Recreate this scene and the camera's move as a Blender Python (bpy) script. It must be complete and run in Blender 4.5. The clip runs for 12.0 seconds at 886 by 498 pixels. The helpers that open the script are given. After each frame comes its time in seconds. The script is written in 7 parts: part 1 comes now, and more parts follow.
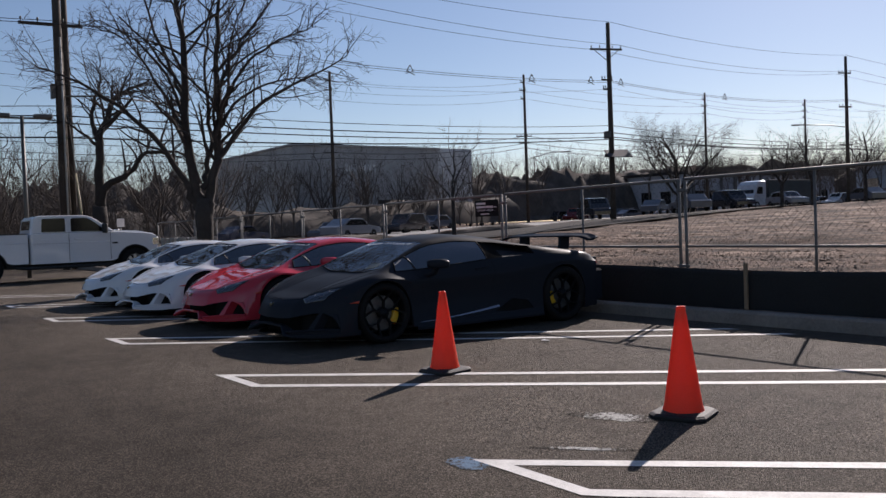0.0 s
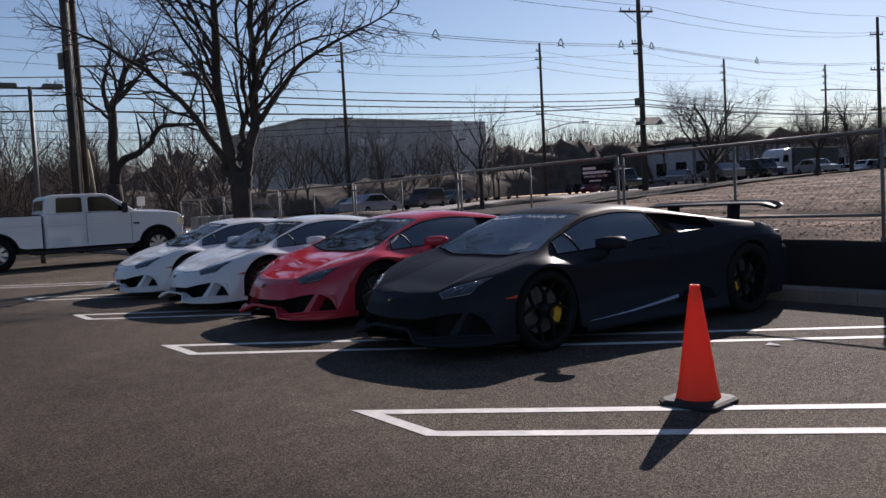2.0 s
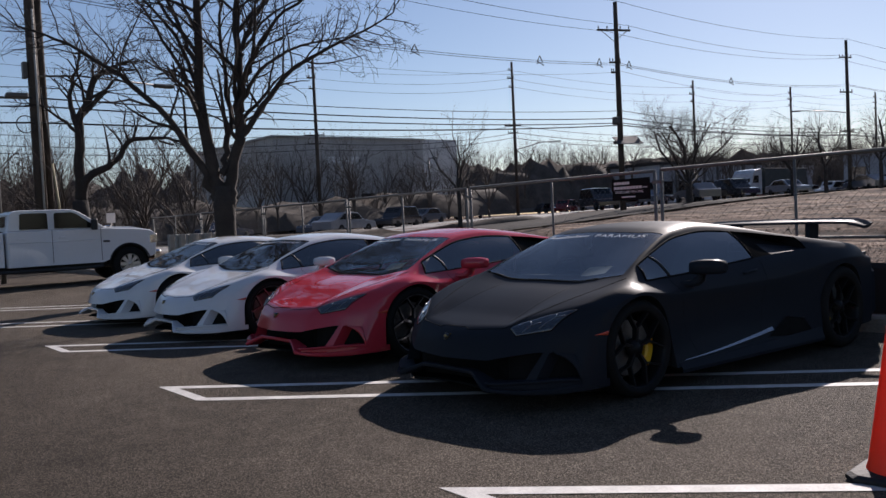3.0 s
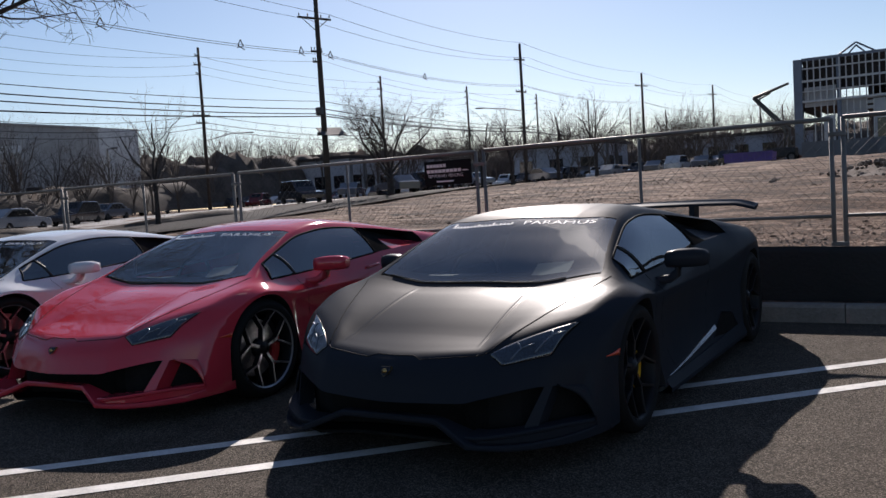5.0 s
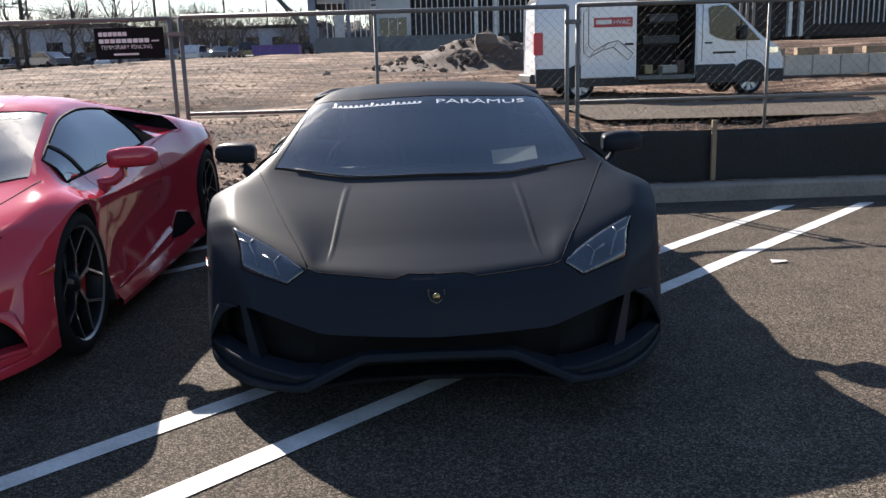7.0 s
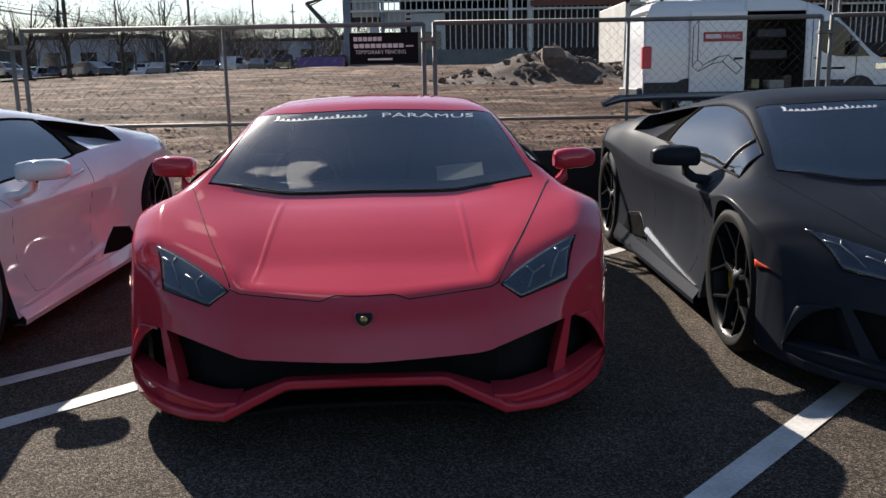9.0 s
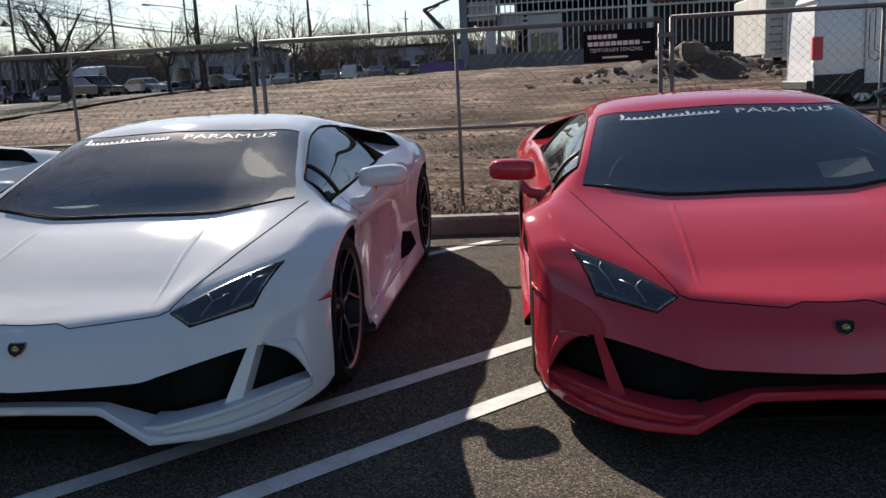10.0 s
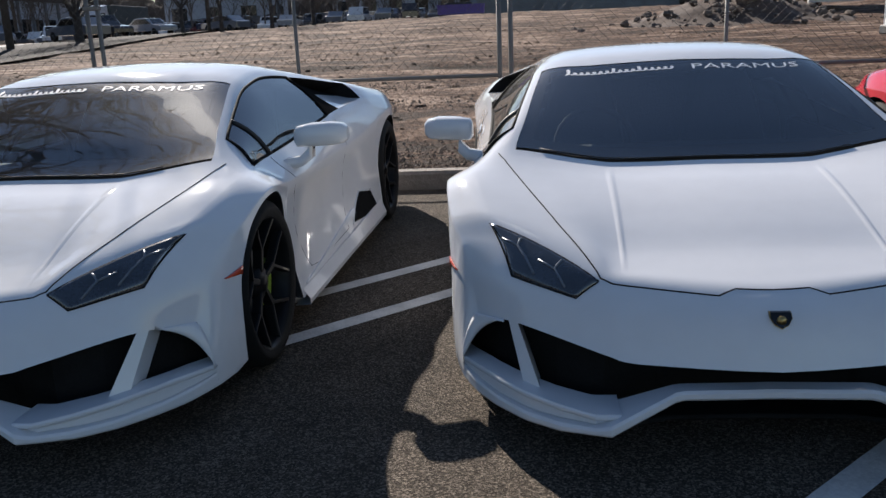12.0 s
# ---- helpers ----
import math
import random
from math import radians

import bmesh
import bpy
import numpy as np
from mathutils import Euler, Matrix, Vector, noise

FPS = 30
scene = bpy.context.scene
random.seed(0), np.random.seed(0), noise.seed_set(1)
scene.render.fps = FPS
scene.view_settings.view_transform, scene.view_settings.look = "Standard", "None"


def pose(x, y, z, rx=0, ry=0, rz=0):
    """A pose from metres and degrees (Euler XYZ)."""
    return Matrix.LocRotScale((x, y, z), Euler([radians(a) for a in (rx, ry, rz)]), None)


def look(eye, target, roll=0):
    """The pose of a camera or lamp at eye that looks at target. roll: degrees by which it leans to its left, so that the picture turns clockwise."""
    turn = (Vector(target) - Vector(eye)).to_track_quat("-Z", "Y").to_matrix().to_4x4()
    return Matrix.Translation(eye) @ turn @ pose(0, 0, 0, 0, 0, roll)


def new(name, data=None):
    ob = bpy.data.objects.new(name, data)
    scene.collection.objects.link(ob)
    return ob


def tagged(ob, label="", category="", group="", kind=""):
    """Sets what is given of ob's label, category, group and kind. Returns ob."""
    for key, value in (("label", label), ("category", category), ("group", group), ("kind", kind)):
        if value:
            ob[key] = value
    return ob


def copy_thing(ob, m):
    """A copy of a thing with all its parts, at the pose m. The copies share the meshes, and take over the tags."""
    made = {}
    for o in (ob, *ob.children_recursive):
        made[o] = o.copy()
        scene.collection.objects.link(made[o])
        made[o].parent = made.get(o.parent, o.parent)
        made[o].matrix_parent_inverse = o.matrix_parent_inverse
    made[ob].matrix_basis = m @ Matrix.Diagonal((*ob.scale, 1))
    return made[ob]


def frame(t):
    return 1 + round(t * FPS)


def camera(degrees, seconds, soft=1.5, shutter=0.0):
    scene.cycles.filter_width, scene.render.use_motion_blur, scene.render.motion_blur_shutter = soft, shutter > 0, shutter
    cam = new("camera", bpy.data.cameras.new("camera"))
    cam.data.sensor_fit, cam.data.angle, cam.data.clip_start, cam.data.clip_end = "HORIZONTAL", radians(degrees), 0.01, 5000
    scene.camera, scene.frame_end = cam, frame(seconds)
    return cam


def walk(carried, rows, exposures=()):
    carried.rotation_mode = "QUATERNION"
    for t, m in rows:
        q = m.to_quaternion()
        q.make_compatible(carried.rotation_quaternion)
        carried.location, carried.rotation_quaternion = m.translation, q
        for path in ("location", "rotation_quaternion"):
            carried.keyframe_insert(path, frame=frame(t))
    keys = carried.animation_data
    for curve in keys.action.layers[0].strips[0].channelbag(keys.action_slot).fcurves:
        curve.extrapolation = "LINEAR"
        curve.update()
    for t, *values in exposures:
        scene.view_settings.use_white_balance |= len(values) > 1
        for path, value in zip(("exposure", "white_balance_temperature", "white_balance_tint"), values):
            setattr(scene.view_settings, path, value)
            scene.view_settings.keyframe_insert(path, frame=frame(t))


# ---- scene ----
# ---- camera ----
cam = camera(55.33, 12.0, soft=1.5)
PATH = [
    (0, -1.863, 1.158, 1.245, 88.451, 2.099, 54.061),
    (0.5, -2.554, 1.196, 1.241, 87.818, 1.819, 59.556),
    (1, -3.254, 1.290, 1.245, 87.723, 2.494, 59.400),
    (1.5, -3.929, 1.336, 1.245, 87.507, 2.972, 57.084),
    (2, -4.621, 1.395, 1.241, 86.804, 3.054, 54.270),
    (2.5, -5.313, 1.454, 1.239, 87.139, 3.155, 53.089),
    (2.7, -5.593, 1.471, 1.248, 87.488, 2.922, 52.713),
    (4.3, -7.554, 1.762, 1.258, 89.120, 3.186, 43.455),
    (4.5, -7.763, 1.768, 1.250, 88.600, 3.114, 40.848),
    (5, -8.273, 1.832, 1.259, 86.404, 3.476, 30.573),
    (5.5, -8.848, 1.944, 1.229, 83.016, 3.339, 20.133),
    (6, -9.451, 2.057, 1.235, 79.723, 2.466, 11.193),
    (6.5, -10.017, 2.161, 1.240, 78.001, 1.374, 3.017),
    (6.7, -10.258, 2.183, 1.243, 77.607, 1.217, -0.985),
    (8.3, -12.068, 2.350, 1.225, 79.312, 2.288, -3.325),
    (8.5, -12.270, 2.368, 1.234, 79.361, 1.803, -1.740),
    (9, -12.828, 2.327, 1.227, 78.704, 1.035, -1.147),
    (9.5, -13.362, 2.377, 1.219, 78.537, 1.938, 0.448),
    (10, -13.986, 2.419, 1.241, 79.150, 2.925, 5.940),
    (10.5, -14.602, 2.536, 1.241, 78.523, 3.527, 11.437),
    (11, -15.224, 2.567, 1.240, 77.208, 3.003, 8.605),
    (11.5, -15.812, 2.672, 1.223, 75.709, 2.284, 4.458),
    (12, -16.428, 2.714, 1.252, 75.537, 2.387, 5.034),
]
walk(cam, [(t, pose(x, y, z, rx, ry, rz)) for t, x, y, z, rx, ry, rz in PATH],
     [(0, -0.2, 6350, 20), (0.5, -0.05, 6350, 20), (1, 0.05, 6350, 20), (2.5, -0.2, 6350, 20), (4.5, -0.05, 6250, 18), (5.5, 0.05, 6450, 17), (6.2, 0.75, 6450, 15), (6.7, 1.1, 6500, 14), (8.5, 0.85, 6600, 13), (9, 0.5, 6600, 13), (9.5, 0.6, 6600, 13), (10, 0.3, 6700, 13), (10.5, 0.0, 6700, 13), (11, -0.1, 6700, 13), (11.5, 0.1, 6600, 13), (12, 0.4, 6450, 13)])

# ---- world, sun, exposure ----
SUN_EL, SUN_AZ = 28.8, (-0.452, 0.892)          # height in degrees, way to the sun over ground
world = bpy.data.worlds.new("sky")
scene.world = world
world.use_nodes = True
wn, wl = world.node_tree.nodes, world.node_tree.links
wn.clear()
sky = wn.new("ShaderNodeTexSky")
sky.sky_type = "NISHITA"
sky.sun_disc = False
sky.sun_elevation = radians(SUN_EL)
sky.sun_rotation = math.atan2(SUN_AZ[0], SUN_AZ[1])
sky.air_density, sky.dust_density, sky.ozone_density = 1.0, 0.2, 2.3
back = wn.new("ShaderNodeBackground")
back.inputs["Strength"].default_value = 0.095
wout = wn.new("ShaderNodeOutputWorld")
# a few small fair-weather clouds high over the lot: (way to it, its size, its whiteness)
CLOUDS = (((-0.20, 0.40, 0.895), 0.9955, 1.0), ((-0.23, 0.72, 0.65), 0.9978, 0.75), ((-0.33, 0.53, 0.78), 0.994, 0.8))
tcw = wn.new("ShaderNodeTexCoord")
cn = wn.new("ShaderNodeTexNoise")
cn.inputs["Scale"].default_value, cn.inputs["Detail"].default_value, cn.inputs["Roughness"].default_value = 9.0, 9.0, 0.62
wl.new(tcw.outputs["Generated"], cn.inputs["Vector"])
colour = sky.outputs[0]
for way, edge, white in CLOUDS:
    near_it, disc, edges, cover, cmix = wn.new("ShaderNodeVectorMath"), wn.new("ShaderNodeMapRange"), wn.new("ShaderNodeMath"), wn.new("ShaderNodeMapRange"), wn.new("ShaderNodeMix")
    near_it.operation = "DOT_PRODUCT"
    near_it.inputs[1].default_value = Vector(way).normalized()
    wl.new(tcw.outputs["Generated"], near_it.inputs[0])
    disc.inputs["From Min"].default_value, disc.inputs["From Max"].default_value = edge, 1.0
    disc.inputs["To Min"].default_value, disc.inputs["To Max"].default_value = -0.30, 0.20
    wl.new(near_it.outputs["Value"], disc.inputs["Value"])
    edges.operation = "ADD"
    wl.new(disc.outputs[0], edges.inputs[0])
    wl.new(cn.outputs["Fac"], edges.inputs[1])
    cover.inputs["From Min"].default_value, cover.inputs["From Max"].default_value = 0.52, 0.60
    cover.inputs["To Max"].default_value = white
    wl.new(edges.outputs[0], cover.inputs["Value"])
    cmix.data_type = "RGBA"
    cmix.inputs[7].default_value = (12.5, 12.5, 12.6, 1)
    wl.new(cover.outputs[0], cmix.inputs[0])
    wl.new(colour, cmix.inputs[6])
    colour = cmix.outputs[2]
wl.new(colour, back.inputs["Color"])
wl.new(back.outputs[0], wout.inputs["Surface"])
sun = new("sun", bpy.data.lights.new("sun", "SUN"))
sun.data.energy, sun.data.angle, sun.data.color = 7.6, radians(0.53), (1.0, 0.93, 0.83)
ce = math.cos(radians(SUN_EL))
sun.matrix_world = look((SUN_AZ[0] * ce * 50, SUN_AZ[1] * ce * 50, math.sin(radians(SUN_EL)) * 50), (0, 0, 0))


# ---- mesh helpers ----
class Geo:
    """Vertices and faces of one mesh, with a material index and a smooth flag for each face."""

    def __init__(self):
        self.v, self.f, self.m, self.s = [], [], [], []

    def add(self, verts, faces, mi=0, smooth=False):
        o = len(self.v)
        self.v += [tuple(p) for p in verts]
        self.f += [tuple(o + i for i in q) for q in faces]
        self.m += [mi] * len(faces)
        self.s += [smooth] * len(faces)
        return self

    def box(self, x0, x1, y0, y1, z0, z1, mi=0, bevel=0.0):
        if bevel <= 0:
            v = [(x, y, z) for z in (z0, z1) for x, y in ((x0, y0), (x1, y0), (x1, y1), (x0, y1))]
            return self.add(v, [(3, 2, 1, 0), (4, 5, 6, 7), (0, 1, 5, 4), (1, 2, 6, 5), (2, 3, 7, 6), (3, 0, 4, 7)], mi)
        b = bevel
        ring = lambda d: [(x0 + b - d, y0), (x1 - b + d, y0), (x1, y0 + b - d), (x1, y1 - b + d), (x1 - b + d, y1), (x0 + b - d, y1), (x0, y1 - b + d), (x0, y0 + b - d)]
        inset = lambda d: [(x0 + d, y0 + d), (x1 - d, y0 + d), (x1 - d, y0 + d), (x1 - d, y1 - d), (x1 - d, y1 - d), (x0 + d, y1 - d), (x0 + d, y1 - d), (x0 + d, y0 + d)]
        v = []
        for z, r in ((z0, inset(b)), (z0 + b, ring(0)), (z1 - b, ring(0)), (z1, inset(b))):
            v += [(x, y, z) for x, y in r]
        f = [tuple(range(7, -1, -1)), tuple(range(24, 32))]
        for k in range(3):
            f += [(8 * k + i, 8 * k + (i + 1) % 8, 8 * k + 8 + (i + 1) % 8, 8 * k + 8 + i) for i in range(8)]
        return self.add(v, f, mi)

    def tube(self, pts, radii, n=8, mi=0, smooth=True, caps=True):
        pts = [Vector(p) for p in pts]
        if not hasattr(radii, "__len__"):
            radii = [radii] * len(pts)
        v, f = [], []
        side = None
        for i, p in enumerate(pts):
            d = (pts[min(i + 1, len(pts) - 1)] - pts[max(i - 1, 0)]).normalized()
            if side is None:
                side = d.orthogonal().normalized()
            side = (side - d * side.dot(d))
            side = side.normalized() if side.length > 1e-6 else d.orthogonal().normalized()
            up = d.cross(side)
            for k in range(n):
                a = 2 * math.pi * k / n
                v.append(p + (side * math.cos(a) + up * math.sin(a)) * radii[i])
        for i in range(len(pts) - 1):
            f += [(i * n + k, i * n + (k + 1) % n, (i + 1) * n + (k + 1) % n, (i + 1) * n + k) for k in range(n)]
        if caps:
            f += [tuple(range(n - 1, -1, -1)), tuple(range((len(pts) - 1) * n, len(pts) * n))]
        return self.add(v, f, mi, smooth)

    def lathe(self, prof, n=32, axis="z", centre=(0, 0, 0), mi=0, smooth=True, closed=False):
        """prof: (radius, height) pairs, turned about the axis."""
        v, f = [], []
        for r, h in prof:
            for k in range(n):
                a = 2 * math.pi * k / n
                c, s = r * math.cos(a), r * math.sin(a)
                p = (c, s, h) if axis == "z" else (h, c, s) if axis == "x" else (c, h, s)
                v.append((p[0] + centre[0], p[1] + centre[1], p[2] + centre[2]))
        m = len(prof)
        for i in range(m if closed else m - 1):
            j = (i + 1) % m
            f += [(i * n + k, i * n + (k + 1) % n, j * n + (k + 1) % n, j * n + k) for k in range(n)]
        return self.add(v, f, mi, smooth)

    def prism(self, poly, a0, a1, axis="x", mi=0):
        """A polygon in the two other axes, drawn out from a0 to a1 along the axis."""
        put = {"x": lambda p, a: (a, p[0], p[1]), "y": lambda p, a: (p[0], a, p[1]), "z": lambda p, a: (p[0], p[1], a)}[axis]
        n = len(poly)
        v = [put(p, a0) for p in poly] + [put(p, a1) for p in poly]
        return self.add(v, [tuple(range(n)), tuple(range(2 * n - 1, n - 1, -1))] + [(i, n + i, n + (i + 1) % n, (i + 1) % n) for i in range(n)], mi)

    def grid(self, rows, mi=0, smooth=True, wrap=False):
        n = len(rows[0])
        f = []
        for i in range(len(rows) - 1):
            for k in range(n if wrap else n - 1):
                f.append((i * n + k, i * n + (k + 1) % n, (i + 1) * n + (k + 1) % n, (i + 1) * n + k))
        return self.add([p for r in rows for p in r], f, mi, smooth)

    def sheet(self, rows, t, mi=0, smooth=True):
        """A grid with thickness t against its normals."""
        n, m = len(rows[0]), len(rows)
        g = [[Vector(p) for p in r] for r in rows]
        low = []
        for i in range(m):
            r = []
            for k in range(n):
                du = g[min(i + 1, m - 1)][k] - g[max(i - 1, 0)][k]
                dv = g[i][min(k + 1, n - 1)] - g[i][max(k - 1, 0)]
                nn = dv.cross(du)
                r.append(g[i][k] - (nn.normalized() if nn.length > 1e-9 else Vector((0, 0, 1))) * t)
            low.append(r)
        o = m * n
        f = []
        for i in range(m - 1):
            for k in range(n - 1):
                a = i * n + k
                f += [(a, a + 1, a + n + 1, a + n), (o + a, o + a + n, o + a + n + 1, o + a + 1)]
        rim = [k for k in range(n)] + [i * n + n - 1 for i in range(1, m)] + [(m - 1) * n + k for k in range(n - 2, -1, -1)] + [i * n for i in range(m - 2, 0, -1)]
        f += [(rim[i], o + rim[i], o + rim[(i + 1) % len(rim)], rim[(i + 1) % len(rim)]) for i in range(len(rim))]
        return self.add([p for r in g for p in r] + [p for r in low for p in r], f, mi, smooth)

    def mesh(self, name, mats):
        me = bpy.data.meshes.new(name)
        me.from_pydata(self.v, [], self.f)
        for m in mats if isinstance(mats, (list, tuple)) else [mats]:
            me.materials.append(m)
        me.polygons.foreach_set("material_index", self.m)
        me.polygons.foreach_set("use_smooth", self.s)
        me.update()
        return me


def part(name, geo, mats, parent, label="", m=None, kind=""):
    """One mesh object under a thing or a part."""
    me = geo if isinstance(geo, bpy.types.Mesh) else geo.mesh(name, mats)
    ob = new(name, me)
    ob.parent = parent
    if m is not None:
        ob.matrix_basis = m
    return tagged(ob, label, kind=kind)


def root(name, m, label, category, group="", kind=""):
    ob = new(name)
    ob.empty_display_size = 0.3
    ob.matrix_basis = m
    return tagged(ob, label, category, group, kind)


def thing(name, geo, mats, label, category, m=None, group="", kind=""):
    ob = new(name, geo.mesh(name, mats))
    if m is not None:
        ob.matrix_basis = m
    return tagged(ob, label, category, group, kind)


def curve_at(knots, s):
    """Smooth interpolation in rows of (s, a, b, ...): cubic, without overshoot of note."""
    k = 0
    while k < len(knots) - 2 and s > knots[k + 1][0]:
        k += 1
    p0, p1 = knots[k], knots[k + 1]
    pm, pn = knots[max(k - 1, 0)], knots[min(k + 2, len(knots) - 1)]
    h = p1[0] - p0[0]
    t = (s - p0[0]) / h
    out = []
    for i in range(1, len(p0)):
        d = (p1[i] - p0[i]) / h
        d0 = (p0[i] - pm[i]) / (p0[0] - pm[0]) if k else d
        d1 = (pn[i] - p1[i]) / (pn[0] - p1[0]) if k < len(knots) - 2 else d
        m0 = 0.0 if d0 * d <= 0 else 2 * d0 * d / (d0 + d)
        m1 = 0.0 if d1 * d <= 0 else 2 * d1 * d / (d1 + d)
        if k == 0:
            m0 = d
        if k == len(knots) - 2:
            m1 = d
        t2, t3 = t * t, t * t * t
        out.append(p0[i] * (2 * t3 - 3 * t2 + 1) + m0 * h * (t3 - 2 * t2 + t) + p1[i] * (3 * t2 - 2 * t3) + m1 * h * (t3 - t2))
    return out


def lin(knots, s):
    return float(np.interp(s, [k[0] for k in knots], [k[1] for k in knots]))


# ---- materials ----
def material(name, colour, rough=0.5, metal=0.0, vary=0.0, scale=4.0, bump=0.0, bump_scale=40.0, colour2=None, coat=0.0, spec=None, detail=4.0, rough_vary=0.0, objvary=0.0):
    """A principled surface whose colour wavers between two tones at two scales, with a fine relief."""
    mat = bpy.data.materials.new(name)
    mat.use_nodes = True
    n, l = mat.node_tree.nodes, mat.node_tree.links
    b = n["Principled BSDF"]
    b.inputs["Roughness"].default_value = rough
    b.inputs["Metallic"].default_value = metal
    b.inputs["Base Color"].default_value = (*colour, 1)
    if coat:
        b.inputs["Coat Weight"].default_value = coat
        b.inputs["Coat Roughness"].default_value = 0.02
    if spec is not None:
        b.inputs["Specular IOR Level"].default_value = spec
    tc = n.new("ShaderNodeTexCoord")
    if vary or colour2 or rough_vary:
        big, small = n.new("ShaderNodeTexNoise"), n.new("ShaderNodeTexNoise")
        big.inputs["Scale"].default_value, big.inputs["Detail"].default_value = scale, detail
        small.inputs["Scale"].default_value, small.inputs["Detail"].default_value = scale * 11, 3.0
        l.new(tc.outputs["Object"], big.inputs["Vector"])
        l.new(tc.outputs["Object"], small.inputs["Vector"])
        mix = n.new("ShaderNodeMath")
        mix.operation = "MULTIPLY_ADD"
        mix.inputs[1].default_value = 0.4
        l.new(small.outputs["Fac"], mix.inputs[0])
        half = n.new("ShaderNodeMath")
        half.operation = "MULTIPLY"
        half.inputs[1].default_value = 0.6
        l.new(big.outputs["Fac"], half.inputs[0])
        l.new(half.outputs[0], mix.inputs[2])
        ramp = n.new("ShaderNodeValToRGB")
        c2 = colour2 if colour2 else tuple(c * (1 - vary) for c in colour)
        ramp.color_ramp.elements[0].position, ramp.color_ramp.elements[1].position = 0.36, 0.64
        ramp.color_ramp.elements[0].color = (*c2, 1)
        ramp.color_ramp.elements[1].color = (*colour, 1)
        l.new(mix.outputs[0], ramp.inputs[0])
        col = ramp.outputs[0]
        if objvary:
            info, hsv, mm = n.new("ShaderNodeObjectInfo"), n.new("ShaderNodeHueSaturation"), n.new("ShaderNodeMath")
            mm.operation = "MULTIPLY_ADD"
            mm.inputs[1].default_value, mm.inputs[2].default_value = objvary, 1 - objvary / 2
            l.new(info.outputs["Random"], mm.inputs[0])
            l.new(mm.outputs[0], hsv.inputs["Value"])
            l.new(col, hsv.inputs["Color"])
            col = hsv.outputs[0]
        l.new(col, b.inputs["Base Color"])
        if rough_vary:
            rr = n.new("ShaderNodeMapRange")
            rr.inputs["To Min"].default_value, rr.inputs["To Max"].default_value = max(rough - rough_vary, 0.02), min(rough + rough_vary, 1)
            l.new(mix.outputs[0], rr.inputs["Value"])
            l.new(rr.outputs[0], b.inputs["Roughness"])
    if bump:
        bn, bp = n.new("ShaderNodeTexNoise"), n.new("ShaderNodeBump")
        bn.inputs["Scale"].default_value, bn.inputs["Detail"].default_value = bump_scale, 5.0
        l.new(tc.outputs["Object"], bn.inputs["Vector"])
        bp.inputs["Strength"].default_value, bp.inputs["Distance"].default_value = bump, 0.02
        l.new(bn.outputs["Fac"], bp.inputs["Height"])
        l.new(bp.outputs[0], b.inputs["Normal"])
    return mat


def bsdf(mat):
    return mat.node_tree.nodes["Principled BSDF"]


def glass(name, tint, rough=0.01, ior=2.7, dust=0.02):
    mat = bpy.data.materials.new(name)
    mat.use_nodes = True
    n, l = mat.node_tree.nodes, mat.node_tree.links
    n.remove(n["Principled BSDF"])
    tr, gl, mx, fr = n.new("ShaderNodeBsdfTransparent"), n.new("ShaderNodeBsdfGlossy"), n.new("ShaderNodeMixShader"), n.new("ShaderNodeFresnel")
    film, both = n.new("ShaderNodeBsdfGlossy"), n.new("ShaderNodeMixShader")
    tr.inputs["Color"].default_value = (*tint, 1)
    gl.inputs["Roughness"].default_value = rough
    film.inputs["Roughness"].default_value = 0.33          # dusty film on the outside
    both.inputs["Fac"].default_value = dust
    fr.inputs["IOR"].default_value = ior
    l.new(gl.outputs[0], both.inputs[1])
    l.new(film.outputs[0], both.inputs[2])
    l.new(fr.outputs[0], mx.inputs["Fac"])
    l.new(tr.outputs[0], mx.inputs[1])
    l.new(both.outputs[0], mx.inputs[2])
    l.new(mx.outputs[0], n["Material Output"].inputs["Surface"])
    return mat


M = {}
M["white_line"] = material("white_line_paint", (0.62, 0.60, 0.565), 0.7, vary=0.35, scale=7, bump=0.3, bump_scale=160)
M["kerb"] = material("kerb_concrete", (0.24, 0.21, 0.18), 0.9, vary=0.35, scale=3, bump=0.5, bump_scale=60, objvary=0.15)
M["galv"] = material("galvanised_steel", (0.17, 0.165, 0.155), 0.65, metal=0.4, vary=0.3, scale=6, rough_vary=0.1)
M["chain"] = material("chain_link_wire", (0.10, 0.095, 0.09), 0.75, metal=0.2, vary=0.2, scale=4)
M["silt"] = material("silt_fabric", (0.010, 0.010, 0.010), 0.75, vary=0.3, scale=5, bump=0.4, bump_scale=30)
M["stake"] = material("wooden_stake", (0.30, 0.21, 0.13), 0.85, vary=0.4, scale=8)
M["cone"] = material("cone_orange", (0.85, 0.075, 0.02), 0.45, vary=0.12, scale=9, rough_vary=0.1)
cb = M["cone"].node_tree
tl, mxs = cb.nodes.new("ShaderNodeBsdfTranslucent"), cb.nodes.new("ShaderNodeMixShader")
tl.inputs["Color"].default_value = (0.95, 0.07, 0.02, 1)
mxs.inputs[0].default_value = 0.35
cb.links.new(cb.nodes["Principled BSDF"].outputs[0], mxs.inputs[1])
cb.links.new(tl.outputs[0], mxs.inputs[2])
cb.links.new(mxs.outputs[0], cb.nodes["Material Output"].inputs["Surface"])
M["rubber"] = material("black_rubber", (0.014, 0.014, 0.014), 0.75, vary=0.3, scale=9, bump=0.2, bump_scale=90)
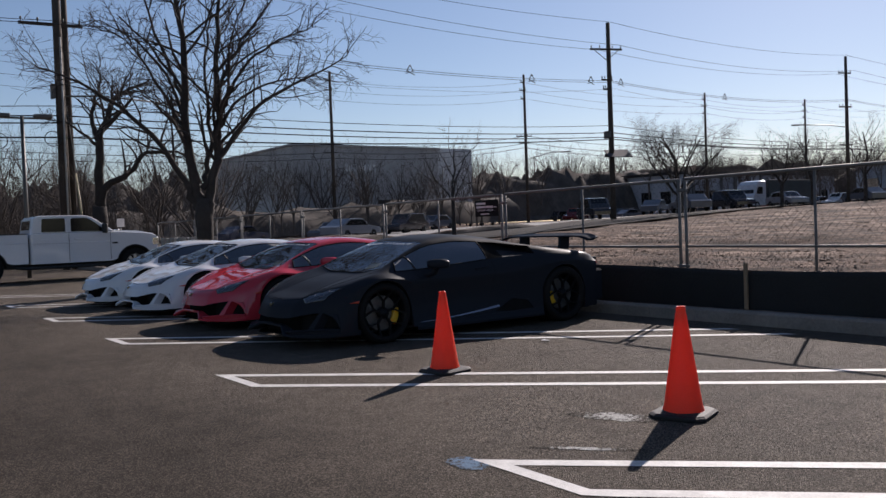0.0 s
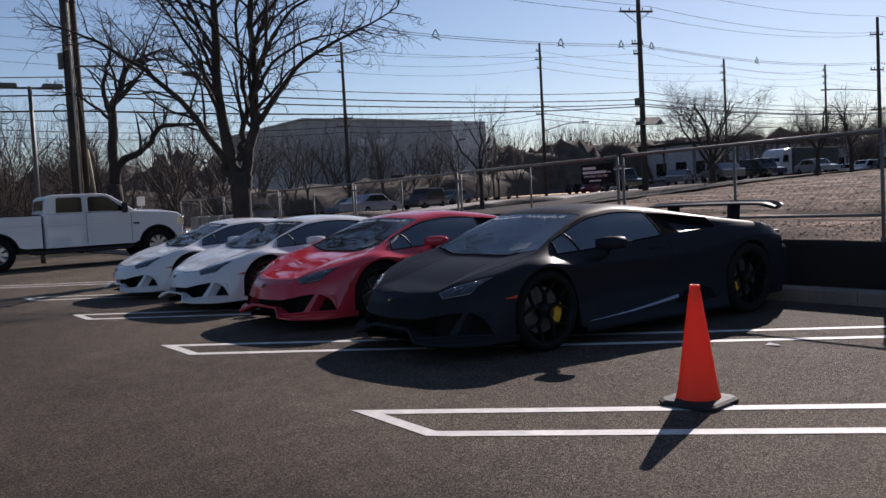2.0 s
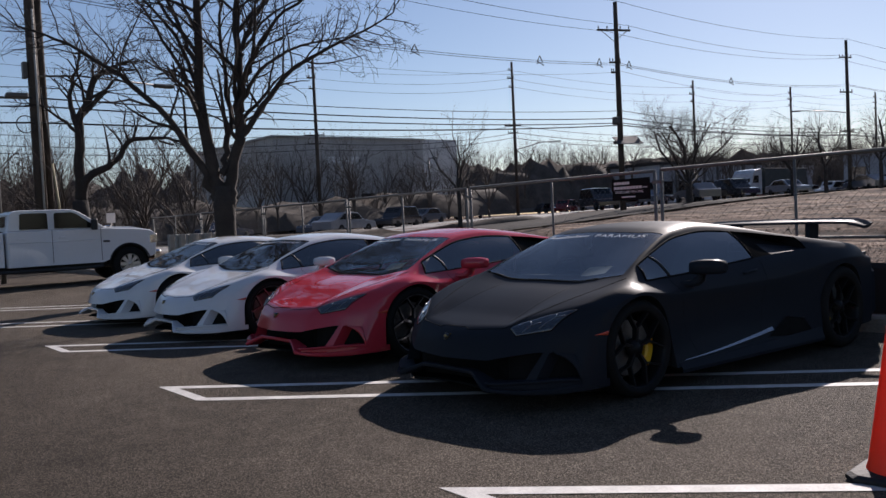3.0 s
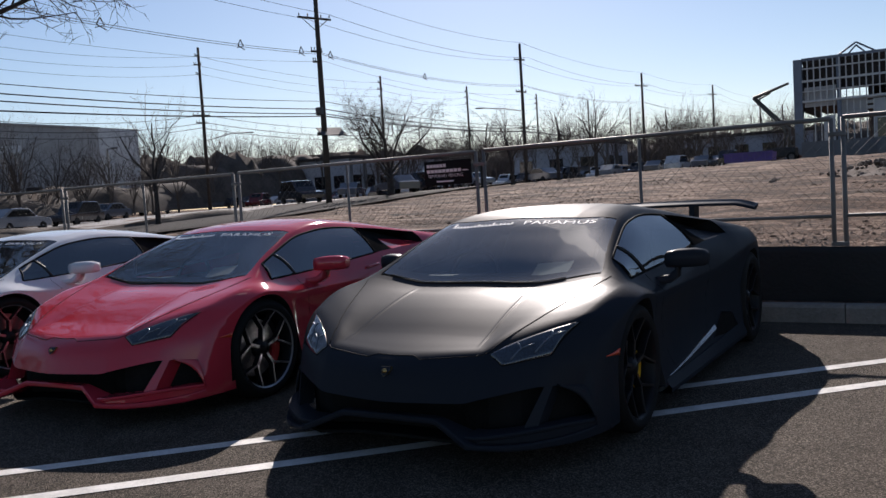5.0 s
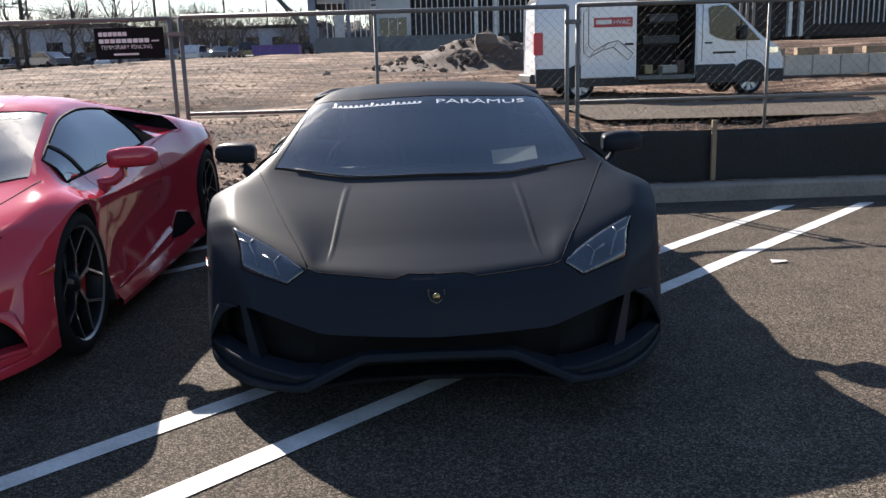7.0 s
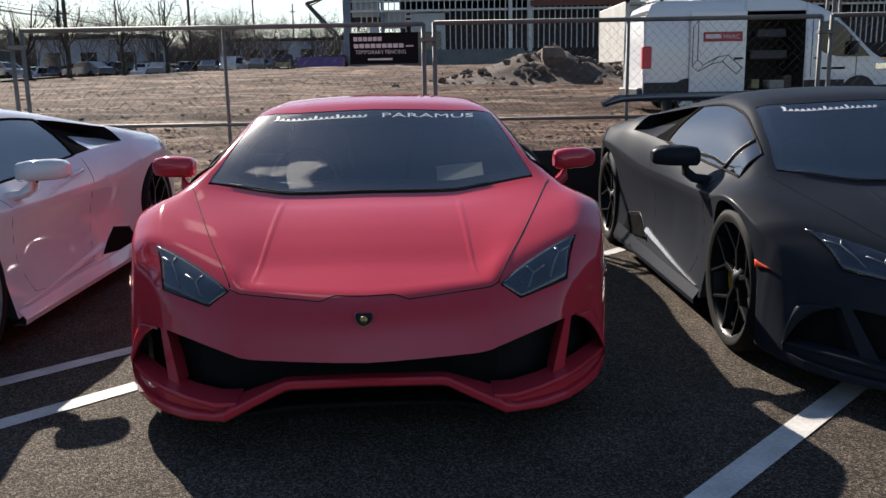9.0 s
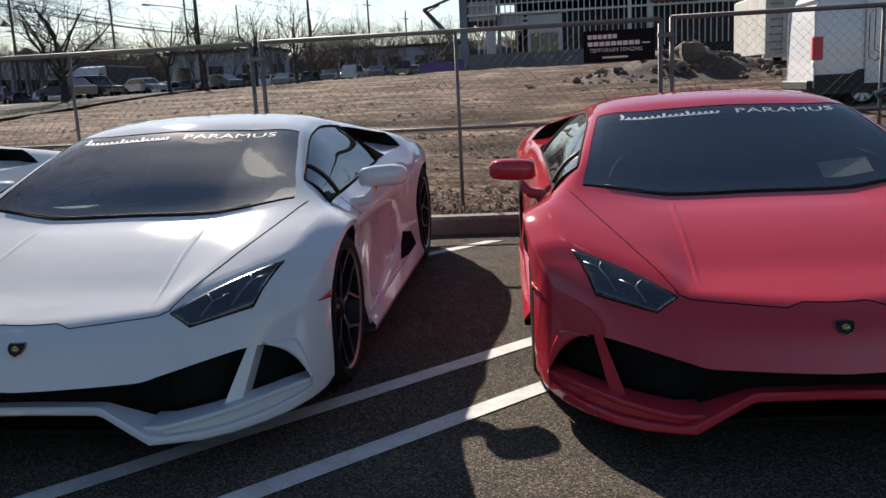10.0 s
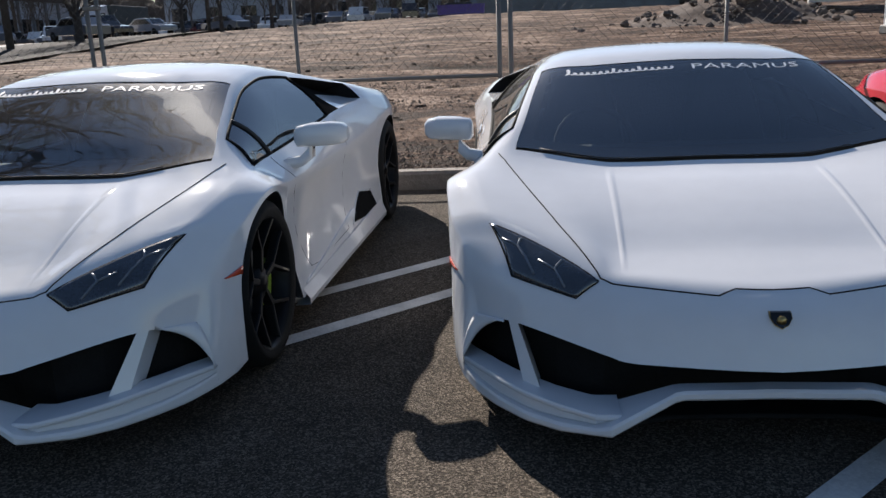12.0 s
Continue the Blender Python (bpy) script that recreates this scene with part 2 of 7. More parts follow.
M["tyre"] = material("tyre_rubber", (0.013, 0.013, 0.013), 0.75, vary=0.25, scale=12, bump=0.1, bump_scale=120, spec=0.12)
M["rim_black"] = material("rim_black", (0.009, 0.009, 0.010), 0.4, metal=0.0, vary=0.1, scale=20, spec=0.15)
# pale metal in place of the sky's reflection on the black sill
M["sill_glint"] = material("sill_glint", (0.30, 0.30, 0.32), 0.25, metal=0.9, vary=0.1, scale=20)
M["rim_silver"] = material("rim_silver", (0.30, 0.30, 0.31), 0.3, metal=0.7, vary=0.1, scale=20)
M["disc"] = material("brake_disc", (0.16, 0.16, 0.16), 0.4, metal=0.7, vary=0.3, scale=25)
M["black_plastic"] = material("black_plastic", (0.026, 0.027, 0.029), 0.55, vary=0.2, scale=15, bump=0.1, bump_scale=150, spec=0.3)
M["gloss_black"] = material("gloss_black", (0.006, 0.007, 0.008), 0.12, vary=0.1, scale=10, spec=0.4)
M["lamp_glass"] = material("headlamp_cover", (0.034, 0.042, 0.055), 0.15, colour2=(0.008, 0.010, 0.013), scale=9, coat=1.0)
M["lamp_grey"] = material("headlamp_reflector", (0.13, 0.15, 0.18), 0.3, metal=0.0, vary=0.3, scale=40)
M["void"] = material("unlit_duct_black", (0.016, 0.016, 0.016), 0.9, vary=0.3, scale=10, spec=0.0)
M["seam"] = material("panel_gap", (0.008, 0.008, 0.008), 0.8, spec=0.05)
M["leather"] = material("dark_leather", (0.012, 0.012, 0.013), 0.85, vary=0.2, scale=12, bump=0.2, bump_scale=80, spec=0.15)
M["white_decal"] = material("white_decal", (0.8, 0.8, 0.8), 0.5, vary=0.05, scale=10)
M["gold"] = material("badge_gold", (0.45, 0.31, 0.12), 0.3, metal=0.9, vary=0.2, scale=60)
M["orange_lens"] = material("orange_marker_lens", (0.55, 0.06, 0.02), 0.2, vary=0.15, scale=30, coat=0.6)
M["red_lens"] = material("red_tail_lens", (0.55, 0.012, 0.035), 0.35, vary=0.15, scale=30, coat=0.1)
M["chrome"] = material("chrome", (0.75, 0.75, 0.75), 0.12, metal=1.0, vary=0.05, scale=30)
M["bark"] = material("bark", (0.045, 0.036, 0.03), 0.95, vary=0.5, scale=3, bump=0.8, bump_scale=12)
# paler than the near bark: distance haze is put into the colour
M["bark_hazed"] = material("hazed_far_bark", (0.092, 0.073, 0.060), 0.95, vary=0.4, scale=0.6)
M["pole_wood"] = material("pole_wood", (0.075, 0.058, 0.045), 0.9, vary=0.45, scale=1.5, bump=0.4, bump_scale=14)
M["wire"] = material("wire_black", (0.02, 0.02, 0.02), 0.6)
M["lamp_metal"] = material("lamp_bronze", (0.10, 0.095, 0.085), 0.5, metal=0.4, vary=0.2, scale=4)
M["paper"] = material("paper", (0.7, 0.7, 0.68), 0.8, vary=0.1, scale=20)
G_WIND = glass("windscreen_glass", (0.55, 0.66, 0.68), ior=2.7, dust=0.22)
G_SIDE = glass("side_glass", (0.10, 0.12, 0.13), ior=2.6)


def car_paint(name, colour, rough=0.35, coat=1.0, metal=0.0, coat_rough=0.05):
    mat = material(name, colour, rough, metal=metal, vary=0.05, scale=1.3, rough_vary=0.03)
    b = bsdf(mat)
    b.inputs["Coat Weight"].default_value = coat
    b.inputs["Coat Roughness"].default_value = coat_rough
    b.inputs["Specular IOR Level"].default_value = 0.0 if coat > 0.5 else 0.5
    return mat

# ---- ground, markings, kerb ----
def land(x, y):
    """Height of the open ground behind the kerb."""
    d = max(0.0, y - 9.66)
    z = lin([(0, 0.14), (8, 0.25), (13, 0.36), (19, 0.58), (25, 0.90), (35, 1.45), (45, 1.95), (55, 2.30), (90, 2.75), (140, 3.4), (400, 5.0), (1300, 9.0)], d)
    return z * min(1.0, max(0.45, 1 + (x + 20) * 0.009)) if d > 0 else 0.0


def asphalt():
    mat = material("asphalt", (0.078, 0.065, 0.052), 0.78, vary=0.42, scale=0.35, bump=1.0, bump_scale=170, detail=6.0, rough_vary=0.08, spec=0.05)
    n, l = mat.node_tree.nodes, mat.node_tree.links
    b = bsdf(mat)
    tc = n.new("ShaderNodeTexCoord")
    vo = n.new("ShaderNodeTexVoronoi")
    vo.inputs["Scale"].default_value = 170
    l.new(tc.outputs["Object"], vo.inputs["Vector"])
    hs = n.new("ShaderNodeHueSaturation")
    ma = n.new("ShaderNodeMapRange")
    ma.inputs["To Min"].default_value, ma.inputs["To Max"].default_value = 0.55, 2.7
    sep, pw = n.new("ShaderNodeSeparateColor"), n.new("ShaderNodeMath")
    pw.operation = "POWER"
    pw.inputs[1].default_value = 2.6
    l.new(vo.outputs["Color"], sep.inputs[0])
    l.new(sep.outputs[0], pw.inputs[0])
    l.new(pw.outputs[0], ma.inputs["Value"])
    l.new(ma.outputs[0], hs.inputs["Value"])
    src = b.inputs["Base Color"].links[0].from_socket
    l.new(src, hs.inputs["Color"])
    # base tone rises by half between y 2.4 and 4.2, from lane to bays
    xyz, bay_gain, pale = n.new("ShaderNodeSeparateXYZ"), n.new("ShaderNodeMapRange"), n.new("ShaderNodeVectorMath")
    l.new(tc.outputs["Object"], xyz.inputs[0])
    l.new(xyz.outputs[1], bay_gain.inputs["Value"])
    bay_gain.interpolation_type = "SMOOTHSTEP"
    bay_gain.inputs["From Min"].default_value, bay_gain.inputs["From Max"].default_value = 2.4, 4.2
    bay_gain.inputs["To Min"].default_value, bay_gain.inputs["To Max"].default_value = 1.0, 1.5
    pale.operation = "SCALE"
    l.new(hs.outputs[0], pale.inputs[0])
    l.new(bay_gain.outputs[0], pale.inputs["Scale"])
    l.new(pale.outputs[0], b.inputs["Base Color"])
    return mat


M["asphalt"] = asphalt()


def earth():
    """Scraped wet and dry earth: streaks along the lot in dark, brown and tan, with a coarse relief."""
    mat = bpy.data.materials.new("bare_earth")
    mat.use_nodes = True
    n, l = mat.node_tree.nodes, mat.node_tree.links
    b = bsdf(mat)
    b.inputs["Roughness"].default_value, b.inputs["Specular IOR Level"].default_value = 0.95, 0.08
    tc, mp = n.new("ShaderNodeTexCoord"), n.new("ShaderNodeMapping")
    mp.inputs["Scale"].default_value = (0.20, 0.75, 1.0)
    l.new(tc.outputs["Object"], mp.inputs["Vector"])
    streak, clod = n.new("ShaderNodeTexNoise"), n.new("ShaderNodeTexNoise")
    for t, sc, dt, src in ((streak, 1.3, 10.0, mp.outputs[0]), (clod, 9.0, 9.0, tc.outputs["Object"])):
        t.inputs["Scale"].default_value, t.inputs["Detail"].default_value, t.inputs["Roughness"].default_value = sc, dt, 0.68
        l.new(src, t.inputs["Vector"])
    add = n.new("ShaderNodeMath")
    add.operation = "MULTIPLY_ADD"
    add.inputs[1].default_value = 0.38
    half = n.new("ShaderNodeMath")
    half.operation = "MULTIPLY"
    half.inputs[1].default_value = 0.62
    l.new(streak.outputs["Fac"], half.inputs[0])
    l.new(clod.outputs["Fac"], add.inputs[0])
    l.new(half.outputs[0], add.inputs[2])
    ramp = n.new("ShaderNodeValToRGB")
    e = ramp.color_ramp.elements
    e[0].position, e[0].color = 0.425, (0.020, 0.014, 0.010, 1)
    e[1].position, e[1].color = 0.575, (0.27, 0.198, 0.150, 1)
    for q, c in ((0.475, (0.054, 0.031, 0.021, 1)), (0.522, (0.114, 0.069, 0.046, 1))):
        k = e.new(q)
        k.color = c
    l.new(add.outputs[0], ramp.inputs[0])
    l.new(ramp.outputs[0], b.inputs["Base Color"])
    bp = n.new("ShaderNodeBump")
    bp.inputs["Strength"].default_value, bp.inputs["Distance"].default_value = 1.0, 0.12
    l.new(add.outputs[0], bp.inputs["Height"])
    l.new(bp.outputs[0], b.inputs["Normal"])
    return mat


M["dirt"] = earth()

g = Geo()
xs = [-900, -400, -200, -120] + list(np.arange(-90, 61, 3.0)) + [120, 300, 900]
ys = [-600, -200, -60, -20, 0, 5, 9.6]
g.grid([[(x, y, 0.0) for x in xs] for y in ys])
tagged(thing("ground", g, [M["asphalt"]], "dark asphalt parking lot with coarse aggregate", "ground"), kind="structure")
g = Geo()
ys = [9.62] + list(np.arange(9.8, 26, 0.3)) + list(np.arange(26, 90, 2.0)) + [100, 130, 180, 260, 400, 700, 1200]
xs2 = [-900, -500, -300, -200, -130] + list(np.arange(-100, -30, 4.0)) + list(np.arange(-30, 12, 0.35)) + list(np.arange(12, 60, 4.0)) + [100, 200, 500, 900]
rows = []
for y in ys:
    r = []
    for x in xs2:
        bump = 0.0
        if y > 10.2:
            w = min(1, (y - 10.2) / 2)
            bump = w * (0.20 * noise.noise((x * 0.22, y * 0.5, 0)) + 0.06 * noise.noise((x * 1.1, y * 1.7, 5)) + 0.045 * noise.noise((x * 3.1, y * 3.3, 9)))
        r.append((x, y, land(x, y) - 0.02 + bump))
    rows.append(r)
g.grid(rows)
tagged(thing("earth_lot", g, [M["dirt"]], "bare brown construction earth behind the kerb", "ground"), kind="structure")

# hairpin bay markings at 45 degrees
LW = 0.10
for x0 in (-1.7, -5.40, -9.12, -12.85, -16.64, -20.36, -24.2):
    g = Geo()
    w = LW / math.sqrt(0.5)
    gap = 0.68
    y0, y1 = 3.86, 9.15
    z = 0.004
    L = y1 - y0
    quad = lambda a, b, c, d: g.add([(*a, z), (*b, z), (*c, z), (*d, z)], [(0, 1, 2, 3)])
    n = 24
    for off in (0.0, gap):
        for k in range(n):
            a, b = (LW * 0.9 if off == 0 or True else 0) + (L - LW) * k / n, LW * 0.9 + (L - LW) * (k + 1) / n
            quad((off + a, a), (off + a + w, a), (off + b + w, b), (off + b, b))
    quad((0, 0), (gap + w - 0.02, 0), (gap + w + LW * 0.9, LW * 0.9), (LW * 0.9, LW * 0.9))
    tagged(thing("bay_marking", g, [M["white_line"]], "white painted hairpin parking bay line", "road marking", pose(x0, y0, 0), "bay markings"), kind="structure")

kerb = root("kerb", pose(0, 0, 0), "pale concrete kerb along the parking lot", "kerb", kind="structure")
prof = [(9.50, -0.02), (9.51, 0.125), (9.53, 0.15), (9.65, 0.152), (9.66, 0.145), (9.66, -0.02)]
seg = Geo().prism(prof, 0.004, 2.996, "x").mesh("kerb_stone", [M["kerb"]])
for k in range(24):
    part("kerb_stone", seg, None, kerb, m=pose(-45 + 3 * k, 0, 0))

# silt fence: black fabric on stakes
silt = root("silt_fence", pose(0, 0, 0), "black fabric silt fence on wooden stakes", "fence", kind="structure")
rows = []
for x in np.arange(-11.9, 14, 0.1):
    sag = 0.02 * math.sin(x * 2.3) + 0.014 * math.sin(x * 7.1)
    top = 0.60 + 0.02 * math.sin(x * 1.1) + 0.012 * max(0, x + 8)
    rows.append([(x, 9.95 + sag * t, 0.06 + (top - 0.06) * t) for t in np.linspace(0, 1, 10)])
part("fabric", Geo().sheet(rows, 0.006), [M["silt"]], silt)
for x in (-10.35, -7.87, -5.35, -2.8, -0.3, 2.2):
    part("stake", Geo().box(x - 0.022, x + 0.022, 9.90, 9.935, 0.0, 0.68, 0, 0.004), [M["stake"]], silt)

# chalky spills on the asphalt near the cone
def chalk_material(name, chalk):
    """Asphalt dusted with chalk in torn flecks, thinning out from the middle."""
    mat = asphalt()
    mat.name = name
    n, l = mat.node_tree.nodes, mat.node_tree.links
    b = bsdf(mat)
    tc, ln, no = n.new("ShaderNodeTexCoord"), n.new("ShaderNodeVectorMath"), n.new("ShaderNodeTexNoise")
    ln.operation = "LENGTH"
    l.new(tc.outputs["Object"], ln.inputs[0])
    no.inputs["Scale"].default_value, no.inputs["Detail"].default_value, no.inputs["Roughness"].default_value = 26.0, 8.0, 0.7
    l.new(tc.outputs["Object"], no.inputs["Vector"])
    fall = n.new("ShaderNodeMath")
    fall.operation = "MULTIPLY_ADD"
    fall.inputs[1].default_value, fall.inputs[2].default_value = -0.9, 0.16
    l.new(ln.outputs["Value"], fall.inputs[0])
    s = n.new("ShaderNodeMath")
    l.new(no.outputs["Fac"], s.inputs[0])
    l.new(fall.outputs[0], s.inputs[1])
    r = n.new("ShaderNodeMapRange")
    r.inputs["From Min"].default_value, r.inputs["From Max"].default_value = 0.5, 0.62
    l.new(s.outputs[0], r.inputs["Value"])
    mx = n.new("ShaderNodeMix")
    mx.data_type = "RGBA"
    mx.inputs[7].default_value = (*chalk, 1)
    src = b.inputs["Base Color"].links[0].from_socket
    l.new(r.outputs[0], mx.inputs[0])
    l.new(src, mx.inputs[6])
    l.new(mx.outputs[2], b.inputs["Base Color"])
    return mat


def stain(x, y, rx, ry, seed, mat, label, yaw=0):
    rng_s = random.Random(seed)
    n = 30
    ring = [(rx * math.cos(6.283 * k / n) * (0.8 + 0.4 * rng_s.random()), ry * math.sin(6.283 * k / n) * (0.8 + 0.4 * rng_s.random()), 0.003) for k in range(n)]
    return thing("chalk_stain", Geo().add([(0, 0, 0.004)] + ring, [(0, 1 + k, 1 + (k + 1) % n) for k in range(n)]), [mat], label, "stain", pose(x, y, 0, 0, 0, yaw), kind="stuff")


M["chalk"] = chalk_material("chalk_dust", (0.5, 0.49, 0.46))
M["chalk_blue"] = chalk_material("blue_chalk", (0.16, 0.24, 0.34))
stain(-5.55, 5.12, 0.30, 0.10, 3, M["chalk"], "pale chalky smear on the asphalt", 30)
stain(-5.15, 4.44, 0.3, 0.03, 5, M["chalk"], "thin pale scuff on the asphalt", 40)
stain(-5.36, 3.80, 0.14, 0.09, 4, M["chalk_blue"], "bluish chalk smear beside the bay line")
thing("litter_scrap", Geo().add([(-0.05, -0.02, 0.004), (0.05, -0.025, 0.012), (0.06, 0.02, 0.006), (-0.04, 0.025, 0.015)], [(0, 1, 2, 3)]), [M["paper"]], "small white paper scrap on the asphalt", "litter", pose(-8.42, 7.18, 0.002, 0, 0, 5))

# ---- the four sports cars ----
# Local: x across, y from the nose backwards, z up. Lines run along the body; each knot is (s, x, y, z).
LINES = [
    [(0, 0, 0.0, 0.314), (0.1, 0, 0.045, 0.45), (0.2, 0, 0.13, 0.512), (0.27, 0, 0.2, 0.533), (0.37, 0, 0.35, 0.574), (0.5, 0, 0.5, 0.626), (0.65, 0, 0.65, 0.672), (0.8, 0, 0.8, 0.7085), (0.95, 0, 0.95, 0.738), (1.0, 0, 1.0, 0.7605), (1.2, 0, 1.2, 0.8807), (1.4, 0, 1.4, 0.9916), (1.62, 0, 1.6, 1.092), (1.74, 0, 1.72, 1.126), (2.1, 0, 2.1, 1.155), (2.6, 0, 2.6, 1.125), (3.3, 0, 3.3, 0.985), (4.35, 0, 4.33, 0.84)],
    [(0, 0.38, 0.06, 0.317), (0.1, 0.38, 0.115, 0.45), (0.2, 0.40, 0.205, 0.527), (0.27, 0.397, 0.265, 0.5445), (0.37, 0.391, 0.355, 0.5695), (0.5, 0.385, 0.505, 0.6225), (0.65, 0.38, 0.655, 0.6697), (0.8, 0.375, 0.805, 0.7073), (0.95, 0.37, 0.955, 0.738), (1.0, 0.369, 1.005, 0.7602), (1.2, 0.366, 1.21, 0.8767), (1.4, 0.363, 1.415, 0.9843), (1.62, 0.36, 1.62, 1.08), (1.74, 0.357, 1.735, 1.113), (2.1, 0.35, 2.1, 1.143), (2.6, 0.33, 2.6, 1.11), (3.3, 0.33, 3.3, 0.97), (4.35, 0.35, 4.32, 0.838)],
    [(0, 0.47, 0.09, 0.334), (0.1, 0.47, 0.15, 0.458), (0.2, 0.475, 0.225, 0.532), (0.5, 0.56, 0.5, 0.640), (0.95, 0.735, 1.01, 0.79), (1.2, 0.687, 1.26, 0.8987), (1.4, 0.648, 1.46, 0.9775), (1.62, 0.605, 1.68, 1.052), (1.74, 0.592, 1.79, 1.073), (2.1, 0.565, 2.1, 1.096), (2.6, 0.60, 2.6, 1.058), (3.0, 0.70, 3.0, 0.998), (3.4, 0.79, 3.4, 0.938), (3.8, 0.80, 3.8, 0.888), (4.1, 0.765, 4.06, 0.855), (4.35, 0.67, 4.28, 0.81)],
    [(0, 0.70, 0.24, 0.375), (0.1, 0.72, 0.30, 0.485), (0.2, 0.745, 0.42, 0.585), (0.5, 0.82, 0.6, 0.668), (0.95, 0.87, 0.97, 0.752), (1.3, 0.84, 1.3, 0.748), (1.62, 0.845, 1.62, 0.752), (2.1, 0.85, 2.1, 0.782), (2.6, 0.86, 2.6, 0.82), (3.0, 0.875, 3.0, 0.845), (3.3, 0.90, 3.3, 0.862), (3.7, 0.91, 3.7, 0.855), (4.0, 0.875, 4.0, 0.83), (4.35, 0.77, 4.26, 0.765)],
    [(0, 0.85, 0.42, 0.355), (0.1, 0.872, 0.47, 0.465), (0.2, 0.90, 0.55, 0.562), (0.5, 0.945, 0.69, 0.632), (0.95, 0.972, 0.96, 0.702), (1.3, 0.935, 1.3, 0.662), (1.62, 0.92, 1.62, 0.652), (2.1, 0.915, 2.1, 0.65), (2.6, 0.925, 2.6, 0.655), (3.3, 0.968, 3.3, 0.735), (3.6, 0.98, 3.6, 0.762), (4.35, 0.89, 4.2, 0.72)],
]
WAIST = [(0, 0.89), (0.1, 0.905), (0.2, 0.932), (0.5, 0.962), (0.95, 0.975), (1.3, 0.905), (1.62, 0.878), (2.1, 0.872), (2.6, 0.895), (3.3, 0.955), (3.6, 0.985), (4.35, 0.90)]
SILL = [(0, 0.90), (0.2, 0.932), (0.5, 0.957), (0.95, 0.972), (1.3, 0.955), (2.1, 0.96), (3.3, 0.972), (3.6, 0.982), (4.35, 0.88)]
ARCHES = ((0.955, 0.332, 0.352), (3.576, 0.345, 0.372))      # y, z and radius of the wheel arches


def spine(s, i):
    return Vector(curve_at(LINES[i], s))


def hull(s, v):
    """The point of the skin at station s and line v: 0 the middle, 2 hood seam and pillar, 3 belt, 4 shoulder, 5 lower edge."""
    if v > 4:
        p = spine(s, 4)
        zb = 0.15
        for yc, zc, r in ARCHES:
            d = r * r - (p.y - yc) ** 2
            if d > 0:
                zb = max(zb, zc + math.sqrt(d))
        z = p.z + (zb - p.z) * (v - 4)
        x4, x5, x6 = p.x, lin(WAIST, s), lin(SILL, s)
        t = (p.z - z) / (p.z - 0.15)
        tm = 0.5
        x = x4 * (1 - t) * (tm - t) / tm + x5 * t * (1 - t) / (tm * (1 - tm)) + x6 * t * (t - tm) / (1 - tm)
        return Vector((x, p.y, z))
    i = min(int(v), 3)
    f = v - i
    p1, p2 = spine(s, i), spine(s, i + 1)
    p0 = spine(s, i - 1) if i else Vector((-spine(s, 1).x, spine(s, 1).y, spine(s, 1).z))
    p3 = spine(s, i + 2) if i < 3 else p2 + Vector((0.0, 0, p2.z - p1.z))
    c = 0.5 * (2 * p1 + (p2 - p0) * f + (2 * p0 - 5 * p1 + 4 * p2 - p3) * f * f + (3 * p1 - p0 - 3 * p2 + p3) * f ** 3)
    return c.lerp(p1.lerp(p2, f), 0.35)


def skin_normal(s, v):
    e = 0.004
    a, b = hull(s + e, v) - hull(max(s - e, 0), v), hull(s, min(v + e, 5)) - hull(s, max(v - e, 0))
    n = b.cross(a)
    n = n.normalized() if n.length > 1e-9 else Vector((0, 0, 1))
    return n if n.dot(Vector((0.3, -0.2, 1)) if v < 3.5 else Vector((1, 0, 0.2))) > 0 else -n


def s_for_y(y, i=4):
    a, b = 0.0, 4.35
    for _ in range(40):
        m = (a + b) / 2
        a, b = (m, b) if spine(m, i).y < y else (a, m)
    return a


def stations():
    out = set(np.round(np.concatenate([np.arange(0, 0.3, 0.02), np.arange(0.3, 1.5, 0.04), np.arange(1.5, 4.36, 0.06)]), 4))
    out |= {0.95, 0.98, 1.0, 1.62, 1.14, 2.45, 2.5, 3.3, 2.55, 3.15, 4.35}
    for yc, zc, r in ARCHES:
        for k in range(17):
            out.add(round(s_for_y(yc - r * math.cos(math.pi * k / 16)), 5))
        out |= {round(s_for_y(yc - r - 0.002), 5), round(s_for_y(yc + r + 0.002), 5)}
    out = sorted(out)
    keep = [out[0]]
    for s in out[1:]:
        if s - keep[-1] > 0.0008:
            keep.append(s)
    return keep


COLS = [0, 0.25, 0.5, 0.75, 0.94, 0.975, 1, 1.025, 1.06, 1.3, 1.55, 1.8, 1.93, 2, 2.06, 2.13, 2.3, 2.5, 2.7, 2.9, 3, 3.2, 3.45, 3.7, 3.9, 4, 4.12, 4.3, 4.5, 4.7, 4.85, 5]
STAT = stations()


def skin_point(s, v):
    p = hull(s, v)
    if v == 1 and 0.24 < s < 0.93:
        p = p + Vector((0, 0, 0.004 * min(1, (s - 0.24) / 0.12, (0.93 - s) / 0.08)))
    return p


SKIN = [[skin_point(s, v) for v in COLS] for s in STAT]


def region(s, v):
    if v < 1.93 and 0.98 <= s < 1.0:
        return "cowl"
    if v < 1.93 and 1.0 <= s < 1.62:
        return "windscreen"
    if 2.13 < v < 2.9 and 1.14 <= s < 2.45:
        return "side"
    if 2.13 < v < 2.9 and 2.45 <= s < 3.15:
        return "scoop"
    return "body"


def pane_point(st, t, sd, lift=0.0):
    """A point of the side window: t runs from the roof edge down to the belt line."""
    a, b = hull(st, 2.13), hull(st, 2.9)
    return Vector(mirror_x(a.lerp(b, t) + Vector((1, 0, 0.45)).normalized() * (0.016 * math.sin(math.pi * t) - 0.004 + lift), sd))


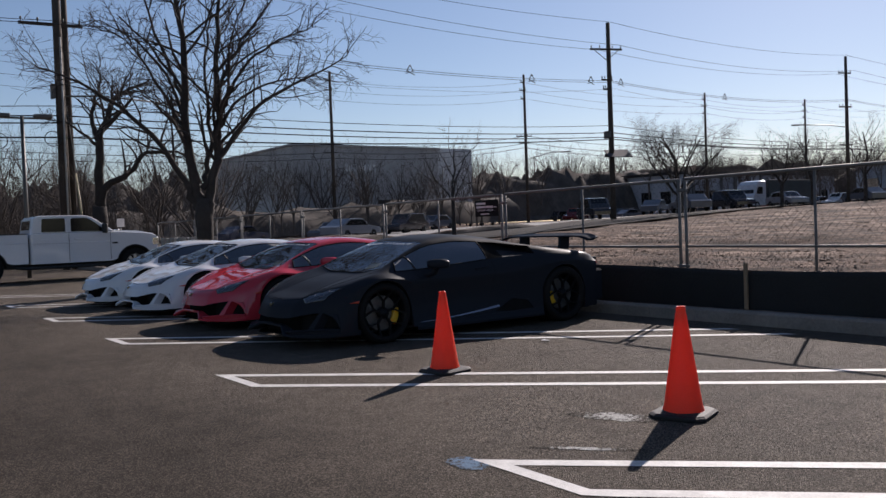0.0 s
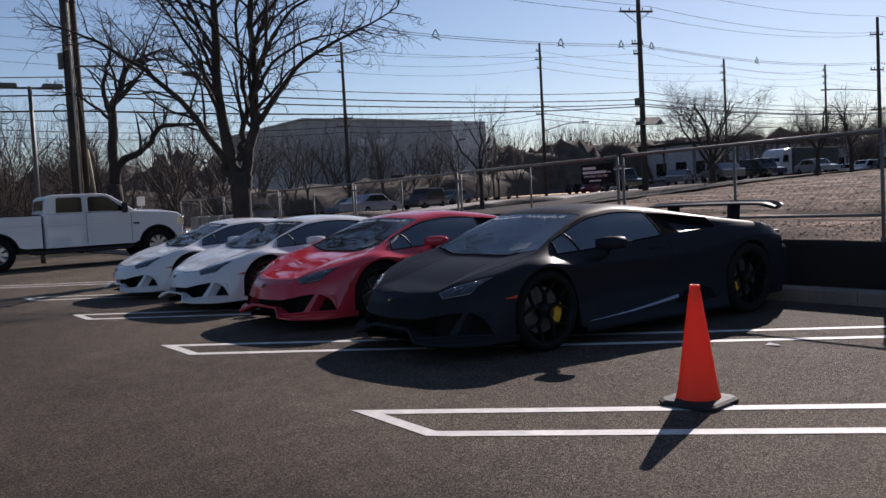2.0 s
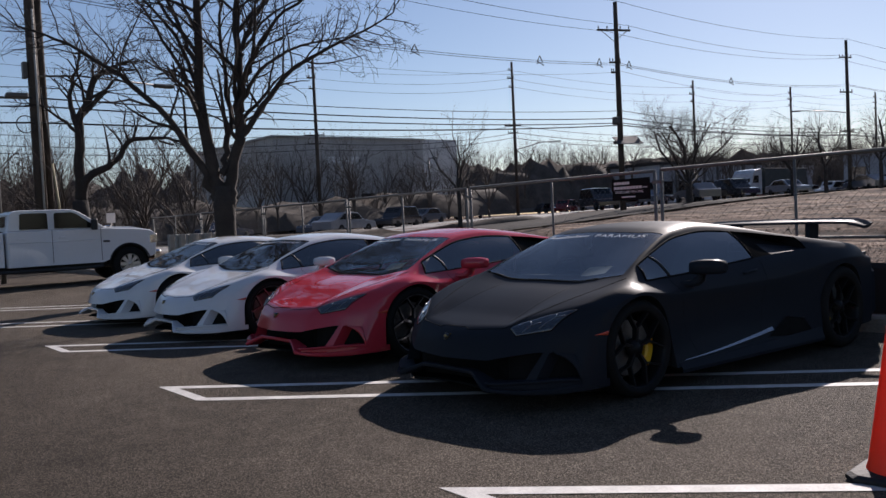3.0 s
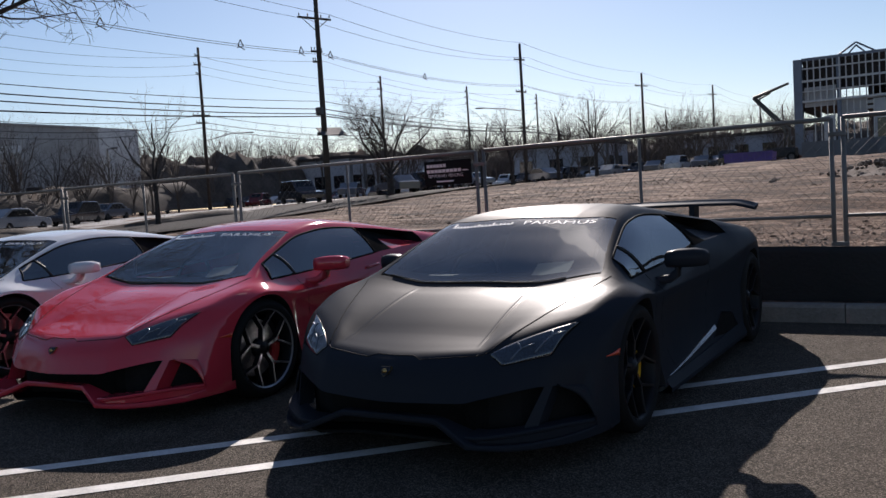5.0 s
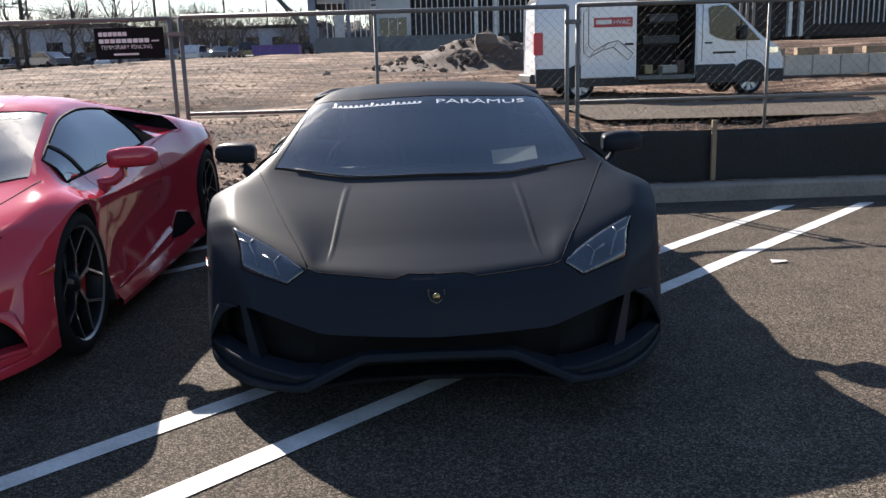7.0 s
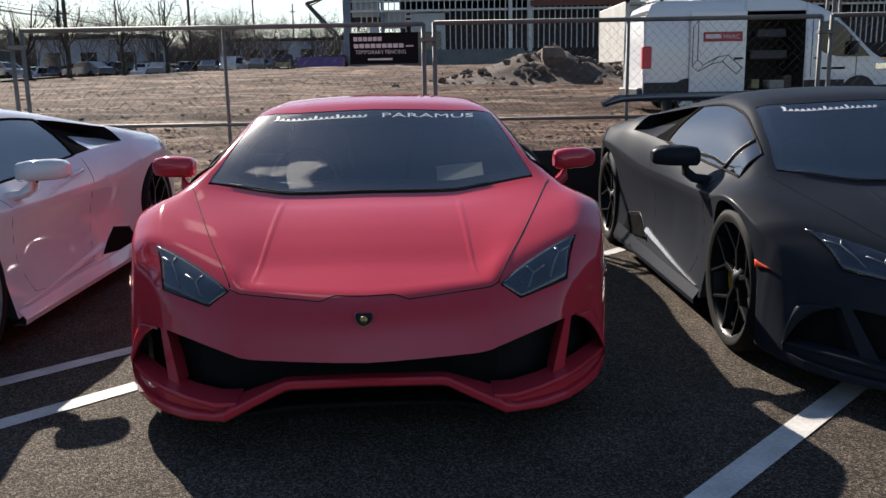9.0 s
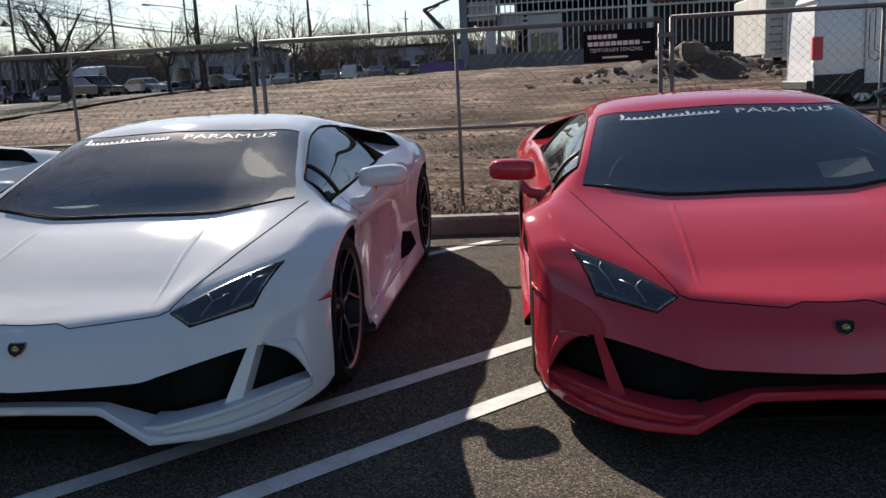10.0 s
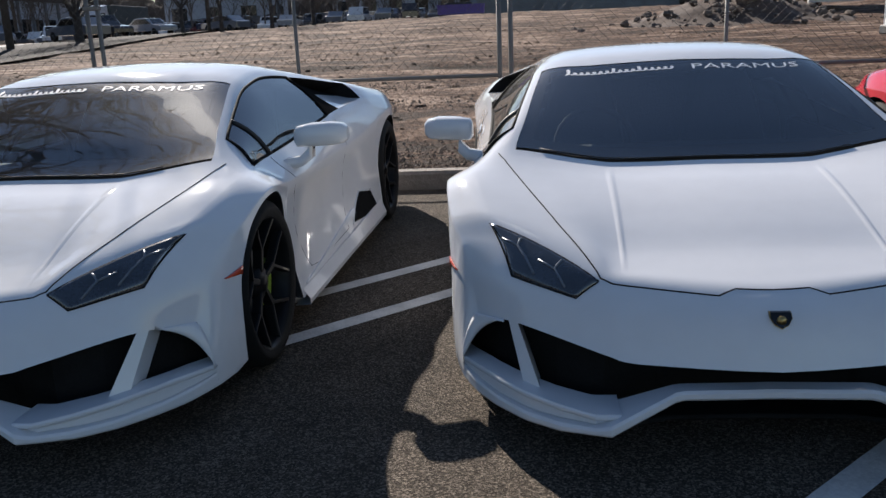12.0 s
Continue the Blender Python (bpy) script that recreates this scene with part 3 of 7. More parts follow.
def side_glass(sd):
    """The side window: a nearly flat pane between the roof edge and the belt line."""
    rows = [[pane_point(st, t, sd) for t in np.linspace(0, 1, 7)] for st in STAT if 1.139 <= st <= 2.451]
    return Geo().grid(rows if sd > 0 else [list(reversed(r)) for r in rows])


def mirror_x(p, side):
    return (p[0] * side, p[1], p[2])


def skin_region(want, lift=0.0, sides=(1, -1)):
    g = Geo()
    for side in sides:
        if side == sides[0]:
            idx, verts, faces = {}, [], []
        for i in range(len(STAT) - 1):
            for k in range(len(COLS) - 1):
                if region((STAT[i] + STAT[i + 1]) / 2, (COLS[k] + COLS[k + 1]) / 2) != want:
                    continue
                q = []
                for a, b in ((i, k), (i, k + 1), (i + 1, k + 1), (i + 1, k)):
                    key = (a, b, side if b else 0)
                    if key not in idx:
                        idx[key] = len(verts)
                        p = SKIN[a][b] + skin_normal(STAT[a], COLS[b]) * lift if lift else SKIN[a][b]
                        verts.append(mirror_x(p, side))
                    q.append(idx[key])
                faces.append(tuple(q) if side > 0 else tuple(reversed(q)))
    g.add(verts, faces, 0, True)
    return g


def skin_patch(corners, n, m, lift, thick=0.004, side=1):
    """A panel on the skin, between four (s, v) corners: a-b one edge, d-c the other."""
    a, b, c, d = corners
    rows = []
    for i in range(m + 1):
        t = i / m
        row = []
        for k in range(n + 1):
            u = k / n
            s = (a[0] * (1 - u) + b[0] * u) * (1 - t) + (d[0] * (1 - u) + c[0] * u) * t
            v = (a[1] * (1 - u) + b[1] * u) * (1 - t) + (d[1] * (1 - u) + c[1] * u) * t
            row.append(Vector(mirror_x(hull(s, v) + skin_normal(s, v) * lift, side)))
        rows.append(row)
    return rows


def skin_line(path, r, side=1, lift=0.0, n=4):
    """A thin tube along (s, v) points."""
    g = Geo()
    pts = []
    for (s0, v0), (s1, v1) in zip(path, path[1:]):
        m = max(2, int(max(abs(s1 - s0) / 0.05, abs(v1 - v0) / 0.12)))
        pts += [(s0 + (s1 - s0) * i / m, v0 + (v1 - v0) * i / m) for i in range(m)]
    pts.append(path[-1])
    return g.tube([mirror_x(hull(s, v) + skin_normal(s, v) * lift, side) for s, v in pts], r, n)


def bar(xs, top, low, front, depth, side=1, mi=0):
    """A solid strip across the car's front: top, low and front are tables over x."""
    rows = []
    for x in xs:
        zt, zb, y = lin(top, abs(x)), lin(low, abs(x)), lin(front, abs(x))
        d = lin(depth, abs(x)) if hasattr(depth, "__len__") else depth
        b = min(0.008, (zt - zb) * 0.3)
        rows.append([(x * side, y + b, zb), (x * side, y, zb + b), (x * side, y, zt - b), (x * side, y + b, zt), (x * side, y + d, zt), (x * side, y + d, zb)])
    g = Geo().grid(rows, mi, False, wrap=True)
    o = len(g.v)
    g.f += [tuple(range(6)), tuple(range(o - 1, o - 7, -1))]
    g.m += [mi, mi]
    g.s += [False, False]
    return g


def merge(*geos):
    g = Geo()
    for h in geos:
        o = len(g.v)
        g.v += h.v
        g.f += [tuple(i + o for i in q) for q in h.f]
        g.m += h.m
        g.s += h.s
    return g


BLADE_TOP = [(0, 0.246), (0.27, 0.246), (0.43, 0.185), (0.50, 0.158), (0.66, 0.152), (0.80, 0.155), (0.87, 0.165), (0.925, 0.18)]
FIN_TOP = [(0.43, 0.188), (0.55, 0.196), (0.70, 0.208), (0.80, 0.212), (0.90, 0.205)]
FIN_LOW = [(x, z - 0.018) for x, z in FIN_TOP]
FIN_Y = [(0.43, 0.0), (0.50, -0.012), (0.60, 0.042), (0.70, 0.122), (0.78, 0.220), (0.86, 0.350), (0.90, 0.425)]
BLADE_LOW = [(0, 0.216), (0.265, 0.216), (0.463, 0.138), (0.62, 0.125), (0.83, 0.118), (0.925, 0.128)]
BLADE_Y = [(0, 0.035), (0.27, 0.025), (0.463, -0.045), (0.60, 0.02), (0.70, 0.10), (0.78, 0.20), (0.86, 0.33), (0.90, 0.42), (0.925, 0.53)]


def front_end(paint, mesh_mat, car):
    xs = list(np.linspace(-0.925, 0.925, 81))
    lower = part("front_bumper", bar(xs, BLADE_TOP, BLADE_LOW, BLADE_Y, [(0, 0.06), (0.27, 0.06), (0.46, 0.16), (0.925, 0.12)]), [paint], car)
    for sd in (1, -1):
        xs_fin = list(np.linspace(0.43, 0.90, 20))
        part("bumper_fin", bar(xs_fin, FIN_TOP, FIN_LOW, FIN_Y, 0.14, sd), [paint], lower)
        part("bumper_groove", bar(xs_fin, [(x, z + 0.002) for x, z in FIN_LOW], [(x, z - 0.004) for x, z in BLADE_TOP], [(x, y + 0.014) for x, y in FIN_Y], 0.10, sd), [paint], lower)
        g = Geo()
        a, b = Vector((0.675, 0.17, 0.19)), Vector((0.735, 0.285, 0.385))
        w = Vector((0.016, 0.012, -0.003))
        rows = []
        for t in np.linspace(0, 1, 6):
            p = a.lerp(b, t)
            q = w * (1.5 - 0.7 * t)
            rows.append([mirror_x(p - q, sd), mirror_x(p + q + Vector((0, 0.004, 0)), sd), mirror_x(p + q + Vector((0, 0.12, 0)), sd), mirror_x(p - q + Vector((0, 0.12, 0)), sd)])
        g.grid(rows, 0, False, wrap=True)
        part("bumper_strut", g, [paint], lower)
        # dark duct behind the openings
        gy = [(x, y + 0.24) for x, y in BLADE_Y[:-1]]
        part("grille", bar(list(np.linspace(0, 0.875, 20)), [(0, 0.33), (0.4, 0.345), (0.70, 0.38), (0.875, 0.36)], [(0, 0.12), (0.88, 0.12)], gy, 0.05, sd), [mesh_mat], lower)
    # outer corner of the fascia, which rounds off the outer opening
    for sd in (1, -1):
        corner, a, b = hull(0, 4), hull(0, 3.35), hull(0, 4.78)
        rows = []
        for i in range(13):
            t = i / 12
            edge = hull(0, 3.35 + 0.65 * t / 0.45 if t < 0.45 else 4 + 0.78 * (t - 0.45) / 0.55)
            inner = a.lerp(b, t) + (corner - a.lerp(b, 0.45)) * 0.36 * math.sin(math.pi * t)
            rows.append([mirror_x(edge.lerp(inner, u), sd) for u in (0, 0.35, 0.7, 1)])
        part("fascia_corner", Geo().sheet(rows, -0.01 * sd), [paint], lower)
    part("splitter", bar(list(np.linspace(-0.77, 0.77, 41)), [(0, 0.112), (0.88, 0.112)], [(0, 0.095), (0.88, 0.095)], [(x, y + 0.13) for x, y in BLADE_Y], 0.35), [M["void"]], lower)
    return lower


def wheel(car, x, y, r, w, rim_mat, cal_mat, rim_edge, front):
    """Tyre, rim with five forked spokes, disc and caliper, axle along x; outer face towards +x or -x."""
    sd = 1 if x > 0 else -1
    hub = new("wheel")
    hub.parent = car
    hub.matrix_basis = pose(x, y, r, 0, 0, 0 if sd > 0 else 180)
    rr = 0.262
    tyre = [(rr - 0.004, 0.0), (rr + 0.012, 0.004), (rr + 0.03, 0.012), (r - 0.03, 0.008), (r - 0.008, -0.008), (r, -0.03), (r, -w + 0.03), (r - 0.01, -w + 0.008), (rr, -w)]
    part("tyre", Geo().lathe(tyre, 48, "x"), [M["tyre"]], hub)
    g = Geo().lathe([(rr, 0.002), (rr - 0.008, -0.006), (rr - 0.016, -0.02), (rr - 0.022, -w * 0.5), (rr - 0.02, -w + 0.02)], 48, "x")
    g.lathe([(0.0, -0.02), (0.03, -0.022), (0.036, -0.032), (0.062, -0.038), (0.066, -0.08)], 20, "x")
    for k in range(5):
        a0 = 2 * math.pi * k / 5 + 0.3
        at = lambda a, q, d: Vector((d, q * math.cos(a), q * math.sin(a)))
        for da in (-0.24, 0.24):
            path = [at(a0 + da * 0.1, 0.045, -0.036), at(a0 + da * 0.18, 0.135, -0.03), at(a0 + da * 1.25, 0.205, -0.018), at(a0 + da * 1.6, rr - 0.010, -0.008)]
            rows = []
            for i, p in enumerate(path):
                d = (path[min(i + 1, 3)] - path[max(i - 1, 0)]).normalized()
                sv = d.cross(Vector((1, 0, 0))).normalized() * (0.0075 if i else 0.011)
                rows.append([p + sv, p + sv * 0.7 + Vector((0.006, 0, 0)), p - sv * 0.7 + Vector((0.006, 0, 0)), p - sv, p - sv + Vector((-0.03, 0, 0)), p + sv + Vector((-0.03, 0, 0))])
            g.grid(rows, 0, False, wrap=True)
            if rim_edge:
                for u in (1, 2):
                    edge = [[r_[u] + Vector((0.0012, 0, 0)), r_[u].lerp(r_[3 - u], 0.34) + Vector((0.0012, 0, 0))] for r_ in rows]
                    g.grid(edge, 1, False)
    if rim_edge:
        g.lathe([(rr - 0.001, 0.0045), (rr - 0.010, -0.004)], 48, "x", mi=1)
    part("rim", g, [rim_mat, M["rim_silver"]], hub)
    part("brake_disc", Geo().lathe([(0.0, -0.10), (0.19, -0.10), (0.19, -0.13), (0.0, -0.13)], 40, "x", smooth=False), [M["disc"]], hub)
    ca = math.radians(-15 if front else 195)
    if sd < 0:
        ca = math.pi - ca
    rows = []
    for k in range(9):
        a = ca - 0.48 + 0.96 * k / 8
        rows.append([(d, q * math.cos(a), q * math.sin(a)) for d, q in ((-0.075, 0.135), (-0.066, 0.15), (-0.066, 0.20), (-0.08, 0.212), (-0.15, 0.212), (-0.15, 0.135))])
    g = Geo().grid(rows, 0, False, wrap=True)
    g.add(rows[0], [tuple(range(6))]).add(rows[-1], [tuple(range(5, -1, -1))])
    part("brake_caliper", g, [cal_mat], hub)
    return hub


def side_mirror(paint, car, sd):
    g = Geo()
    rows = []
    n = 14
    for t, hw, hh, hd in ((0, 0.55, 0.6, 0.5), (0.06, 0.85, 0.9, 0.85), (0.3, 1, 1, 1), (0.7, 0.98, 1, 0.95), (0.92, 0.8, 0.85, 0.75), (1.0, 0.45, 0.5, 0.4)):
        x = 0.90 + 0.222 * t
        yc = 1.585 + 0.075 * t
        zc = 0.822 + 0.006 * math.sin(t * 3)
        ring = []
        for k in range(n):
            a = 2 * math.pi * k / n
            c, s_ = math.cos(a), math.sin(a)
            sq = lambda q: math.copysign(abs(q) ** 0.6, q)
            ring.append((sd * x, yc + 0.075 * hd * sq(c), zc + 0.052 * hh * sq(s_)))
        rows.append(ring)
    g.grid(rows, 0, True, wrap=True)
    g.add(rows[0], [tuple(range(n))], 0, False).add(rows[-1], [tuple(range(n - 1, -1, -1))], 0, True)
    house = part("side_mirror", g, [paint], car)
    g = Geo()
    for box in ((0.84, 1.46, 0.705), (0.93, 1.535, 0.712), (0.968, 1.555, 0.745), (0.965, 1.575, 0.80)),:
        ring = [[(x, y, z - 0.02), (x, y + 0.085, z - 0.02), (x - 0.012, y + 0.085, z + 0.022), (x - 0.012, y, z + 0.022)] for x, y, z in box]
        g.grid([[mirror_x(p, sd) for p in r] for r in ring], 0, True, wrap=True)
    part("mirror_arm", g, [paint], house)
    part("mirror_glass", Geo().grid([[(sd * 0.93, 1.655, 0.79), (sd * 1.09, 1.722, 0.79)], [(sd * 0.93, 1.655, 0.856), (sd * 1.09, 1.722, 0.856)]], 0, False), [M["chrome"]], house)
    return house


FONT_TEXT = {}


def text_outline(body, height):
    """Flat letters as vertices and faces, from the built-in font; x from 0 to the width."""
    if body in FONT_TEXT:
        return FONT_TEXT[body]
    cu = bpy.data.curves.new("letters", "FONT")
    cu.body, cu.size, cu.resolution_u = body, height * 1.4, 2
    ob = bpy.data.objects.new("letters", cu)
    scene.collection.objects.link(ob)
    dg = bpy.context.evaluated_depsgraph_get()
    me = bpy.data.meshes.new_from_object(ob.evaluated_get(dg))
    v = [tuple(p.co) for p in me.vertices]
    f = [tuple(p.vertices) for p in me.polygons]
    bpy.data.objects.remove(ob)
    bpy.data.curves.remove(cu)
    bpy.data.meshes.remove(me)
    FONT_TEXT[body] = v, f
    return v, f


def windscreen_point(x, s, lift):
    sd = 1 if x >= 0 else -1
    v = 0.0
    lo, hi = 0.0, 1.99
    for _ in range(24):
        v = (lo + hi) / 2
        lo, hi = (v, hi) if hull(s, v).x < abs(x) else (lo, v)
    return Vector(mirror_x(hull(s, v) + skin_normal(s, v) * lift, sd))


def banner(car, screen):
    v, f = text_outline("PARAMUS", 0.052)
    w = max(p[0] for p in v)
    k = 0.46 / w
    vv = [windscreen_point(0.035 + p[0] * k, 1.535 + p[1] * 0.85, -0.0013) for p in v]
    part("banner_lettering", Geo().add(vv, f), [M["white_decal"]], screen, "white dealer lettering on the glass")
    # the maker's script, as a plain looping stroke
    pts = []
    n = 170
    for i in range(n + 1):
        t = i / n
        a = i * 0.62
        big = 3.4 if t < 0.07 else 2.6 if 0.40 < t < 0.45 or 0.68 < t < 0.73 else 1.3
        pts.append((-0.49 + 0.455 * t + 0.011 * math.sin(a), 1.536 + 0.010 * t + 0.0095 * big * (1 - math.cos(a)) * 0.8 - 0.006))
    g = Geo()
    rows = []
    for i, (x, s) in enumerate(pts):
        x0, s0 = pts[max(i - 1, 0)]
        x1, s1 = pts[min(i + 1, n)]
        dx, ds = x1 - x0, s1 - s0
        ln = math.hypot(dx, ds)
        w = 0.0038 + 0.0014 * math.sin(i * 0.62)
        lift = -0.0013 + 0.0004 * (i % 2)
        rows.append([windscreen_point(x - ds / ln * w, s + dx / ln * w, lift), windscreen_point(x + ds / ln * w, s - dx / ln * w, lift)])
    g.grid(rows, 0, False)
    part("banner_script", g, [M["white_decal"]], screen, "white script stroke on the glass")


def seats(car):
    for sd in (1, -1):
        seat = part("seat", Geo().box(sd * 0.36 - 0.23, sd * 0.36 + 0.23, 1.85, 2.3, 0.25, 0.42, 0, 0.04), [M["leather"]], car)
        rows = []
        for t in np.linspace(0, 1, 6):
            w = 0.24 - 0.09 * t ** 2
            y, z = 2.28 + 0.2 * t, 0.4 + 0.58 * t
            rows.append([(sd * 0.36 - w, y - 0.05, z), (sd * 0.36 - w * 0.5, y, z), (sd * 0.36 + w * 0.5, y, z), (sd * 0.36 + w, y - 0.05, z)])
        part("backrest", Geo().sheet(rows, -0.09), [M["leather"]], seat)
    g = Geo()
    rows = []
    for y, z in ((1.02, 0.70), (1.25, 0.765), (1.42, 0.765), (1.52, 0.72), (1.55, 0.55)):
        rows.append([(x, y + 0.05 * abs(x), z - 0.02 * abs(x)) for x in np.linspace(-0.72, 0.72, 9)])
    part("dashboard", g.sheet(rows, 0.03), [M["leather"]], car)
    ring = [(-0.36 + 0.17 * math.cos(a), 1.6 + 0.06 * math.sin(a), 0.73 + 0.16 * math.sin(a)) for a in np.linspace(0, 2 * math.pi, 25)]
    part("steering_wheel", Geo().tube(ring, 0.014, 8, caps=False), [M["leather"]], car)
    part("cabin_floor", Geo().box(-0.80, 0.80, 1.0, 2.62, 0.18, 0.24).box(-0.82, -0.78, 1.1, 2.6, 0.2, 0.72).box(0.78, 0.82, 1.1, 2.6, 0.2, 0.72).box(-0.5, 0.5, 2.58, 2.62, 0.2, 0.96), [M["leather"]], car)


def v_for_x(s, x, lo=1.2, hi=3.0):
    """The line on which the skin lies x from the middle at station s."""
    for _ in range(30):
        v = (lo + hi) / 2
        lo, hi = (v, hi) if hull(s, v).x < x else (lo, v)
    return (lo + hi) / 2


HOOD_EDGE = [(s, v_for_x(s, 0.475 + (s - 0.2) / 0.76 * 0.30)) for s in np.linspace(0.19, 0.965, 14)]


def v_for_z(s, z):
    """The line below the shoulder on which the skin lies at height z at station s."""
    lo, hi = 4.0, 5.0
    for _ in range(20):
        v = (lo + hi) / 2
        lo, hi = (v, hi) if hull(s, v).z > z else (lo, v)
    return v


def sports_car(m, label, paint, cal, rim_edge=False, wing=False, sheet=False):
    car = root("sports_car", m, label, "sports car", "parked sports cars")
    black, blk = M["black_plastic"], M["gloss_black"]
    body = skin_region("body")
    # turned-in lower edge and front edge
    for sd in (1, -1):
        rows = [[mirror_x(SKIN[i][-1], sd), mirror_x(SKIN[i][-1] - Vector((0.05, 0, -0.004)), sd)] for i in range(len(STAT))]
        body.grid(rows, 1, False)
        k4 = COLS.index(3.9)
        for lip, mi in ((SKIN[0][:k4 + 1], 1), (SKIN[0][k4:], 0)):
            body.grid([[mirror_x(p, sd) for p in lip], [mirror_x(p + Vector((0, 0.10, 0.005)), sd) for p in lip]], mi, False)
        tail = [mirror_x(p, sd) for p in SKIN[-1]]
        body.add(tail + [(0, 4.33, 0.2)], [(i, i + 1, len(tail)) for i in range(len(tail) - 1)], 1)
        # air scoop behind the side window: a ramp that sinks inwards to the rear, under the roof edge
        vs = [2.9, 2.7, 2.5, 2.3, 2.13]
        rows, roof = [], []
        for s in np.linspace(2.45, 3.15, 13):
            t = (s - 2.45) / 0.70
            d = 0.012 + 0.14 * t
            rows.append([mirror_x(hull(s, v) - Vector((d * ((2.9 - v) / 0.77) ** 0.7, 0, 0.05 * t * ((2.9 - v) / 0.77) ** 0.6)), sd) for v in vs])
            roof.append([rows[-1][-1], mirror_x(hull(s, 2.13), sd)])
        g = Geo().grid(rows[:5], 1, True).grid([r[:3] for r in rows[4:]], 0, True).grid([r[2:] for r in rows[4:]], 1, True).grid(roof, 1, False)
        g.grid([[mirror_x(hull(2.45, v), sd) for v in vs], rows[0]], 1, False)
        scoop = part("air_scoop", g, [paint, M["void"]], car, "dark air scoop behind the side window")
        part("scoop_wall", Geo().grid([[mirror_x(hull(3.15, v) - Vector((0, 0.012, 0)), sd) for v in vs], [mirror_x(hull(3.15, v) - Vector((0.014, 0.002, 0)), sd) for v in vs], rows[-1]], 0, False), [M["void"]], scoop)
    shell = part("body", body, [paint, black], car)
    part("cowl", skin_region("cowl", -0.006), [M["void"]], car)
    screen = part("windscreen", skin_region("windscreen", -0.002), [G_WIND], car, "raked windscreen with a white lettered banner")
    screen.visible_shadow = False
    # printed black border of the glass
    border = Geo()
    wide = [-v for v in (1.92, 1.8, 1.5, 1.0, 0.5)] + [0.0, 0.5, 1.0, 1.5, 1.8, 1.92]
    at = lambda st, v: mirror_x(hull(st, abs(v)) - skin_normal(st, abs(v)) * 0.007, 1 if v >= 0 else -1)
    border.grid([[at(st, v) for v in wide] for st in (1.001, 1.03, 1.065)], 0, True)
    for sd in (1, -1):
        border.grid([[at(st, sd * v) for v in (1.92, 1.84, 1.76)] for st in np.linspace(1.06, 1.615, 12)], 0, True)
    border.grid([[at(st, v) for v in wide] for st in (1.585, 1.615)], 0, True)
    part("windscreen_border", border, [M["void"]], screen, "black printed border of the glass")
    banner(car, screen)
    # wiper and black edge of the glass
    part("wiper", Geo().tube([windscreen_point(x, 0.997 + 0.003 * abs(x + 0.05), 0.004) for x in np.linspace(-0.62, 0.52, 16)], 0.003, 6), [black], car)
    for sd in (1, -1):
        win = part("side_window", side_glass(sd), [G_SIDE], car)
        win.visible_shadow = False
        loop = [pane_point(1.142, t, sd, 0.001) for t in np.linspace(1, 0, 7)] + [pane_point(st, 0, sd, 0.001) for st in np.linspace(1.2, 2.448, 16)] + [pane_point(2.448, t, sd, 0.001) for t in np.linspace(0, 1, 7)] + [pane_point(st, 1, sd, 0.001) for st in np.linspace(2.4, 1.142, 16)]
        part("window_seal", Geo().tube(loop, 0.008, 6), [M["seam"]], win)
        part("window_divider", Geo().tube([pane_point(1.30 + 0.13 * t, t, sd, 0.002) for t in np.linspace(0, 1, 7)], 0.010, 6), [black], win)
        # headlamp
        lamp = part("headlamp", Geo().sheet(skin_patch(((0.174, 2.02), (0.335, 3.11), (0.118, 3.04), (0.105, 2.32)), 14, 8, 0.004, side=sd), -0.01 * sd), [M["lamp_glass"]], car)
        part("headlamp_rim", merge(skin_line([(0.174, 2.02), (0.335, 3.11), (0.20, 3.12), (0.118, 3.04), (0.105, 2.32), (0.174, 2.02)], 0.0035, sd, 0.001)), [M["seam"]], lamp)
        for path in ([(0.205, 2.40), (0.165, 2.50), (0.125, 2.42)], [(0.165, 2.50), (0.175, 2.66)], [(0.255, 2.78), (0.205, 2.86), (0.135, 2.74)], [(0.205, 2.86), (0.225, 3.04)]):
            part("light_strip", skin_line(path, 0.004, sd, 0.005, 6), [M["lamp_grey"]], lamp)
        rows = []
        for u in np.linspace(0, 1, 7):
            top, foot = (0.18 + 0.197 * u, 0.470 + 0.020 * u), (0.18 + 0.176 * u, 0.467 - 0.006 * u)
            ends = [hull(st, v_for_z(st, z)) + Vector((0.003, -0.001, 0)) for st, z in (top, foot)]
            rows.append([mirror_x(ends[0].lerp(ends[1], q), sd) for q in (0, 0.5, 1)])
        part("marker_lamp", Geo().sheet(rows, -0.004 * sd), [M["orange_lens"]], car, "orange side marker lens")
        # seams
        part("hood_gap", skin_line(HOOD_EDGE, 0.0026, sd), [M["seam"]], shell)
        part("nose_gap", skin_line([(0.19, 1.98), (0.178, 1.5), (0.166, 0.5), (0.164, 0.36), (0.194, 0.24), (0.196, 0.0)], 0.0028, sd), [M["seam"]], shell)
        part("door_gap", skin_line([(1.40, 2.95), (1.43, 3.6), (1.455, 4.1), (1.50, 4.5), (1.58, 4.86), (1.75, 4.9), (2.36, 4.87), (2.45, 4.5), (2.50, 3.8), (2.49, 3.0)], 0.0015, sd), [M["seam"]], shell)
        # sill, side duct
        rows = []
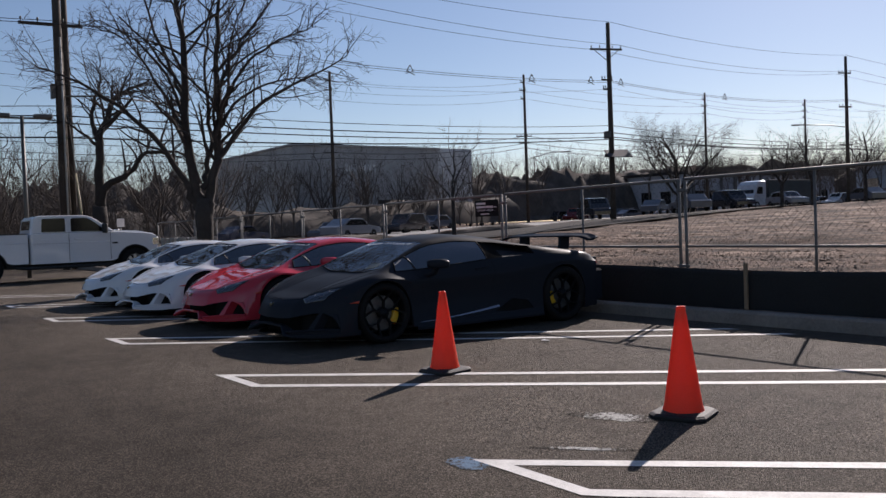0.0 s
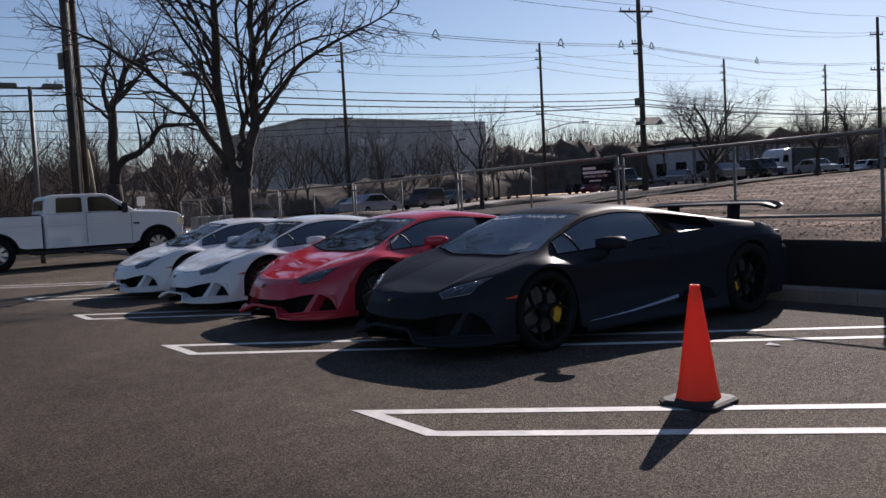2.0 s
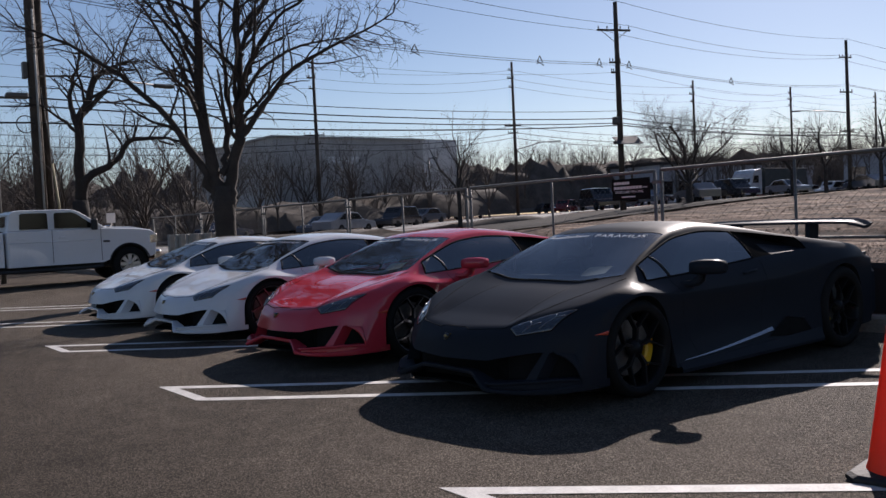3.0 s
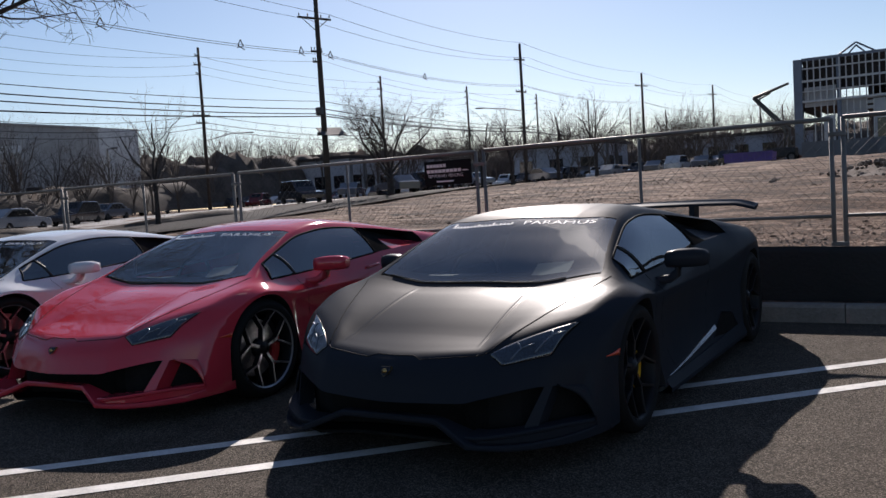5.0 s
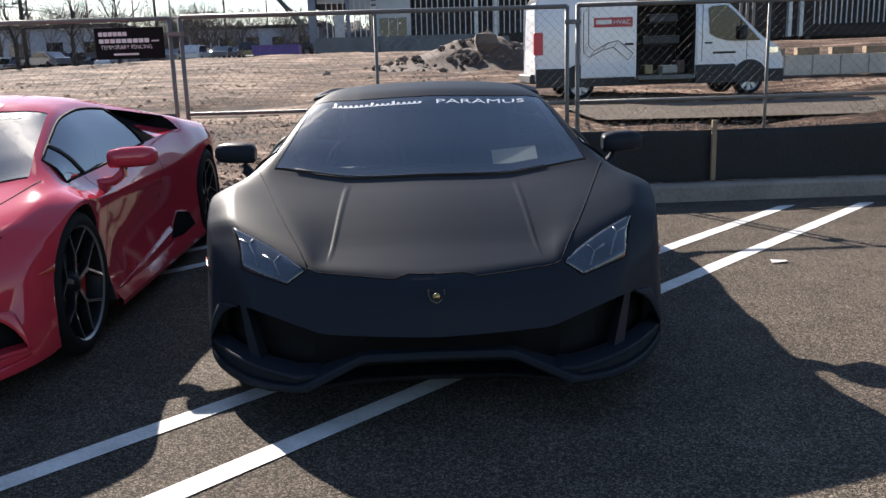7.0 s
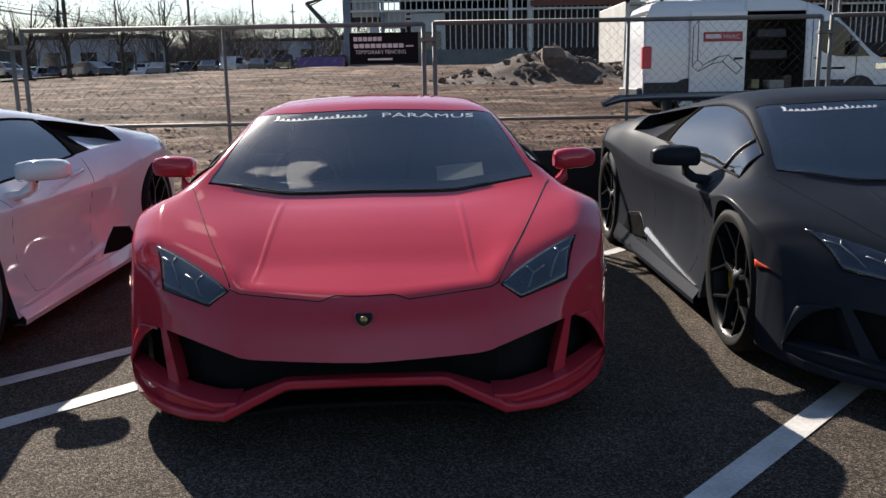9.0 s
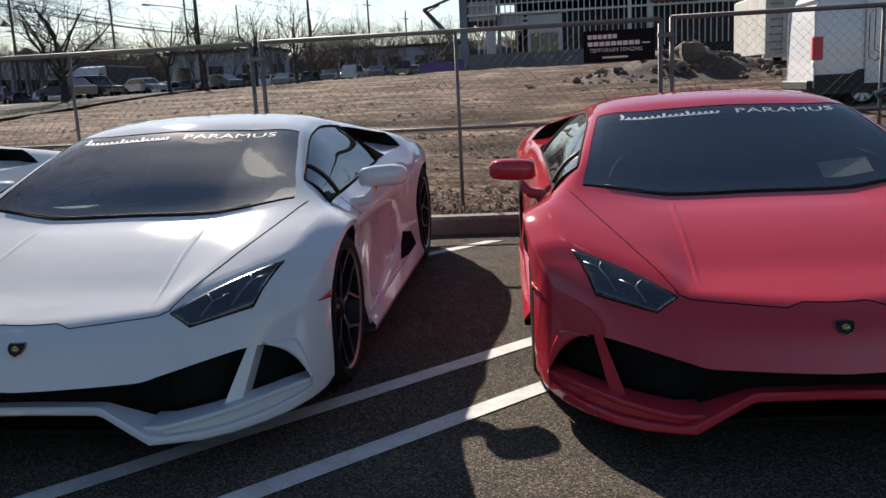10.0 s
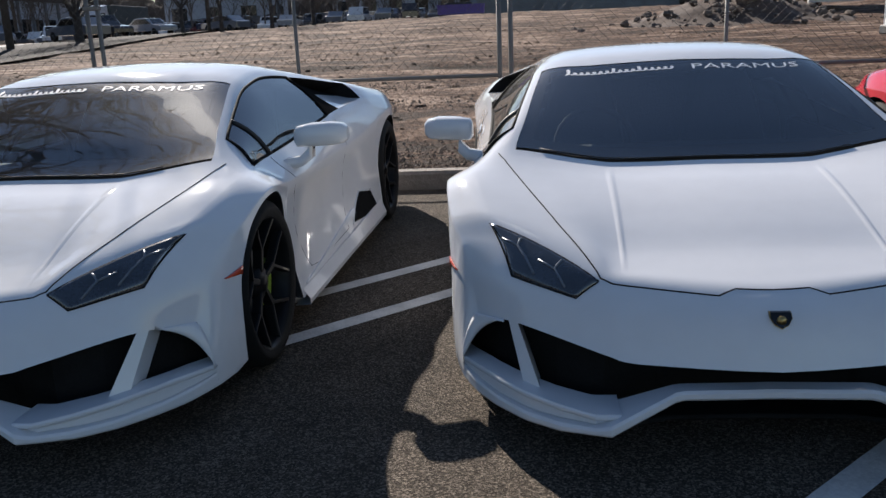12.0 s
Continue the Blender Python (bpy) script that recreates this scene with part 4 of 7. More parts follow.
        for y in np.linspace(1.34, 3.19, 24):
            s = s_for_y(y)
            t = (y - 1.34) / 1.85
            x = lin(SILL, s)
            h = 0.05 + 0.04 * t ** 2
            rows.append([mirror_x(q, sd) for q in ((x - 0.05, y, 0.105), (x + 0.018, y, 0.11), (x + 0.022, y, 0.135), (x - 0.01, y, 0.13 + h), (x - 0.06, y, 0.135 + h))])
        part("side_skirt", Geo().grid(rows, 0, False), [paint], car)
        part("side_duct", Geo().sheet(skin_patch(((2.475, 4.86), (2.749, 4.613), (2.974, 4.70), (3.08, 4.95)), 8, 6, 0.003, side=sd), -0.02 * sd), [M["void"]], car, "black side air intake")
        part("duct_lip", skin_line([(2.46, 4.87), (2.74, 4.60), (2.985, 4.69)], 0.005, sd, 0.001, 6), [paint], car)
        # strip that widens along the door's foot; bright metal stands for sky reflection
        rows = []
        for i in range(15):
            t = i / 14
            ss, vv = 1.404 + 1.137 * t, 4.926 - 0.083 * t - 0.116 * t * t
            q, w = hull(ss, vv) + skin_normal(ss, vv) * 0.003, 0.003 + 0.022 * t
            rows.append([mirror_x(q + Vector(o), sd) for o in ((-0.01, 0, 0.004), (0.004, 0, 0.004), (0.004 + 0.6 * w, 0, 0.004 - w), (-0.01, 0, -w))])
        part("sill_blade", Geo().grid(rows, 0, False, wrap=True), [M["sill_glint"] if wing else paint], car, "thin bright strip standing for the sky's reflection" if wing else "")
        part("door_handle", Geo().sheet(skin_patch(((2.22, 3.32), (2.40, 3.30), (2.40, 3.42), (2.22, 3.45)), 4, 2, 0.006, side=sd), 0.006 * sd), [paint], car)
        side_mirror(paint, car, sd)
        # wheels and wells
        for (yc, zc, r), tr, w, fr in ((ARCHES[0], 0.328, 0.245, True), (ARCHES[1], 0.346, 0.305, False)):
            x = 0.936 if fr else 0.962
            wheel(car, sd * x, yc, tr, w, M["rim_black"], cal, rim_edge, fr)
            n = 20
            arc = [(yc + (r + 0.004) * math.cos(a), zc + (r + 0.004) * math.sin(a)) for a in np.linspace(-0.35, math.pi + 0.05, n)]
            rows = [[(sd * (hull(s_for_y(min(max(y, yc - r + 0.01), yc + r - 0.01)), 5).x - 0.02), y, z) for y, z in arc], [(sd * 0.5, y, z) for y, z in arc]]
            g = Geo().grid(rows, 0, True)
            g.add([(sd * 0.5, y, z) for y, z in arc], [tuple(range(n))])
            part("wheel_well", g, [black], car)
        part("tail_lamp", Geo().box(min(sd * 0.4, sd * 0.78), max(sd * 0.4, sd * 0.78), 4.27, 4.335, 0.68, 0.74, 0, 0.01), [M["red_lens"]], car)
        part("lamp_bezel", Geo().box(min(sd * 0.36, sd * 0.8), max(sd * 0.36, sd * 0.8), 4.24, 4.30, 0.65, 0.77), [black], car)
    front_end(paint, M["void"], car)
    part("underbody", Geo().box(-0.74, 0.74, 0.50, 4.2, 0.115, 0.14), [black], car)
    part("rear_bumper", Geo().box(-0.86, 0.86, 4.1, 4.36, 0.2, 0.62, 0, 0.03), [paint], car)
    # badge: a shield
    shield = [(-0.029, 0.034), (0.029, 0.034), (0.030, 0.004), (0.019, -0.024), (0.0, -0.038), (-0.019, -0.024), (-0.030, 0.004)]
    g = Geo()
    for k, (q, lift, mi) in enumerate(((1.0, 0.004, 1), (0.93, 0.007, 0))):
        pts = []
        for x, z in shield:
            s = 0.10 + z * q * 0.62
            p = hull(max(s, 0.01), 0.0) + Vector((x * q, 0, 0)) + Vector((0, -1, 0.5)).normalized() * (lift + 0.002)
            pts.append(p + Vector((0, 0.9 * x * x * q, 0)))
        low = [p + Vector((0, 0.012, 0)) for p in pts]
        g.add(pts + low, [tuple(range(7))] + [(i, 7 + i, 7 + (i + 1) % 7, (i + 1) % 7) for i in range(7)], mi)
    mid = hull(0.10, 0.0) + Vector((0, -0.0125, 0.0))
    g.lathe([(0.0, -0.004), (0.012, -0.002), (0.014, 0.006)], 10, "y", mid, 1)
    part("badge", g, [blk, M["gold"]], car, "black shield badge with a gold rim")
    seats(car)
    if sheet:
        q = [windscreen_point(x, s, -0.015) for s in (1.065, 1.165) for x in (0.29, 0.50)]
        part("paper_sheet", Geo().add([q[0], q[1], q[3], q[2]], [(0, 1, 2, 3)]), [M["paper"]], car, "white paper lying behind the windscreen")
    if wing:
        rows = []
        for x in np.linspace(-0.90, 0.90, 25):
            e = abs(x) / 0.9
            z, y = 1.045 - 0.02 * e ** 4 - 0.05 * max(0, e - 0.85) / 0.15 * 0.6, 3.98 + 0.06 * e
            c = 0.27 * (1 - 0.25 * e ** 3)
            rows.append([(x, y, z), (x, y + c * 0.3, z + 0.022), (x, y + c * 0.7, z + 0.028), (x, y + c, z + 0.045), (x, y + c, z + 0.035), (x, y + c * 0.6, z + 0.0), (x, y + c * 0.3, z - 0.006)])
        spoiler = part("rear_wing", Geo().grid(rows, 0, True, wrap=True).add(rows[0], [tuple(range(7))]).add(rows[-1], [tuple(range(6, -1, -1))]), [paint], car, "large black rear wing")
        for sd in (1, -1):
            rows = [[(sd * 0.40 + dx, y0 + dy, z) for dx, dy in ((-0.022, 0), (0.022, 0), (0.022, 0.16), (-0.022, 0.16))] for y0, z in ((4.0, 0.82), (4.02, 0.95), (4.03, 1.05))]
            part("wing_post", Geo().grid(rows, 0, False, wrap=True), [paint], spoiler)
    return car


P_BLACK = car_paint("satin_black_paint", (0.019, 0.022, 0.028), 0.50, coat=0.075, coat_rough=0.24)
bsdf(P_BLACK).inputs["Specular IOR Level"].default_value = 0.015
P_RED = car_paint("metallic_red_paint", (0.46, 0.033, 0.049), 0.38, coat=1.0, metal=0.0)
P_WHITE = car_paint("pearl_white_paint", (0.60, 0.61, 0.63), 0.4, coat=1.0)
P_WHITE2 = car_paint("plain_white_paint", (0.62, 0.63, 0.645), 0.4, coat=1.0)
CAL_Y = material("yellow_caliper", (0.75, 0.42, 0.01), 0.4, vary=0.1, scale=20)
CAL_R = material("red_caliper", (0.45, 0.015, 0.015), 0.4, vary=0.1, scale=20)
CAL_G = material("green_caliper", (0.22, 0.36, 0.02), 0.4, vary=0.1, scale=20)
CAL_K = material("grey_caliper", (0.08, 0.08, 0.08), 0.4, vary=0.1, scale=20)
sports_car(pose(-10.563, 5.03, 0, 0, 0, -0.74), "satin black low sports car with yellow calipers and a rear wing", P_BLACK, CAL_Y, wing=True, sheet=True)
sports_car(pose(-13.05, 5.0, 0, 0, 0, 1.39), "glossy red low sports car with a paper behind the windscreen", P_RED, CAL_R, rim_edge=True, sheet=True)
sports_car(pose(-15.732, 4.927, 0, 0, 0, 0.48), "glossy pearl white low sports car beside the red one", P_WHITE, CAL_K, rim_edge=True)
sports_car(pose(-18.368, 4.873, 0, 0, 0, -1.12), "glossy white low sports car with green calipers at the row's end", P_WHITE2, CAL_G)

# ---- traffic cones ----
def traffic_cone(m, label):
    c = root("traffic_cone", m, label, "traffic cone", "traffic cones")
    g = Geo()
    base = [(-0.18, -0.13), (-0.13, -0.18), (0.13, -0.18), (0.18, -0.13), (0.18, 0.13), (0.13, 0.18), (-0.13, 0.18), (-0.18, 0.13)]
    rows = [[(x * q, y * q, z) for x, y in base] for q, z in ((0.97, 0.0), (1.0, 0.008), (1.0, 0.022), (0.9, 0.034), (0.62, 0.04))]
    g.grid(rows, 0, False, wrap=True).add(rows[-1], [tuple(range(8))])
    part("base", g, [M["rubber"]], c, "black rubber base")
    part("cone_body", Geo().lathe([(0.128, 0.036), (0.125, 0.05), (0.118, 0.07), (0.055, 0.50), (0.035, 0.64), (0.030, 0.66), (0.031, 0.675), (0.027, 0.69), (0.018, 0.69), (0.018, 0.6)], 32), [M["cone"]], c)
    return c


traffic_cone(pose(-7.72, 5.37, 0.0, 0, 0, 8), "bright orange traffic cone with a black rubber base")
traffic_cone(pose(-5.28, 5.45, 0.0, 0, 0, 20), "bright orange traffic cone with a black rubber base")

# ---- temporary chain-link fence ----
FY, FT = 10.35, 1.745
fence = root("chain_link_fence", pose(0, 0, 0), "grey temporary chain-link fence of steel tube panels", "fence", kind="structure")


def link_mesh(x0, x1, z0, z1, pitch=0.085, r=0.0011):
    """Woven wire: two families of slanting wires, each a thin prism."""
    g = Geo()
    h = z1 - z0
    for fam in (1, -1):
        k = x0 - h
        while k < x1 + h:
            a, b = (k, z0), (k + fam * h, z1)
            pts = []
            for (px, pz), (qx, qz) in ((a, b),):
                t0, t1 = 0.0, 1.0
                for lo_, hi_ in ((x0, x1),):
                    d = qx - px
                    ta, tb = (lo_ - px) / d, (hi_ - px) / d
                    t0, t1 = max(t0, min(ta, tb)), min(t1, max(ta, tb))
                if t1 > t0:
                    dy = 0.002 * fam
                    P = [Vector((px + (qx - px) * t, FY + dy, pz + (qz - pz) * t)) for t in (t0, t1)]
                    g.tube(P, r, 3, caps=False, smooth=False)
            k += pitch
    return g


joints = [-31.4, -27.7, -24.0, -20.28, -16.56, -12.79, -9.10, -5.36, -1.6, 2.1, 5.8]
for k, (a, b) in enumerate(zip(joints, joints[1:])):
    top = FT + 0.008 * (k - 5)
    zb = land((a + b) / 2, FY) + 0.04
    g = Geo()
    panel = part("fence_panel", Geo().tube([(a + 0.05, FY, top), (b - 0.05, FY, top)], 0.021, 8), [M["galv"]], fence)
    for x in (a + 0.05, b - 0.05):
        part("upright", Geo().tube([(x, FY, zb - 0.05), (x, FY, top + 0.005)], 0.021, 8), [M["galv"]], panel)
    mid = (a + b) / 2
    part("middle_post", Geo().tube([(mid, FY, zb - 0.1), (mid, FY, top)], 0.017, 8), [M["galv"]], panel)
    part("middle_rail", Geo().tube([(a + 0.05, FY, 0.86), (b - 0.05, FY, 0.855)], 0.017, 8), [M["galv"]], panel)
    part("wire_mesh", link_mesh(a + 0.06, b - 0.06, zb, top), [M["chain"]], panel, "woven wire mesh")
    for zc in (top - 0.16, 0.58):
        part("clamp", Geo().box(b - 0.075, b + 0.075, FY - 0.03, FY + 0.03, zc, zc + 0.04, 0, 0.006), [M["galv"]], panel)

# ---- sign board on the fence ----
M["sign_black"] = material("sign_black", (0.006, 0.006, 0.0065), 0.6, vary=0.2, scale=6, spec=0.1)
M["sign_white"] = material("sign_white", (0.62, 0.62, 0.60), 0.6, vary=0.1, scale=10)


def fence_sign(x0, x1, z0, z1):
    sign = root("fence_sign", pose(0, 0, 0), "black fence hire sign with white lettering", "sign")
    part("board", Geo().box(x0, x1, FY - 0.034, FY - 0.026, z0, z1, 0, 0.003), [M["sign_black"]], sign)
    w, h = x1 - x0, z1 - z0
    # maker's name and small print, as plain bars
    bars = []
    for zr, q, n, xe in ((0.80, 0.13, 6, 0.48), (0.58, 0.13, 9, 0.80)):
        for k in range(n):
            a = x0 + w * (0.06 + (xe - 0.06) * k / n)
            bars.append((a, a + w * (xe - 0.06) / n * 0.82, z0 + h * (zr - q / 2), z0 + h * (zr + q / 2)))
    bars.append((x0 + w * 0.82, x0 + w * 0.93, z0 + h * 0.54, z0 + h * 0.58))
    bars.append((x0 + w * 0.26, x0 + w * 0.62, z0 + h * 0.12, z0 + h * 0.18))
    for a, b, c, d in bars:
        part("sign_bar", Geo().box(a, b, FY - 0.0375, FY - 0.0345, c, d), [M["sign_white"]], sign)
    v, f = text_outline("TEMPORARY FENCING", 0.03)
    k = w * 0.74 / max(p[0] for p in v)
    part("sign_lettering", Geo().add([(x0 + w * 0.08 + p[0] * k, FY - 0.0365, z0 + h * 0.32 + p[1] * k * 1.1) for p in v], f), [M["sign_white"]], sign)
    return sign


fence_sign(-13.52, -12.89, 1.385, 1.665)


# ---- bare trees ----
def limb(g, rng, p, d, length, r, depth, n=6, up=0.12, spread=0.75, kids=4, droop=0.0):
    """A tapering crooked limb with side limbs, ending in twigs."""
    seg = 5 if depth > 1 else 4 if depth == 1 else 3
    r = max(r, 0.0065)
    pts, rad = [p.copy()], [r]
    d = d.normalized()
    for i in range(seg):
        jit = Vector((rng.gauss(0, 1), rng.gauss(0, 1), rng.gauss(0, 1))) * 0.17
        d = (d + jit + Vector((0, 0, up - droop * i))).normalized()
        p = p + d * (length / seg)
        pts.append(p.copy())
        rad.append(r * (1 - 0.62 * (i + 1) / seg) if depth else r * (1 - 0.8 * (i + 1) / seg))
    g.tube(pts, rad, max(3, n), caps=False)
    if depth <= 0:
        return
    for k in range(kids):
        t = 0.2 + 0.8 * (k + rng.random()) / kids
        f = t * seg
        i = min(int(f), seg - 1)
        q = pts[i].lerp(pts[i + 1], f - i)
        dd = (pts[i + 1] - pts[i]).normalized()
        s = dd.orthogonal().normalized()
        s.rotate(Matrix.Rotation(rng.random() * 6.28, 3, dd))
        nd = (dd * (1 - spread * 0.45) + s * spread).normalized()
        limb(g, rng, q, nd, length * (0.74 - 0.3 * t) * (0.75 + 0.5 * rng.random()), (rad[i] * (1 - f + i) + rad[i + 1] * (f - i)) * 0.55, depth - 1, n - 1, up, spread, kids, droop)


def bare_tree(m, label, seed, trunk_h, trunk_r, mains, depth, mat, n=8, kids=4, spread=0.75, up=0.1):
    rng = random.Random(seed)
    tree = root("bare_tree", m, label, "tree")
    t = Geo()
    pts = [Vector((0, 0, -0.3)), Vector((0, 0, 0.1)), Vector((0.02, 0.0, trunk_h * 0.5)), Vector((0, 0, trunk_h)), Vector((0, 0, trunk_h + 0.35))]
    t.tube(pts, [trunk_r * 1.7, trunk_r * 1.25, trunk_r, trunk_r * 1.05, trunk_r * 0.6], 14)
    part("trunk", t, [mat], tree)
    g = Geo()
    for (z, dx, dy, dz, ln, r) in mains:
        limb(g, rng, Vector((0, 0, z)), Vector((dx, dy, dz)), ln, r, depth, n, up, spread, kids)
    part("crown", g, [mat], tree, "leafless branches and twigs")
    return tree


# the near tree: two stems and long limbs as (across, height) knots in a plane, then side limbs
STEMS = [
    (0.165, 0.0, [(-0.05, 1.9), (-0.18, 2.3), (-0.32, 3.9), (-0.32, 5.7), (-0.45, 7.3), (-0.55, 9.0)]),
    (0.155, 0.1, [(0.05, 1.8), (0.17, 2.1), (0.36, 3.45), (0.46, 4.9), (0.49, 6.7), (0.62, 8.8)]),
    (0.105, -0.1, [(-0.12, 1.9), (-0.27, 2.2), (-0.76, 3.26), (-1.65, 4.24), (-2.8, 5.07), (-3.7, 5.45)]),
    (0.085, 0.15, [(0.36, 3.0), (0.46, 3.16), (1.0, 3.94), (1.8, 4.7), (2.85, 5.2), (3.75, 5.7)]),
    (0.07, 0.2, [(-0.3, 3.6), (-0.4, 4.1), (-0.67, 5.0), (-1.45, 6.1), (-2.4, 6.7)]),
    (0.06, -0.3, [(0.4, 3.6), (0.6, 4.0), (1.0, 4.6), (2.0, 5.0), (2.9, 5.1)]),
    (0.06, 0.3, [(0.46, 4.8), (0.6, 5.2), (1.1, 6.1), (1.9, 7.3), (2.4, 8.2)]),
    (0.06, -0.3, [(0.45, 4.2), (0.7, 4.6), (1.3, 5.5), (2.1, 6.0), (2.9, 6.3)]),
    (0.08, 0.5, [(0.0, 2.4), (0.12, 3.0), (0.2, 3.8), (0.0, 5.2), (0.1, 6.6), (0.2, 8.0)]),
    (0.06, 0.5, [(-0.32, 4.6), (-0.6, 5.2), (-1.1, 6.4), (-1.5, 7.6), (-1.9, 8.4)]),
    (0.06, -0.6, [(-0.25, 3.2), (-0.45, 3.9), (-0.8, 4.8), (-1.2, 5.6), (-1.9, 6.2)]),
    (0.06, -0.6, [(0.36, 3.4), (0.5, 4.0), (0.8, 5.0), (1.0, 5.9), (1.4, 6.9)]),
]


OLD_STEMS = [
    (0.21, 0.0, [(0.0, 2.2), (0.05, 3.2), (0.1, 4.7), (0.45, 5.6), (0.8, 6.4), (1.35, 6.7), (2.05, 7.0)]),
    (0.11, 0.1, [(0.1, 4.6), (-0.15, 5.4), (-0.05, 6.2), (0.2, 7.1), (0.15, 7.9)]),
    (0.17, -0.1, [(0.05, 2.3), (0.3, 2.95), (1.2, 3.4), (1.95, 4.2), (2.9, 4.2), (3.6, 4.0)]),
    (0.07, 0.2, [(0.1, 4.4), (-0.5, 5.0), (-1.2, 5.5), (-1.9, 5.6)]),
]


def stem_tree(m, label, seed, mat, stems, trunk, kids=1):
    rng = random.Random(seed)
    tree = root("bare_tree", m, label, "tree")
    part("trunk", Geo().tube([(0, 0, -0.3), (0, 0, 0.1), (0.01, 0, 0.9), (0, 0, 1.7), (0, 0, 2.15)], [trunk * q for q in (1.75, 1.3, 1.0, 1.08, 0.95)], 16), [mat], tree)
    g = Geo()
    for r, lean, knots in stems:
        table = [(k, a, b) for k, (a, b) in enumerate(knots)]
        n = 4 * (len(knots) - 1)
        pts = []
        for i in range(n + 1):
            t = i / n * (len(knots) - 1)
            a, b = curve_at(table, t)
            pts.append(Vector((a + 0.03 * rng.gauss(0, 1), lean * (b - knots[0][1]) * 0.6 + 0.03 * rng.gauss(0, 1), b)))
        rad = [max(0.012, r * (1 - 0.86 * i / n)) for i in range(n + 1)]
        g.tube(pts, rad, 9, caps=False)
        long = sum((q - p).length for p, q in zip(pts, pts[1:]))
        for i in range(int(n * (0.36 if r > 0.1 else 0.25)), n + 1):
            for _ in range(kids if i < n * 0.6 else kids + 1):
                d = (pts[i] - pts[i - 1]).normalized()
                sv = d.orthogonal().normalized()
                sv.rotate(Matrix.Rotation(rng.random() * 6.28, 3, d))
                nd = d * 0.75 + sv * 0.8 + Vector((0, 0, 0.12))
                limb(g, rng, pts[i], nd, long * (0.20 + 0.17 * rng.random()) * (1.15 - 0.5 * i / n), max(0.014, rad[i] * 0.5), 2, 5, 0.03, 0.75, 3)
    part("crown", g, [mat], tree, "leafless branches and twigs")
    return tree


stem_tree(pose(-22.5, 8.75, 0.0, 0, 0, 59.6), "large bare winter tree with a forked trunk", 3, M["bark"], STEMS, 0.205)
stem_tree(pose(-38.6, 10.25, 0.3, 0, 0, 59.6) @ Matrix.Scale(1.06, 4), "crooked old bare tree with a broken limb", 8, M["bark"], OLD_STEMS, 0.27)
bare_tree(pose(-43.4, 32.1, 0.7) @ Matrix.Scale(0.74, 4), "slender bare street tree", 12, 2.6, 0.16, [(2.4, 0, 0.1, 1, 5.4, 0.12), (2.6, 0.1, -0.5, 1, 4.2, 0.08), (2.6, -0.2, 0.5, 1, 4.2, 0.08), (3.0, 0.5, 0, 1, 3.8, 0.07)], 3, M["bark"], 6, 4, 0.6, 0.12)
for x, y, seed, q in ((-33.5, 62, 41, 0), (-30.8, 63, 42, 70), (-36.4, 60, 43, 150), (-39.5, 61, 44, 220)):
    bare_tree(pose(x, y, land(x, y) - 0.05, 0, 0, q), "small bare tree at the far lot's edge", seed, 1.7, 0.13, [(1.5, 0, 0.1, 1, 3.6, 0.09), (1.7, 0.2, -0.6, 1, 3.2, 0.07), (1.7, -0.3, 0.6, 1, 3.2, 0.07), (1.9, 0.7, 0.1, 0.9, 2.8, 0.06), (1.9, -0.7, 0, 0.9, 2.8, 0.06)], 3, M["bark"], 6, 4, 0.65, 0.1)
bare_tree(pose(-42.6, 52.6, 1.3) @ Matrix.Diagonal((0.62, 0.62, 0.50, 1.0)), "broad bare tree with a rounded crown", 15, 3.4, 0.38, [(3.0, 0, -0.1, 1, 9, 0.24), (3.0, 0.1, -1.2, 0.6, 9.5, 0.2), (3.0, 0, 1.2, 0.6, 9.5, 0.2), (3.4, 0.6, 0.3, 0.8, 8, 0.18), (3.6, -0.6, 0.2, 0.8, 8, 0.18), (3.6, 0.2, 0.4, 1, 8.5, 0.18), (3.6, 0, -0.45, 1, 8.5, 0.18)], 4, M["bark"], 7, 5, 0.66, 0.05)


# ---- utility poles, wires and lamps ----
def utility_pole(x, y, z0, top, r=0.17, arms=(), label="brown wooden utility pole with crossarms", lean=0.0):
    p = root("utility_pole", pose(x, y, z0, 0, lean, 0), label, "utility pole", "utility poles")
    h = top - z0
    part("shaft", Geo().tube([(0, 0, -0.5), (0, 0, h * 0.5), (0, 0, h)], [r, r * 0.85, r * 0.65], 10), [M["pole_wood"]], p)
    for za, w, ang in arms:
        c, s = math.cos(ang), math.sin(ang)
        arm = part("crossarm", Geo().box(-w / 2, w / 2, -0.06, 0.06, -0.06, 0.06, 0, 0.01), [M["pole_wood"]], p, m=pose(0.0, -r - 0.03, za - z0, 0, 0, math.degrees(ang)))
        for t in (-0.46, -0.2, 0.2, 0.46):
            part("insulator", Geo().lathe([(0.0, 0.22), (0.03, 0.2), (0.05, 0.15), (0.03, 0.12), (0.05, 0.09), (0.02, 0.06), (0.015, 0.0)], 8), [M["lamp_metal"]], arm, m=pose(t * w, 0, 0.05))
    return p


def wire(a, b, sag, r=0.018):
    a, b = Vector(a), Vector(b)
    pts = [a.lerp(b, t) - Vector((0, 0, sag * 4 * t * (1 - t))) for t in np.linspace(0, 1, 17)]
    return Geo().tube(pts, r, 4, caps=False)


